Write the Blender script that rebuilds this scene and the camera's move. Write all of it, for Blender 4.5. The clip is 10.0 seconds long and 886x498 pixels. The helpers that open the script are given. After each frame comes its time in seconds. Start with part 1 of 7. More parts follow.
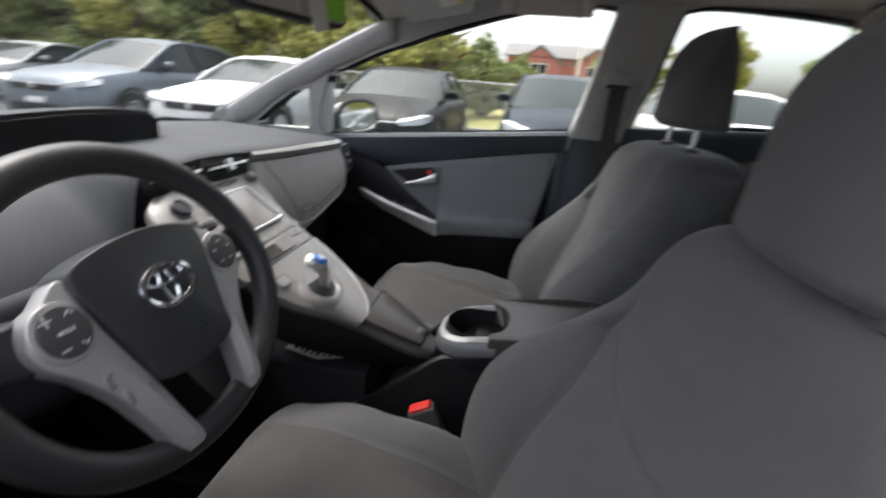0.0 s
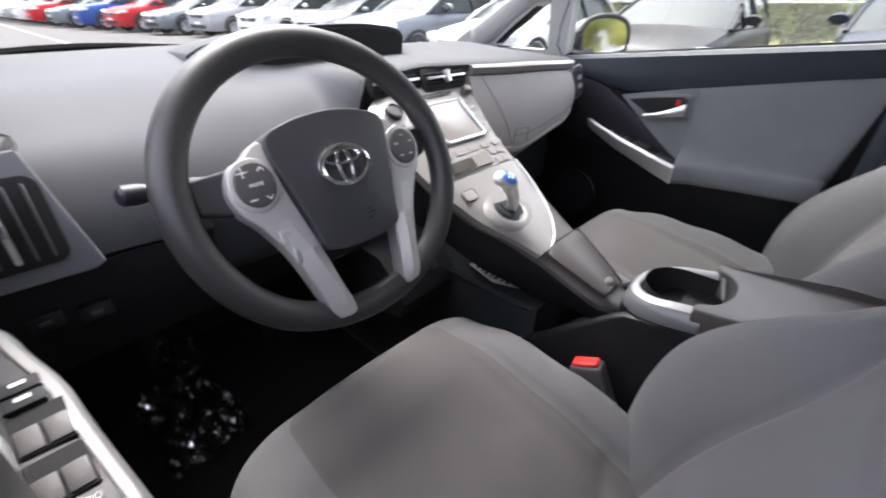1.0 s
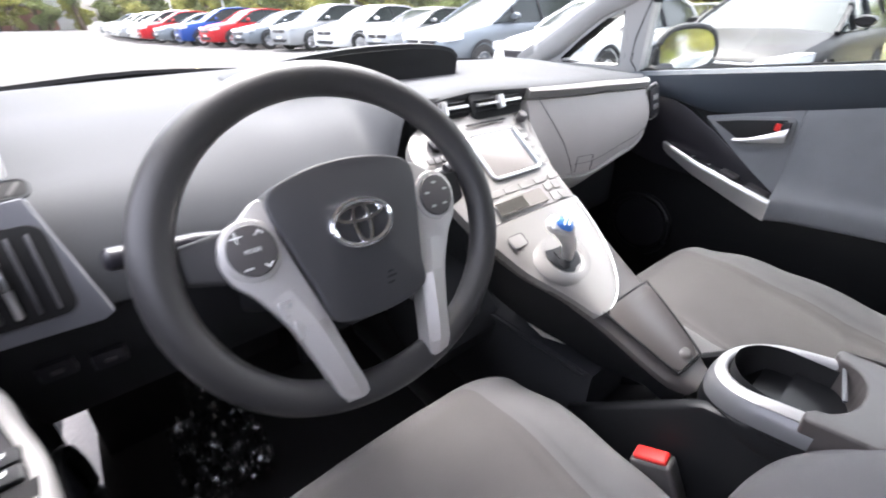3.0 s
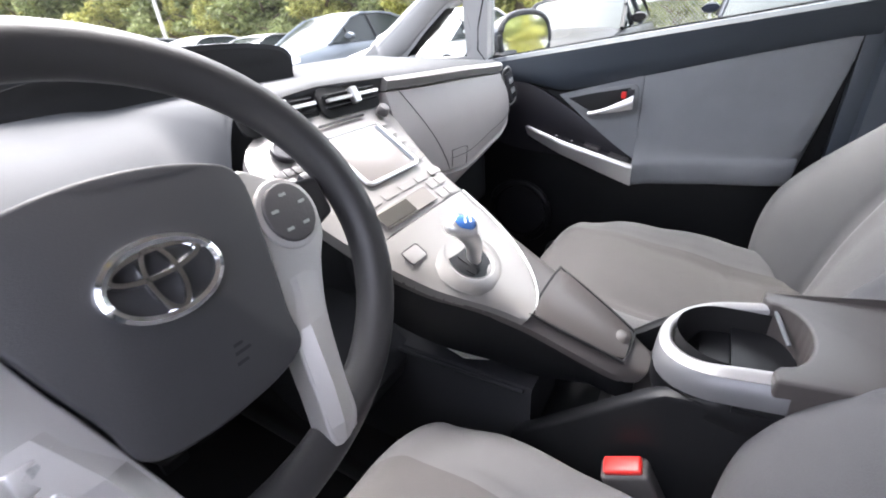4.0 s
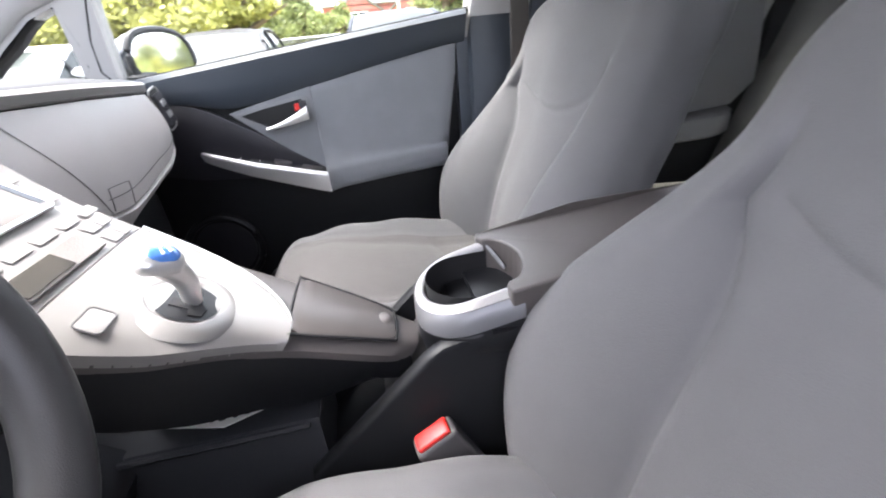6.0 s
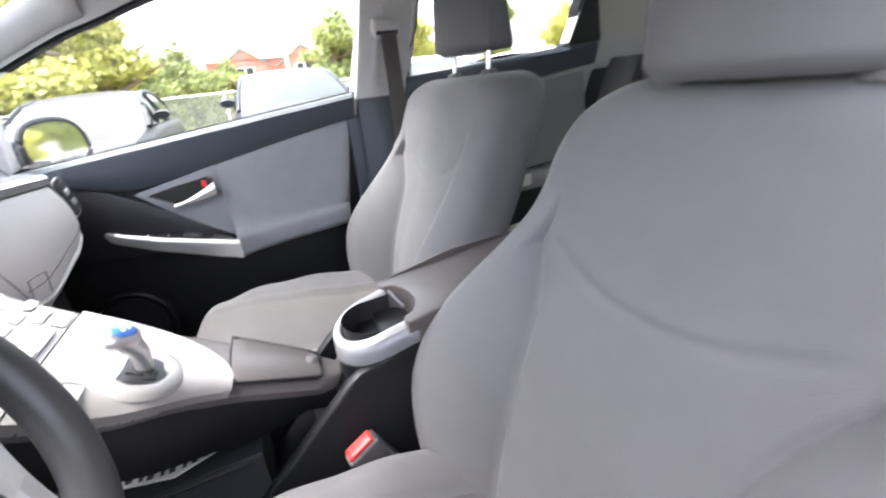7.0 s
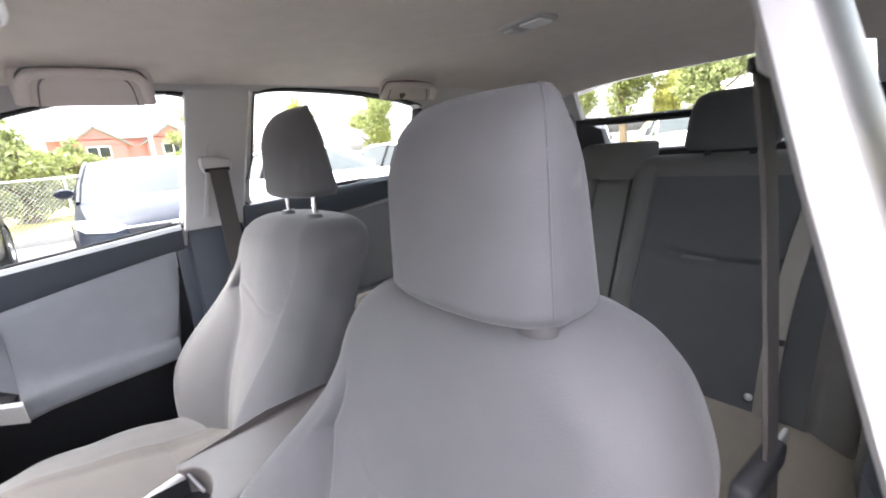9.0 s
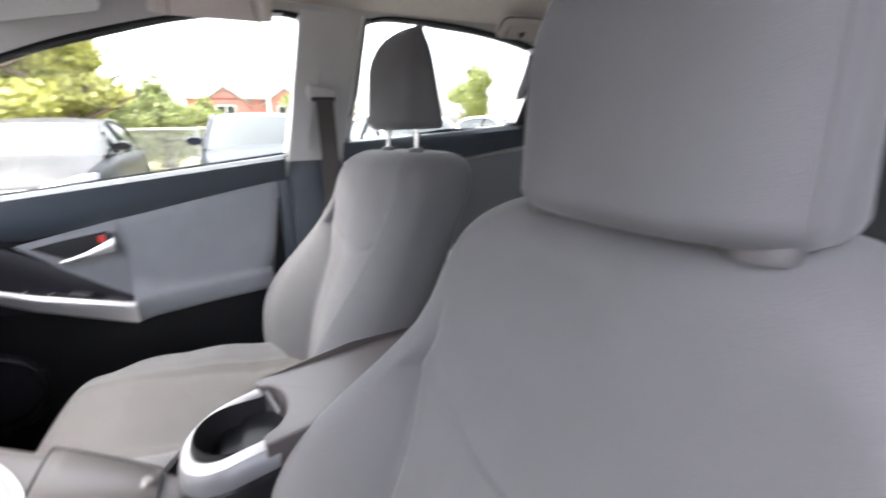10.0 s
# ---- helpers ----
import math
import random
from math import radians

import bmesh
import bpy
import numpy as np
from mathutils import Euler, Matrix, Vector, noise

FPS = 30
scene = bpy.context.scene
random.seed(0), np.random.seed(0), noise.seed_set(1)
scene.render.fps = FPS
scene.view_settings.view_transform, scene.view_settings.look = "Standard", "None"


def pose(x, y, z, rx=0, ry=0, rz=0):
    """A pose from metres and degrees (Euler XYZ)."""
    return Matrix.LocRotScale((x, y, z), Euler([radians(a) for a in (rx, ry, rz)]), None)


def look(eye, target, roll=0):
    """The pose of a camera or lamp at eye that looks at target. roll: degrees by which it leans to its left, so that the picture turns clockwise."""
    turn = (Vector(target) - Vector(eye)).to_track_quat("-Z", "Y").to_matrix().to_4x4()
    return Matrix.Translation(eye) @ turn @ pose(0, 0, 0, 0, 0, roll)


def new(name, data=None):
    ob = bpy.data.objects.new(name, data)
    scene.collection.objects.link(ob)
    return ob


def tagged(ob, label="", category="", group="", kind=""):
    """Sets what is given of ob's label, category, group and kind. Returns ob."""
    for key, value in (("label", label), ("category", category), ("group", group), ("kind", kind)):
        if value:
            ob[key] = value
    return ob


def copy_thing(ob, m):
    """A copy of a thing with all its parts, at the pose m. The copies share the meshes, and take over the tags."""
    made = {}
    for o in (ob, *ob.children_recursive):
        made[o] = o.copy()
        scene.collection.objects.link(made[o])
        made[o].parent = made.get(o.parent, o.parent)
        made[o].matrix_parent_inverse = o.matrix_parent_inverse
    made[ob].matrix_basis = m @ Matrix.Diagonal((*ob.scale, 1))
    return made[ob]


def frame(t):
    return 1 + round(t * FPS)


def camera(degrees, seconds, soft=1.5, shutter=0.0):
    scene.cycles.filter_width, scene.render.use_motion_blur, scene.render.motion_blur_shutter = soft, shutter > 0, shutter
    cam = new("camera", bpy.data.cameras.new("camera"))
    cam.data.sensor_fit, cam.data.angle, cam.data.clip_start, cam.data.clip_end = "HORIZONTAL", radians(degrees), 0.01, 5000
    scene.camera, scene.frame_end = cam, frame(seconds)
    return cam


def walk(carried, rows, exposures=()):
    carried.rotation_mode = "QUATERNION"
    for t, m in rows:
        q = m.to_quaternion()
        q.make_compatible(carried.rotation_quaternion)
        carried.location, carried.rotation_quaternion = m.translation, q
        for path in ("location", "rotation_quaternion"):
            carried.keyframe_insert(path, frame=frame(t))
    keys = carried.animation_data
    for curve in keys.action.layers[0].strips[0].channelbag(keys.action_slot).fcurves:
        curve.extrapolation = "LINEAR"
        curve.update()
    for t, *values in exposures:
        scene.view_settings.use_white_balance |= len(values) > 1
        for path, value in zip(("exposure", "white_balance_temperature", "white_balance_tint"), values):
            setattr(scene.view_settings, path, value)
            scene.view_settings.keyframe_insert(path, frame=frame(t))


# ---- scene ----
cam = camera(92.9, 10.0, soft=1.9, shutter=0.5)
PATH = [
    (0, (-0.722, 0.042, 1.149), (1.124, 0.319, 0.431), 4.8),
    (0.5, (-0.656, 0.009, 1.105), (0.934, 0.833, 0.215), 5.7),
    (1, (-0.642, -0.007, 1.086), (0.654, 1.149, 0.095), 1.2),
    (1.5, (-0.627, -0.014, 1.089), (0.485, 1.351, 0.141), -1.0),
    (2, (-0.621, -0.009, 1.107), (0.391, 1.441, 0.173), -2.2),
    (2.2, (-0.615, -0.003, 1.111), (0.39, 1.427, 0.14), -0.6),
    (3.3, (-0.512, 0.076, 1.09), (0.738, 1.318, 0.143), -1.2),
    (3.5, (-0.492, 0.094, 1.076), (0.907, 1.156, 0.119), -0.6),
    (4, (-0.462, 0.14, 1.041), (1.033, 1.106, 0.128), -4.8),
    (4.5, (-0.44, 0.156, 1.011), (1.135, 0.924, 0.047), -5.9),
    (5, (-0.416, 0.173, 0.98), (1.304, 0.457, 0.001), -7.2),
    (5.5, (-0.408, 0.169, 0.977), (1.369, 0.178, 0.061), -6.7),
    (5.7, (-0.416, 0.167, 0.979), (1.364, 0.047, 0.075), -6.0),
    (6.8, (-0.553, 0.184, 1.038), (1.189, -0.398, 0.246), -7.0),
    (7, (-0.587, 0.184, 1.059), (1.132, -0.514, 0.312), -6.9),
    (7.5, (-0.65, 0.167, 1.128), (1.013, -0.739, 0.483), -5.2),
    (8, (-0.677, 0.156, 1.169), (0.947, -0.896, 0.663), -5.0),
    (8.5, (-0.681, 0.114, 1.195), (0.884, -1.044, 0.738), -5.8),
    (9, (-0.650, 0.050, 1.184), (0.873, -1.160, 0.721), -5.5),
    (9.5, (-0.586, 0.016, 1.136), (0.956, -1.165, 0.660), -3.4),
    (10, (-0.555, 0.042, 1.097), (1.163, -0.831, 0.562), -1.5),
]
EXPOSURES = [(0.0, 2.2, 6500, 14), (0.5, 2.75, 6450, 17), (1.0, 3.15, 6400, 18), (2.0, 3.55, 6350, 18), (4.0, 3.7, 6350, 18), (5.5, 3.9, 6400, 18), (7.0, 4.2, 6350, 18), (9.0, 4.25, 6500, 19), (10.0, 3.95, 6450, 18)]
walk(cam, [(t, look(eye, target, roll)) for t, eye, target, roll in PATH], EXPOSURES)

# ---- world and sun: a bright hazy overcast day ----
world = bpy.data.worlds.new("world")
scene.world = world
world.use_nodes = True
wn = world.node_tree
sky = wn.nodes.new("ShaderNodeTexSky")
sky.sky_type = "NISHITA"
sky.sun_disc = False
sky.sun_elevation, sky.sun_rotation = radians(66), radians(32)
sky.air_density, sky.dust_density, sky.ozone_density = 1.0, 6.0, 1.0
wn.nodes["Background"].inputs["Strength"].default_value = 0.15
hsv = wn.nodes.new("ShaderNodeHueSaturation")
hsv.inputs["Saturation"].default_value = 0.35
wn.links.new(sky.outputs[0], hsv.inputs["Color"])
wn.links.new(hsv.outputs[0], wn.nodes["Background"].inputs["Color"])
sun_data = bpy.data.lights.new("sun", "SUN")
sun_data.energy, sun_data.angle, sun_data.color = 0.6, radians(30), (1.0, 0.96, 0.9)
sun = new("sun", sun_data)
sun.matrix_world = look((4.3, 6.9, 18.2), (0, 0, 0))


# ---- materials ----
def mat(name, color, rough=0.6, metal=0.0, var=0.12, scale=8.0, grain=400.0, bump=0.15, spec=0.5, dist=0.002, coat=0.0, detail=4.0):
    """A surface whose colour varies at two scales, with a fine relief."""
    m = bpy.data.materials.new(name)
    m.use_nodes = True
    t = m.node_tree
    b = t.nodes["Principled BSDF"]
    co = t.nodes.new("ShaderNodeTexCoord")
    n1 = t.nodes.new("ShaderNodeTexNoise")
    n2 = t.nodes.new("ShaderNodeTexNoise")
    n1.inputs["Scale"].default_value, n1.inputs["Detail"].default_value = scale, detail
    n2.inputs["Scale"].default_value, n2.inputs["Detail"].default_value = grain, 2.0
    mix = t.nodes.new("ShaderNodeMix")
    mix.data_type = "RGBA"
    mix.inputs["A"].default_value = (*[c * (1 - var) for c in color], 1)
    mix.inputs["B"].default_value = (*[min(1.0, c * (1 + var)) for c in color], 1)
    add = t.nodes.new("ShaderNodeMath")
    add.operation = "MULTIPLY_ADD"
    add.inputs[1].default_value, add.inputs[2].default_value = 0.4, 0.0
    add2 = t.nodes.new("ShaderNodeMath")
    add2.operation = "MULTIPLY_ADD"
    add2.inputs[1].default_value = 0.6
    t.links.new(co.outputs["Object"], n1.inputs["Vector"])
    t.links.new(co.outputs["Object"], n2.inputs["Vector"])
    t.links.new(n2.outputs["Fac"], add.inputs[0])
    t.links.new(n1.outputs["Fac"], add2.inputs[0])
    t.links.new(add.outputs[0], add2.inputs[2])
    t.links.new(add2.outputs[0], mix.inputs["Factor"])
    t.links.new(mix.outputs["Result"], b.inputs["Base Color"])
    bp = t.nodes.new("ShaderNodeBump")
    bp.inputs["Strength"].default_value, bp.inputs["Distance"].default_value = bump, dist
    t.links.new(n2.outputs["Fac"], bp.inputs["Height"])
    t.links.new(bp.outputs["Normal"], b.inputs["Normal"])
    rr = t.nodes.new("ShaderNodeMapRange")
    rr.inputs["To Min"].default_value, rr.inputs["To Max"].default_value = max(0.02, rough - 0.06), min(1.0, rough + 0.06)
    t.links.new(n1.outputs["Fac"], rr.inputs["Value"])
    t.links.new(rr.outputs["Result"], b.inputs["Roughness"])
    b.inputs["Metallic"].default_value = metal
    b.inputs["Specular IOR Level"].default_value = spec
    b.inputs["Coat Weight"].default_value = coat
    return m


def fabric(name, color, weave=900.0):
    """Woven upholstery: thread relief, faint mottling and a soft sheen."""
    m = mat(name, color, 0.92, var=0.16, scale=18, grain=weave, bump=0.45, spec=0.15, dist=0.0012)
    b = m.node_tree.nodes["Principled BSDF"]
    b.inputs["Sheen Weight"].default_value = 0.18
    b.inputs["Sheen Roughness"].default_value = 0.4
    return m


def glass(name, tint=(0.93, 0.96, 0.94), gloss=0.05):
    m = bpy.data.materials.new(name)
    m.use_nodes = True
    t = m.node_tree
    t.nodes.remove(t.nodes["Principled BSDF"])
    tr, gl, mx = t.nodes.new("ShaderNodeBsdfTransparent"), t.nodes.new("ShaderNodeBsdfGlossy"), t.nodes.new("ShaderNodeMixShader")
    tr.inputs["Color"].default_value = (*tint, 1)
    gl.inputs["Roughness"].default_value = 0.01
    mx.inputs["Fac"].default_value = gloss
    t.links.new(tr.outputs[0], mx.inputs[1])
    t.links.new(gl.outputs[0], mx.inputs[2])
    t.links.new(mx.outputs[0], t.nodes["Material Output"].inputs["Surface"])
    return m


M_SEAT = fabric("seat_fabric", (0.124, 0.1215, 0.124))
M_SEAT_MID = fabric("seat_centre_fabric", (0.092, 0.087, 0.086))
M_REAR = fabric("rear_seat_fabric", (0.100, 0.100, 0.097))
M_REAR_CUSHION = fabric("rear_cushion_fabric", (0.19, 0.172, 0.145))
M_REAR_INSERT = fabric("rear_seat_insert", (0.064, 0.068, 0.071))
M_SEAT_SHELL = mat("seat_shell", (0.05, 0.05, 0.055), 0.6)
M_DASH = mat("dash_soft_plastic", (0.058, 0.060, 0.064), 0.68, spec=0.2, var=0.06, grain=700, bump=0.25, dist=0.0008)
M_DASH_FACE = mat("dash_face_plastic", (0.160, 0.163, 0.178), 0.6, spec=0.15, var=0.06, grain=700, bump=0.25, dist=0.0008)
M_BLACK = mat("black_plastic", (0.026, 0.027, 0.030), 0.58, spec=0.25, var=0.2, grain=600, bump=0.2, dist=0.0006)
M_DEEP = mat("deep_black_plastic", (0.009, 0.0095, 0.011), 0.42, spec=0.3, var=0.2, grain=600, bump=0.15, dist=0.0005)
M_GLOSSBLACK = mat("dark_trim_plastic", (0.018, 0.017, 0.022), 0.38, var=0.2, grain=600, bump=0.1, dist=0.0004)
M_VOID = mat("vent_inner_black", (0.009, 0.009, 0.010), 0.8, var=0.2)
M_SILVER = mat("silver_satin_plastic", (0.80, 0.79, 0.78), 0.36, metal=0.85, var=0.04, scale=30, grain=900, bump=0.05, dist=0.0003)
M_SPOKE = mat("silver_painted_plastic", (0.56, 0.545, 0.53), 0.38, metal=0.35, var=0.04, scale=30, grain=900, bump=0.05, dist=0.0003)
M_SILVER_WARM = mat("pale_stack_plastic", (0.255, 0.242, 0.233), 0.36, metal=0.25, var=0.05, scale=20, grain=900, bump=0.12, dist=0.0004)
M_GLOVE = mat("champagne_ribbed_panel", (0.52, 0.485, 0.47), 0.38, metal=0.0, var=0.06, scale=16, grain=900, bump=0.25, dist=0.0006)
M_TAUPE = mat("taupe_console_plastic", (0.080, 0.071, 0.068), 0.38, var=0.08, grain=800, bump=0.25, dist=0.0006)
M_CHROME = mat("chrome", (0.82, 0.83, 0.85), 0.12, metal=1.0, var=0.03, bump=0.0)
M_LEATHER = mat("wheel_rim_urethane", (0.039, 0.038, 0.039), 0.42, var=0.12, scale=20, grain=1200, bump=0.3, dist=0.0006)
M_HUB = mat("wheel_hub_plastic", (0.044, 0.044, 0.047), 0.46, var=0.1, grain=1000, bump=0.25, dist=0.0005)
M_DOOR_UP = mat("door_upper_vinyl", (0.046, 0.056, 0.070), 0.42, var=0.08, grain=700, bump=0.25, dist=0.0006)
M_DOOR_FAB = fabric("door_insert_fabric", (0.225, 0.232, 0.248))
M_ARM_VINYL = mat("door_armrest_vinyl", (0.20, 0.205, 0.215), 0.55, var=0.06, grain=700, bump=0.25, dist=0.0006)
M_PILLAR = mat("pillar_trim_plastic", (0.43, 0.425, 0.42), 0.55, var=0.04, grain=800, bump=0.15, dist=0.0005)
M_HEADLINER = fabric("headliner_felt", (0.58, 0.53, 0.48), 700)
M_BELT = mat("belt_webbing", (0.066, 0.059, 0.054), 0.75, var=0.1, grain=1500, bump=0.5, dist=0.0006)
M_BELT_PALE = mat("pale_belt_webbing", (0.17, 0.163, 0.145), 0.75, var=0.1, grain=1500, bump=0.5, dist=0.0006)
M_RED = mat("red_button", (0.72, 0.03, 0.025), 0.35, var=0.06)
M_BLUE = mat("blue_knob_cap", (0.06, 0.17, 0.48), 0.2, var=0.35, scale=60, coat=0.5)
M_WHITE = mat("white_print", (0.8, 0.8, 0.8), 0.5, var=0.02)
M_PAPER = mat("paper", (0.75, 0.73, 0.68), 0.7, var=0.05)
M_INK = mat("print_ink", (0.05, 0.05, 0.05), 0.7)
M_YELLOW = mat("yellow_label", (0.75, 0.55, 0.08), 0.5)
M_SCREEN = mat("display_screen", (0.20, 0.185, 0.175), 0.14, var=0.04)
M_HANDLE = mat("roof_handle_plastic", (0.58, 0.53, 0.50), 0.5, var=0.05, grain=800, bump=0.15, dist=0.0005)
M_SLAT = mat("vent_slat_plastic", (0.10, 0.10, 0.11), 0.35, var=0.05)
M_DIM = mat("mirror_black_display", (0.42, 0.40, 0.36), 0.1, metal=0.9, var=0.05, bump=0.0)
M_CUPBODY = mat("blue_grey_satin_plastic", (0.085, 0.093, 0.108), 0.36, metal=0.2, var=0.05, grain=900, bump=0.1, dist=0.0004)
M_CUPRIM = mat("cup_ring_silver", (0.42, 0.415, 0.41), 0.36, metal=0.4, var=0.04, scale=30, grain=900, bump=0.05, dist=0.0003)
# the rim's silver again, greyed so the colour holds its shade
M_FLANK_SHADED = mat("grey_satin_plastic", (0.15, 0.152, 0.158), 0.33, metal=0.3, var=0.05, grain=900, bump=0.1, dist=0.0004)
M_GREYBTN = mat("grey_buttons", (0.085, 0.08, 0.08), 0.45, var=0.06)
M_CARPET = fabric("floor_carpet", (0.022, 0.022, 0.023), 300)
M_RUBBER = mat("seal_rubber", (0.010, 0.010, 0.011), 0.8, spec=0.06)
M_GLASS = glass("window_glass", (0.86, 0.89, 0.87), 0.04)
M_SCREEN_GLASS = glass("windscreen_glass", (0.66, 0.69, 0.68), 0.07)
M_CARGLASS = mat("dark_car_glass", (0.03, 0.036, 0.036), 0.10, spec=0.12, var=0.3, scale=2, bump=0.0)
M_MIRROR = mat("mirror_silver", (0.9, 0.9, 0.9), 0.02, metal=1.0, var=0.0, bump=0.0)
M_BODY = mat("own_car_paint", (0.022, 0.026, 0.036), 0.25, metal=0.3, var=0.02, bump=0.0, coat=1.0)
M_CLEAR = glass("clear_plastic_film", (0.85, 0.85, 0.85), 0.35)
M_ASPHALT = mat("asphalt", (0.105, 0.102, 0.100), 0.95, spec=0.08, var=0.25, scale=0.35, grain=60, bump=0.6, dist=0.01)
M_LINE = mat("yellow_line_paint", (0.42, 0.36, 0.22), 0.7, var=0.15, scale=5)
M_GRASS = mat("dry_grass", (0.33, 0.30, 0.10), 0.95, var=0.4, scale=1.5, grain=40, bump=0.8, dist=0.03)
M_KERB = mat("concrete_kerb", (0.30, 0.29, 0.27), 0.85, var=0.15, scale=3, grain=100, bump=0.4)
M_LEAF = mat("leaves", (0.20, 0.23, 0.09), 0.6, var=0.55, scale=1.3, grain=9, bump=0.0, spec=0.3)
M_LEAF_LIGHT = mat("light_leaves", (0.33, 0.33, 0.10), 0.6, var=0.5, scale=1.3, grain=9, bump=0.0, spec=0.3)
M_BARK = mat("bark", (0.12, 0.09, 0.06), 0.9, var=0.3, scale=6, grain=40, bump=0.8, dist=0.01)
M_STEEL = mat("galvanised_steel", (0.5, 0.51, 0.5), 0.45, metal=0.7, var=0.1)
M_REDWALL = mat("red_siding", (0.40, 0.15, 0.145), 0.8, var=0.12, scale=2)
M_WHITEWALL = mat("white_siding", (0.75, 0.74, 0.72), 0.7, var=0.06, scale=2)
M_BRICKWALL = mat("terracotta_wall", (0.38, 0.20, 0.15), 0.8, var=0.12, scale=2)
M_ROOF = mat("shingle_roof", (0.16, 0.15, 0.15), 0.9, var=0.25, scale=4)
M_TYRE = mat("tyre_rubber", (0.02, 0.02, 0.02), 0.8, var=0.2)


# ---- building helpers ----
def smooth(ob, angle=40):
    for p in ob.data.polygons:
        p.use_smooth = True
    ob.data.set_sharp_from_angle(angle=radians(angle))
    return ob


def thing(name, at, label, category, group="", kind=""):
    """An Empty at the thing's base, under which its parts hang."""
    ob = new(name)
    ob.empty_display_size = 0.05
    ob.location = at
    ob["base"] = at
    return tagged(ob, label, category, group, kind)


def origin(ob):
    """World place of a thing or part while it is being built (nothing is turned before copying)."""
    p = Vector((0, 0, 0))
    while ob is not None:
        p += Vector(ob.location)
        ob = ob.parent
    return p


def part(name, bm, material, parent=None, label="", angle=40):
    """Links a bmesh, given in world places, as one mesh under a thing or a part."""
    bmesh.ops.recalc_face_normals(bm, faces=bm.faces[:])
    if parent is not None:
        bmesh.ops.translate(bm, vec=-origin(parent), verts=bm.verts[:])
    me = bpy.data.meshes.new(name)
    bm.to_mesh(me)
    bm.free()
    me.materials.append(material)
    ob = new(name, me)
    if parent is not None:
        ob.parent = parent
    if label:
        ob["label"] = label
    return smooth(ob, angle)


def solo(name, bm, material, label, category, group="", kind="", angle=40):
    """A thing of one mesh, with its origin in its middle."""
    lo = [min(v.co[i] for v in bm.verts) for i in range(3)]
    hi = [max(v.co[i] for v in bm.verts) for i in range(3)]
    at = Vector(((lo[0] + hi[0]) / 2, (lo[1] + hi[1]) / 2, lo[2]))
    bmesh.ops.translate(bm, vec=-at, verts=bm.verts[:])
    ob = part(name, bm, material, angle=angle)
    ob.location = at
    return tagged(ob, label, category, group, kind)


def loft(rings, closed=True, cap=True, bm=None):
    """Skin over rings of equally many points."""
    bm = bm or bmesh.new()
    vs = [[bm.verts.new(p) for p in r] for r in rings]
    n = len(rings[0])
    for a, b in zip(vs, vs[1:]):
        for i in range(n if closed else n - 1):
            k = (i + 1) % n
            bm.faces.new((a[i], a[k], b[k], b[i]))
    if cap and closed:
        bm.faces.new(vs[0])
        bm.faces.new(vs[-1][::-1])
    return bm


def box(lo, hi, bevel=0.004, seg=2, m=None, bm=None):
    """A rounded box between two corners."""
    b = bmesh.new()
    bmesh.ops.create_cube(b, size=1)
    for v in b.verts:
        v.co = Vector([lo[i] + (v.co[i] + 0.5) * (hi[i] - lo[i]) for i in range(3)])
    if bevel:
        bmesh.ops.bevel(b, geom=b.edges[:], offset=bevel, segments=seg, affect="EDGES", profile=0.6)
    if m:
        bmesh.ops.transform(b, matrix=m, verts=b.verts[:])
    return merge(bm, b)


def merge(bm, b):
    if bm is None:
        return b
    me = bpy.data.meshes.new("tmp")
    b.to_mesh(me)
    b.free()
    bm.from_mesh(me)
    bpy.data.meshes.remove(me)
    return bm


def plate(outline, push, bevel=0.003, seg=2, bm=None):
    """A flat outline (points in space) given thickness along push, with rounded edges."""
    b = bmesh.new()
    f = b.faces.new([b.verts.new(p) for p in outline])
    r = bmesh.ops.extrude_face_region(b, geom=[f])
    bmesh.ops.translate(b, vec=Vector(push), verts=[g for g in r["geom"] if isinstance(g, bmesh.types.BMVert)])
    bmesh.ops.recalc_face_normals(b, faces=b.faces[:])
    if bevel:
        bmesh.ops.bevel(b, geom=b.edges[:], offset=bevel, segments=seg, affect="EDGES", profile=0.6, clamp_overlap=True)
    return merge(bm, b)


def tube(path, radius, n=10, bm=None, closed=False, flat=1.0, up=(0, 0, 1)):
    """A tube along a path; radius may be one number or one for each point."""
    path = [Vector(p) for p in path]
    rings = []
    for i, p in enumerate(path):
        a = path[i - 1] if (i or closed) else p
        c = path[(i + 1) % len(path)] if (i < len(path) - 1 or closed) else p
        d = (c - a).normalized()
        u = Vector(up)
        if abs(d.dot(u)) > 0.95:
            u = Vector((1, 0, 0))
        s = d.cross(u).normalized()
        w = s.cross(d)
        r = radius[i] if isinstance(radius, (list, tuple)) else radius
        rings.append([p + (s * math.cos(k * math.tau / n) + w * (flat * math.sin(k * math.tau / n))) * r for k in range(n)])
    if closed:
        rings.append(rings[0])
    b = loft(rings, cap=not closed)
    if closed:
        bmesh.ops.remove_doubles(b, verts=b.verts[:], dist=1e-6)
    return merge(bm, b)


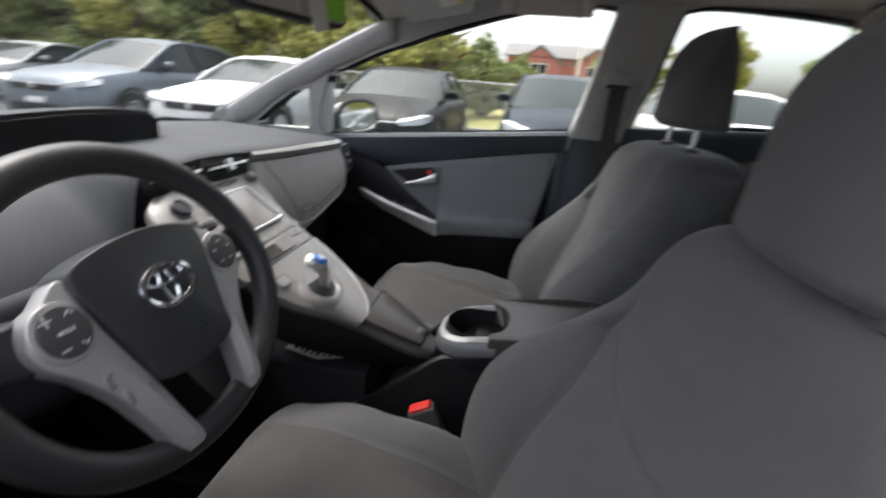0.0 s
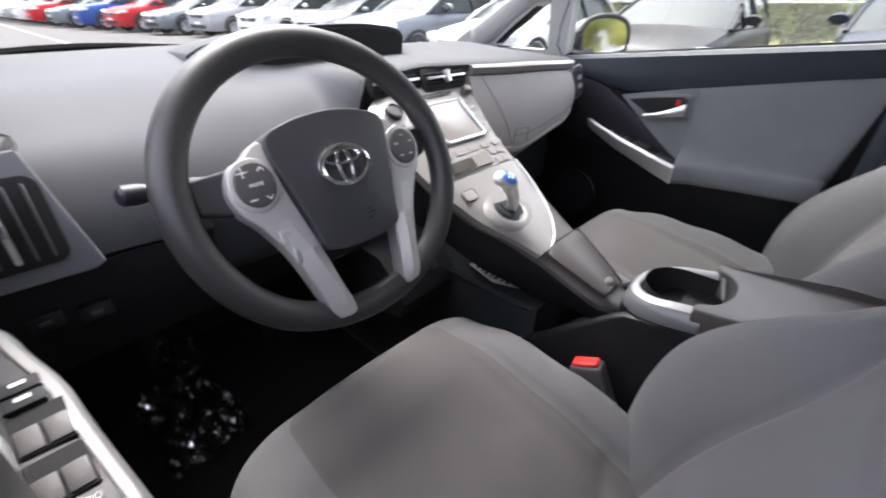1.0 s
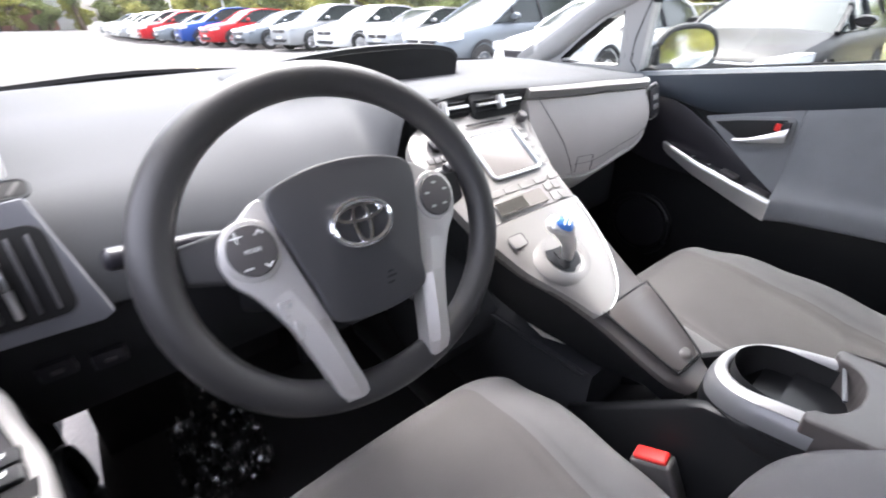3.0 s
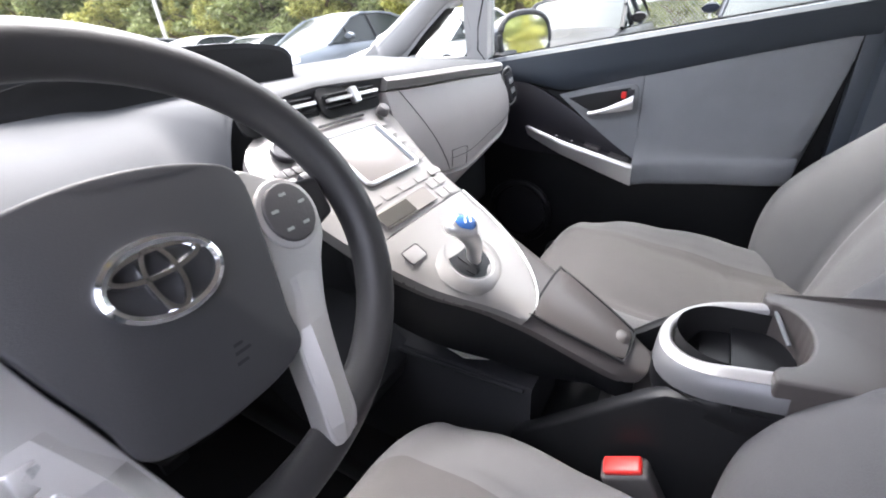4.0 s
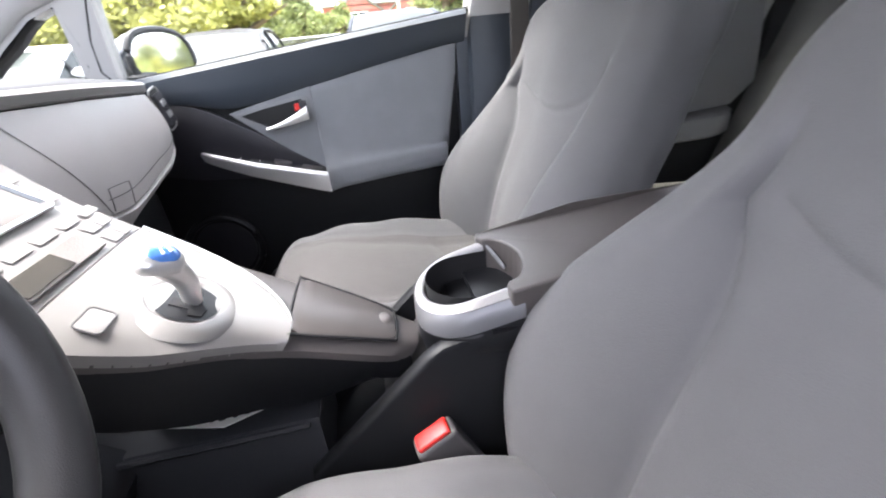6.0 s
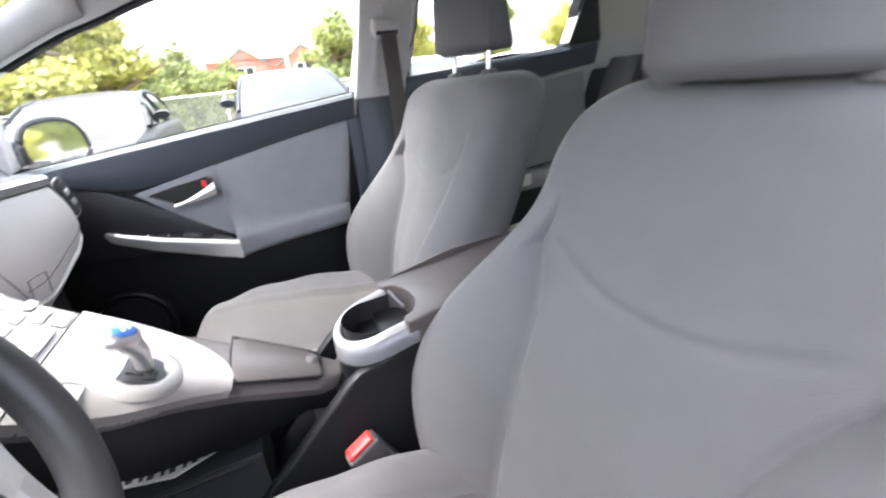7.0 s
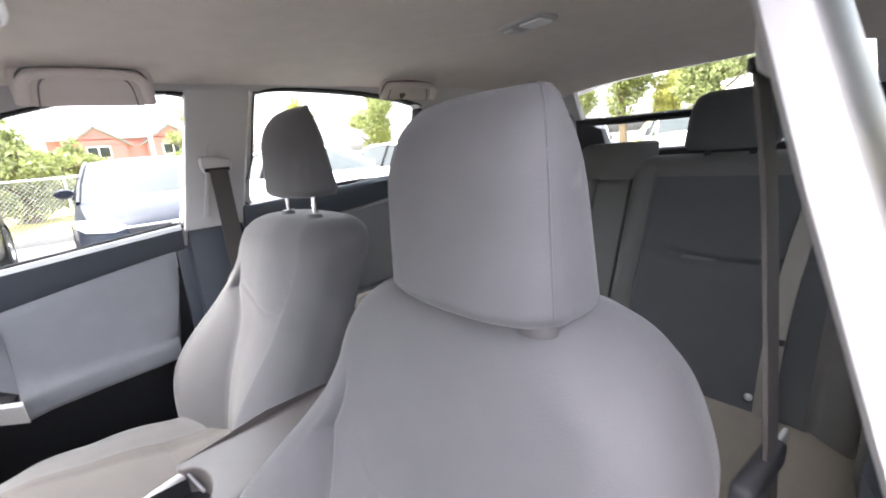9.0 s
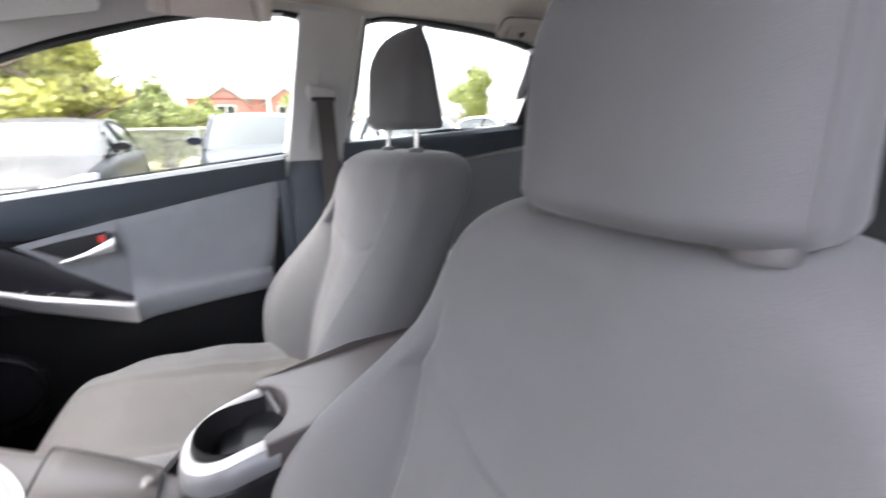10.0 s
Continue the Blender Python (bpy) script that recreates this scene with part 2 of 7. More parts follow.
def curve(pts, n=40, closed=False):
    """A smooth line (Catmull-Rom) through points."""
    pts = [Vector(p) for p in pts]
    m = len(pts)
    out = []
    spans = m if closed else m - 1
    for k in range(n if closed else n + 1):
        s = k * spans / n
        i = min(int(s), spans - 1)
        f = s - i
        if closed:
            p0, p1, p2, p3 = (pts[(i + j) % m] for j in (-1, 0, 1, 2))
        else:
            p0, p1, p2, p3 = pts[max(i - 1, 0)], pts[i], pts[min(i + 1, m - 1)], pts[min(i + 2, m - 1)]
        out.append(0.5 * ((2 * p1) + (p2 - p0) * f + (2 * p0 - 5 * p1 + 4 * p2 - p3) * f * f + (3 * p1 - p0 - 3 * p2 + p3) * f ** 3))
    return out


def lerp_table(table, x):
    """Smooth value between rows of (x, value)."""
    if x <= table[0][0]:
        return table[0][1]
    for (a, va), (b, vb) in zip(table, table[1:]):
        if x <= b:
            f = (x - a) / (b - a)
            f = f * f * (3 - 2 * f) * 0.5 + f * 0.5
            return va + (vb - va) * f
    return table[-1][1]


def sstep(a, b, x):
    f = max(0.0, min(1.0, (x - a) / (b - a)))
    return f * f * (3 - 2 * f)


def round_rect(w, h, r, n=5):
    """Corner-rounded rectangle in the plane, centred."""
    out = []
    for cx, cy, a0 in ((w / 2 - r, h / 2 - r, 0), (-w / 2 + r, h / 2 - r, 90), (-w / 2 + r, -h / 2 + r, 180), (w / 2 - r, -h / 2 + r, 270)):
        for k in range(n + 1):
            a = radians(a0 + 90 * k / n)
            out.append((cx + r * math.cos(a), cy + r * math.sin(a)))
    return out


def text_mesh(body, size, m, depth=0.0004):
    """Lettering as mesh, laid at the pose m."""
    cu = bpy.data.curves.new("text", "FONT")
    cu.body, cu.size, cu.extrude, cu.align_x, cu.align_y = body, size, depth, "CENTER", "CENTER"
    ob = bpy.data.objects.new("text", cu)
    me = ob.to_mesh()
    bm = bmesh.new()
    bm.from_mesh(me)
    ob.to_mesh_clear()
    bpy.data.objects.remove(ob)
    bpy.data.curves.remove(cu)
    bmesh.ops.transform(bm, matrix=m, verts=bm.verts[:])
    return bm


# ---- shell of the car: floor, roof, pillars, glass ----
def roof_z(x, y):
    """Height of the headliner."""
    crown = 1.44 - 0.05 * (abs(x) / 0.575) ** 4
    along = -0.16 * sstep(-1.15, -1.95, y) * 0.6 - 0.075 * sstep(0.05, 0.52, y)
    return crown + along


def side_x(z):
    """Inner face of the glasshouse side, at height z."""
    return 0.70 - 0.338 * (z - 1.0)


FRONT_WIN = [(0.70, 0.955), (0.663, 1.150), (0.613, 1.175), (0.49, 1.229), (0.41, 1.255), (0.276, 1.302), (0.082, 1.352), (-0.072, 1.373), (-0.165, 1.374), (-0.181, 1.350), (-0.16, 1.26), (-0.114, 1.042), (0.29, 0.999)]
REAR_WIN = [(-0.292, 1.077), (-0.31, 1.20), (-0.33, 1.36), (-0.345, 1.376), (-0.415, 1.387), (-0.60, 1.383), (-0.74, 1.369), (-0.87, 1.346), (-0.90, 1.325), (-0.885, 1.22), (-0.86, 1.115), (-0.60, 1.10)]
QUARTER_WIN = [(0.76, 0.975), (0.742, 1.115), (0.80, 1.095), (0.88, 1.045), (0.965, 0.985), (0.96, 0.972)]


def side_point(s, y, z, out=0.0):
    return Vector((s * (side_x(z) + out), y, z))


def openings(s):
    """Window outlines of one side; the driver's centre pillar stands a little further back."""
    if s > 0:
        return FRONT_WIN, REAR_WIN, QUARTER_WIN
    fw = [(y - 0.085 * sstep(0.30, -0.10, y), z) for y, z in FRONT_WIN]
    rw = [(y - 0.085 * sstep(-0.80, -0.35, y), z) for y, z in REAR_WIN]
    return fw, rw, QUARTER_WIN


def side_panel(s):
    """The side of the glasshouse with its window openings, 45 mm thick."""
    FW, RW, QW = openings(s)
    # outer boundary of the trim, from the sill up to the cant rail
    border = [(1.18, 0.93), (1.15, 0.985), (0.92, 1.108), (0.72, 1.205), (0.5, 1.305), (0.25, 1.385), (0.0, 1.425), (-0.3, 1.44), (-0.6, 1.44), (-0.9, 1.425), (-1.2, 1.385), (-1.5, 1.33), (-1.8, 1.25), (-1.9, 1.15), (-1.88, 0.93)]
    verts2, loops = [], []
    for lp in (border, FW, RW, QW):
        loops.append(list(range(len(verts2), len(verts2) + len(lp))))
        verts2 += lp
    bm = bmesh.new()
    vs = [bm.verts.new((0, y, z)) for y, z in verts2]
    edges = []
    for lp in loops:
        for a, b in zip(lp, lp[1:] + lp[:1]):
            edges.append(bm.edges.new((vs[a], vs[b])))
    bmesh.ops.triangle_fill(bm, edges=edges, use_beauty=True, normal=(1, 0, 0))
    for lp in (FW, RW, QW):
        dead = []
        for f in bm.faces:
            c = f.calc_center_median()
            if inside(c.y, c.z, lp):
                dead.append(f)
        bmesh.ops.delete(bm, geom=dead, context="FACES_ONLY")
    faces = bm.faces[:]
    for v in bm.verts:
        v.co.x = s * (side_x(v.co.z) + (0.032 * sstep(1.075, 1.03, v.co.z) if s < 0 and v.co.y > -0.28 else 0.0))
    r = bmesh.ops.extrude_face_region(bm, geom=faces)
    bmesh.ops.translate(bm, vec=(s * 0.045, 0, 0), verts=[g for g in r["geom"] if isinstance(g, bmesh.types.BMVert)])
    return bm


def inside(y, z, poly):
    hit = False
    for (ya, za), (yb, zb) in zip(poly, poly[1:] + poly[:1]):
        if (za > z) != (zb > z) and y < (yb - ya) * (z - za) / (zb - za) + ya:
            hit = not hit
    return hit


for s, nm in ((1, "wall_right"), (-1, "wall_left")):
    ob = part(nm, side_panel(s), M_PILLAR)
    tagged(ob, "pale grey moulded pillar and roof rail trim with window openings", "pillar trim", kind="structure")
    # black seals round the openings
    for k, (wn_, wide) in enumerate(zip(openings(s), (0.0045, 0.0045, 0.004))):
        pts = [side_point(s, p.x, p.y, 0.004) for p in curve([(y, z, 0) for y, z in wn_], len(wn_) * 4, True)]
        part("window_seal", tube(pts, wide, 8, closed=True), M_RUBBER, ob)
    # black rubber run channels in the depth of the openings
    for wn_ in openings(s):
        lp = curve([(y, z, 0) for y, z in wn_], len(wn_) * 4, True)
        mid_ = sum(lp, Vector((0, 0, 0))) / len(lp)
        rows = []
        for q in lp + lp[:1]:
            inn = q + (mid_ - q).normalized() * 0.006
            rows.append([side_point(s, q.x, q.y, 0.003), side_point(s, inn.x, inn.y, 0.003), side_point(s, inn.x, inn.y, 0.050), side_point(s, q.x, q.y, 0.050)])
        part("window_run", loft(rows, cap=False), M_RUBBER, ob)
    # panes; the driver's front window is wound down
    for k, wn_ in enumerate(openings(s)):
        if s < 0 and k == 0:
            continue
        pane = part("pane", plate([side_point(s, p.x, p.y, 0.022) for p in curve([(y, z, 0) for y, z in wn_], len(wn_) * 3, True)], (s * 0.004, 0, 0), 0), M_GLASS, ob)

# headliner
bm = bmesh.new()
NX, NY = 28, 50
grid = []
for j in range(NY + 1):
    y = 0.50 - (0.50 + 1.62) * j / NY
    row = []
    for i in range(NX + 1):
        u = -1 + 2 * i / NX
        half = 0.585 if y > -1.2 else 0.585 - 0.06 * sstep(-1.2, -1.7, y)
        x = u * half
        row.append(bm.verts.new((x, y, roof_z(x, y))))
    grid.append(row)
for a, b in zip(grid, grid[1:]):
    for i in range(NX):
        bm.faces.new((a[i], a[i + 1], b[i + 1], b[i]))
r = bmesh.ops.extrude_face_region(bm, geom=bm.faces[:])
bmesh.ops.translate(bm, vec=(0, 0, 0.035), verts=[g for g in r["geom"] if isinstance(g, bmesh.types.BMVert)])
ceiling = part("ceiling", bm, M_HEADLINER)
tagged(ceiling, "warm grey felt headliner of the car roof", "headliner", kind="structure")

# painted outer skin: roof, flanks, bonnet and tail
shell = thing("car_body", (0, 0, 0.15), "dark blue-grey painted outer body of the hatchback around the cabin", "car body", kind="structure")
bm = bmesh.new()
rows = []
for j in range(37):
    y = 0.53 - 2.37 * j / 36
    rows.append([Vector((u * 0.63, y, roof_z(u * 0.60, y) + 0.055)) for u in [-1 + 2 * i / 16 for i in range(17)]])
part("roof", loft(rows, closed=False), M_BODY, shell)
for s in (1, -1):
    lower = [(0.87 * s, z) for z in (0.22,)]
    rows = []
    for j in range(45):
        y = 1.95 - 4.1 * j / 44
        zt = 0.885 + 0.10 * sstep(0.9, -0.9, y)
        fr = 1 - 0.10 * sstep(1.2, 2.0, y) - 0.06 * sstep(-1.5, -2.1, y)
        rows.append([Vector((s * fr * xx, y, zz)) for xx, zz in ((0.84, 0.20), (0.86, 0.45), (0.868, 0.65), (0.85, 0.82), (0.815, zt - 0.03), (0.775, zt - 0.004), (0.75, zt - 0.02))])
    part("flank", loft(rows, closed=False), M_BODY, shell)
rows = []
for j in range(13):
    y = 1.22 + 0.85 * j / 12
    rows.append([Vector((u * 0.78 * (1 - 0.15 * (j / 12) ** 2), y, 0.935 - 0.24 * (j / 12) ** 1.7 - 0.05 * u * u)) for u in [-1 + i / 6 for i in range(13)]])
part("bonnet", loft(rows, closed=False), M_BODY, shell)
rows = []
for z, y in ((0.20, 2.0), (0.40, 2.12), (0.55, 2.12), (0.69, 2.06)):
    rows.append([Vector((u * 0.78, y - 0.18 * u * u, z)) for u in [-1 + i / 6 for i in range(13)]])
part("front_bumper", loft(rows, closed=False), M_BODY, shell)
rows = []
for z, y in ((0.20, -2.12), (0.45, -2.18), (0.70, -2.12), (0.93, -1.98)):
    rows.append([Vector((u * 0.80, y + 0.12 * u * u, z)) for u in [-1 + i / 6 for i in range(13)]])
part("tailgate", loft(rows, closed=False), M_BODY, shell)

# floor pan and carpets
floor = part("floor", box((-0.76, -1.9, 0.20), (0.76, 1.25, 0.26), 0.01), M_CARPET)
tagged(floor, "black carpeted car floor with a raised tunnel", "floor", kind="structure")
part("tunnel", box((-0.13, -1.2, 0.255), (0.13, 1.1, 0.36), 0.04, 4), M_CARPET, floor)
firewall = part("wall_front", plate([(-0.74, 0.98, 0.26), (0.74, 0.98, 0.26), (0.74, 1.20, 0.62), (0.74, 1.20, 0.92), (-0.74, 1.20, 0.92), (-0.74, 1.20, 0.62)][:2] + [(0.74, 1.12, 0.90), (-0.74, 1.12, 0.90)], (0, 0.04, 0), 0.004), M_CARPET)
tagged(firewall, "dark carpeted bulkhead of the footwells", "bulkhead", kind="structure")

# windscreen, tailgate glass
rows = []
for j in range(13):
    f = j / 12
    y, z = 1.27 - 0.77 * f, 0.983 + 0.394 * f
    w = 0.72 - 0.125 * f
    rows.append([Vector((u * w, y - 0.14 * u * u * (1 - 0.75 * f), z - (0.02 + 0.035 * f) * u * u + 0.027 * (1 - f) * sstep(-0.1, -0.7, u))) for u in [-1 + i / 10 for i in range(21)]])
windscreen = part("window_front", loft(rows, closed=False), M_SCREEN_GLASS)
tagged(windscreen, "clear curved laminated windscreen", "windscreen", kind="structure")

part("frit_band", tube([v + Vector((0, -0.006, 0.002)) for v in rows[0]], 0.008, 6), M_RUBBER, windscreen)
part("frit_top", tube([v + Vector((0, 0.004, -0.004)) for v in rows[-1]], 0.010, 6), M_RUBBER, windscreen)
# rounded covers of the windscreen pillars
for s in (1, -1):
    rings = []
    for i in range(27):
        y = 1.06 - 0.63 * i / 26
        zl = float(np.interp(y, [0.43, 0.49, 0.613, 0.663, 0.72, 0.80, 0.88, 0.965, 1.06], [1.258, 1.238, 1.184, 1.162, 1.128, 1.103, 1.055, 0.995, 0.955]))
        zu = float(np.interp(y, [0.43, 0.5, 0.72, 0.92, 1.06, 1.15], [1.328, 1.303, 1.203, 1.106, 1.030, 0.983]))
        rings.append([side_point(s, y, zl + (zu - zl) * g, o) for g, o in ((0.0, 0.004), (0.04, -0.006), (0.2, -0.013), (0.5, -0.018), (0.8, -0.018), (0.95, -0.010), (1.0, 0.006))])
    pc = solo("pillar_cover", loft(rings, closed=False), M_PILLAR, "pale moulded rounded windscreen pillar cover", "pillar trim", kind="structure", angle=60)
    pc.modifiers.new("thick", "SOLIDIFY").thickness = 0.004
# deep inner cover of the driver's quarter post
solo("quarter_post_cover", loft([[Vector((x, y - 0.32 * (z - 0.95), z)) for x, y in ((-0.725, 0.735), (-0.715, 0.733), (-0.662 + 0.03 * (1.0 - z), 0.742), (-0.648 + 0.06 * (1.0 - z), 0.765), (-0.652 + 0.06 * (1.0 - z), 0.83), (-0.71, 0.86))] for z in (0.93, 1.0, 1.08, 1.16)]), M_PILLAR, "pale moulded cover of the driver quarter post", "pillar trim", kind="structure")
tail = thing("tailgate_frame", (0, -1.78, 0.93), "black plastic tailgate frame with a cross bar between two panes", "tailgate", kind="structure")
part("cross_bar", tube(curve([(-0.56, -1.70, 1.27), (-0.45, -1.75, 1.236), (0, -1.77, 1.228), (0.45, -1.75, 1.236), (0.56, -1.70, 1.27)], 30), 0.022, 10, flat=0.8), M_BLACK, tail)
part("lower_trim", box((-0.60, -1.86, 0.88), (0.60, -1.74, 1.105), 0.02, 3), M_BLACK, tail)
for s in (1, -1):
    part("side_trim", plate([(s * 0.40, -1.75, 1.20), (s * 0.375, -1.75, 1.12), (s * 0.42, -1.75, 1.09), (s * 0.62, -1.70, 1.09), (s * 0.60, -1.66, 1.30), (s * 0.56, -1.70, 1.27)], (0, -0.05, 0), 0.006), M_BLACK, tail)
    part("upper_side_trim", plate([(s * 0.47, -1.70, 1.25), (s * 0.46, -1.62, 1.385), (s * 0.60, -1.60, 1.36), (s * 0.62, -1.68, 1.25)], (0, -0.04, 0), 0.006), M_PILLAR, tail)
g = part("pane", plate([(-0.50, -1.75, 1.24), (0.50, -1.75, 1.24), (0.48, -1.62, 1.39), (-0.48, -1.62, 1.39)], (0, -0.004, 0.002), 0), M_GLASS, tail)
g = part("pane", plate([(-0.42, -1.80, 1.09), (0.42, -1.80, 1.09), (0.42, -1.79, 1.225), (-0.42, -1.79, 1.225)], (0, -0.004, 0), 0), M_GLASS, tail)
part("roof_edge_trim", tube(curve([(-0.56, -1.61, 1.365), (-0.3, -1.63, 1.392), (0, -1.635, 1.40), (0.3, -1.63, 1.392), (0.56, -1.61, 1.365)], 24), 0.016, 8), M_HEADLINER, tail)
shelf = part("parcel_shelf", box((-0.62, -1.80, 0.86), (0.62, -1.25, 0.885), 0.006), M_CARPET)
tagged(shelf, "dark fabric luggage cover behind the rear bench", "luggage cover")


# ---- doors ----
def yz(s, x, pts):
    return [Vector((s * x, y, z)) for y, z in pts]


def front_door(s):
    side = "open" if s < 0 else "closed"
    d = thing("door_1" if s > 0 else "door_2", (s * 0.74, 0.3, 0.30), "front door in dark vinyl and grey cloth, window " + ("wound down" if s < 0 else "shut"), "car door", "car doors", "structure")
    # carcass
    part("door_shell", plate(yz(s, 0.725, [(0.86, 0.28), (0.86, 0.90), (0.72, 0.935), (0.29, 0.985), (-0.115, 1.025), (-0.10, 0.80), (-0.06, 0.55), (-0.08, 0.28)]), (s * 0.06, 0, 0), 0.008), M_DEEP, d)
    # padded top rail: section swept along the belt line
    rings = []
    for f in [i / 26 for i in range(27)]:
        y = 0.715 - 0.825 * f
        zs = 0.957 + 0.087 * f
        zg = min(zs - 0.028, lerp_table([(-0.115, 0.979), (0.476, 0.882), (0.60, 0.905), (0.72, 0.928)], y))
        mid = (zs + zg) / 2
        dx = 0.338 * max(0.0, zs - 0.975) + 0.004
        rings.append([Vector((s * xx, y, zz)) for xx, zz in ((0.735, zs - 0.004), (0.712 - dx, zs + 0.005), (0.700 - dx, zs + 0.004), (0.692 - dx, zs - 0.006), (0.692 - 0.5 * dx, mid), (0.697, zg + 0.006), (0.704, zg), (0.735, zg))])
    # driver's rail turns black, standing for the shade that falls on it
    part("top_rail", loft(rings), M_DOOR_UP if s > 0 else M_BLACK, d, "dark vinyl top rail, blackened for shade on the driver side")
    part("belt_seal", tube([(s * (0.722 + 0.0 * i), 0.70 - 0.81 * i / 20, 0.961 + 0.087 * i / 20) for i in range(21)], 0.006, 8), M_RUBBER, d)
    # black belt moulding outside the glass
    rows = []
    for i in range(21):
        f = i / 20
        y, z = 0.80 - 0.93 * f, 0.940 + 0.102 * f - 0.008 * math.sin(f * math.pi)
        rows.append([Vector((s * xx, y, z + dz)) for xx, dz in ((0.730, -0.03), (0.732, -0.002), (0.745, 0.002), (0.800, -0.012), (0.808, -0.03))])
    part("belt_moulding", loft(rows), M_RUBBER, d)
    if s < 0:
        part("sash", plate([side_point(s, y, z, 0.004) for y, z in ((0.70, 0.955), (0.663, 1.15), (0.613, 1.175), (0.48, 1.232), (0.48, 1.212), (0.555, 1.13), (0.565, 0.96))], (s * 0.03, 0, 0), 0.003), M_RUBBER, d)
    # cloth insert above, pad below; driver side near-black to paint its shade
    ins = [(0.485, 0.872), (0.30, 0.912), (0.284, 0.917), (0.284, 0.712), (0.34, 0.752), (0.42, 0.815)]
    part("insert", plate(yz(s, 0.712, ins), (-s * 0.014, 0, 0), 0.001, 1), M_DOOR_FAB if s > 0 else M_DEEP, d, "grey door insert, blackened for shade on the driver side")
    rings = []
    for f in [i / 26 for i in range(27)]:
        zt, zb = 0.722 + 0.014 * f, 0.655 + 0.020 * f
        xi = 0.655 + 0.017 * sstep(0.0, 0.14, f) + 0.010 * sstep(0.1, 0.6, f)
        if f > 0.8:
            xi += 0.012 * ((f - 0.8) / 0.2) ** 2
        ztop = 0.918 + 0.062 * f
        eb = 0.005 * max(0.0, (f - 0.96) / 0.04)
        sec = [(0.714, ztop + 0.002), (0.704, ztop), (0.6985 + eb, ztop - 0.005)]
        sec += [(0.698 + eb, ztop - 0.005 + (0.815 - ztop) * g) for g in (0.2, 0.4, 0.6, 0.8, 1.0)]
        sec += [*[(0.698 + eb - (0.686 - xi) * e, z_) for e, z_ in ((0.04, 0.792), (0.12, 0.774), (0.27, 0.758), (0.47, 0.746), (0.72, 0.7375))], (xi + 0.008, zt), (xi + 0.002, zt - 0.006), (xi, zt - 0.015), (xi + 0.002, zb + 0.014), (xi + 0.010, zb + 0.002), (0.714, zb - 0.004)]
        rings.append([Vector((s * xx, 0.283 + (float(np.interp(zz, [0.64, 0.735, 0.90, 0.96], [-0.040, -0.044, -0.079, -0.086])) - 0.283) * f, zz)) for xx, zz in sec])
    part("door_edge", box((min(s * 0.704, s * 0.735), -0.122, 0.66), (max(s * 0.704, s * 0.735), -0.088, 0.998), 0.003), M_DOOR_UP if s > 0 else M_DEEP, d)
    # driver's pad takes the deep black as painted shade
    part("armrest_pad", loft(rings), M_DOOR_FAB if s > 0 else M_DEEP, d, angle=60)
    # dark wedge behind the grab
    wedge = [(0.715, 0.925), (0.665, 0.926), (0.60, 0.913), (0.53, 0.882), (0.45, 0.832), (0.36, 0.765), (0.285, 0.706), (0.40, 0.700), (0.60, 0.72), (0.715, 0.75)]
    part("wedge_panel", plate(yz(s, 0.722, wedge), (-s * 0.015, 0, 0), 0.004), M_GLOSSBLACK, d)
    # shelf with the switches
    rows = []
    for i in range(17):
        f = i / 16
        y = 0.595 - 0.315 * f
        zt = 0.795 - 0.088 * f ** 0.85
        xi = lerp_table([(0.28, 0.660), (0.46, 0.682), (0.55, 0.702), (0.60, 0.726)], y)
        rows.append([Vector((s * xx, y, zz)) for xx, zz in ((0.76, zt + 0.004), (xi, zt - 0.002), (xi, zt - 0.03), (0.76, zt - 0.03))])
    part("switch_shelf", loft(rows), M_GLOSSBLACK, d)
    # silver grab trim
    rows = []
    for i in range(29):
        f = i / 28
        y = 0.605 - 0.325 * f
        zt = 0.800 - 0.090 * f ** 0.85
        h = 0.018 + 0.034 * f ** 0.8
        xi = lerp_table([(0.28, 0.648), (0.46, 0.668), (0.55, 0.690), (0.61, 0.722)], y)
        rows.append([Vector((s * xx, y, zz)) for xx, zz in ((xi + 0.014, zt), (xi + 0.006, zt + 0.002), (xi + 0.001, zt - 0.003), (xi, zt - 0.009), (xi + 0.004, zt - h), (xi + 0.012, zt - h - 0.002), (xi + 0.018, zt - h + 0.004))])
    part("grab_trim", loft(rows), M_SILVER, d, "silver satin grab trim")
    # inner pull with bezel
    bez = [(0.476, 0.866), (0.40, 0.884), (0.303, 0.897), (0.292, 0.888), (0.290, 0.838), (0.300, 0.828), (0.39, 0.812), (0.405, 0.815)]
    # driver's bezel likewise: shade put into its colour
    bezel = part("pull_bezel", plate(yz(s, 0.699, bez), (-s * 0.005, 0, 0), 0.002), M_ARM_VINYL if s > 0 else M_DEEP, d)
    rec = [(0.458, 0.864), (0.40, 0.876), (0.310, 0.889), (0.304, 0.842), (0.385, 0.823)]
    part("recess", plate(yz(s, 0.6955, rec), (-s * 0.003, 0, 0), 0.001), M_VOID, bezel)
    rows = []
    for i in range(13):
        f = i / 12
        c = Vector((s * (0.683 - 0.006 * math.sin(f * 3)), 0.405 - 0.105 * f, 0.829 + 0.020 * f ** 1.5 + 0.008 * f))
        h = 0.004 + 0.013 * f ** 1.6
        rows.append([c + Vector((s * (0.006 if s > 0 else 0.0035) * math.cos(a), 0, h * math.sin(a))) for a in [k * math.tau / 10 for k in range(10)]])
    part("pull_lever", loft(rows), M_SILVER, bezel, "silver door pull")
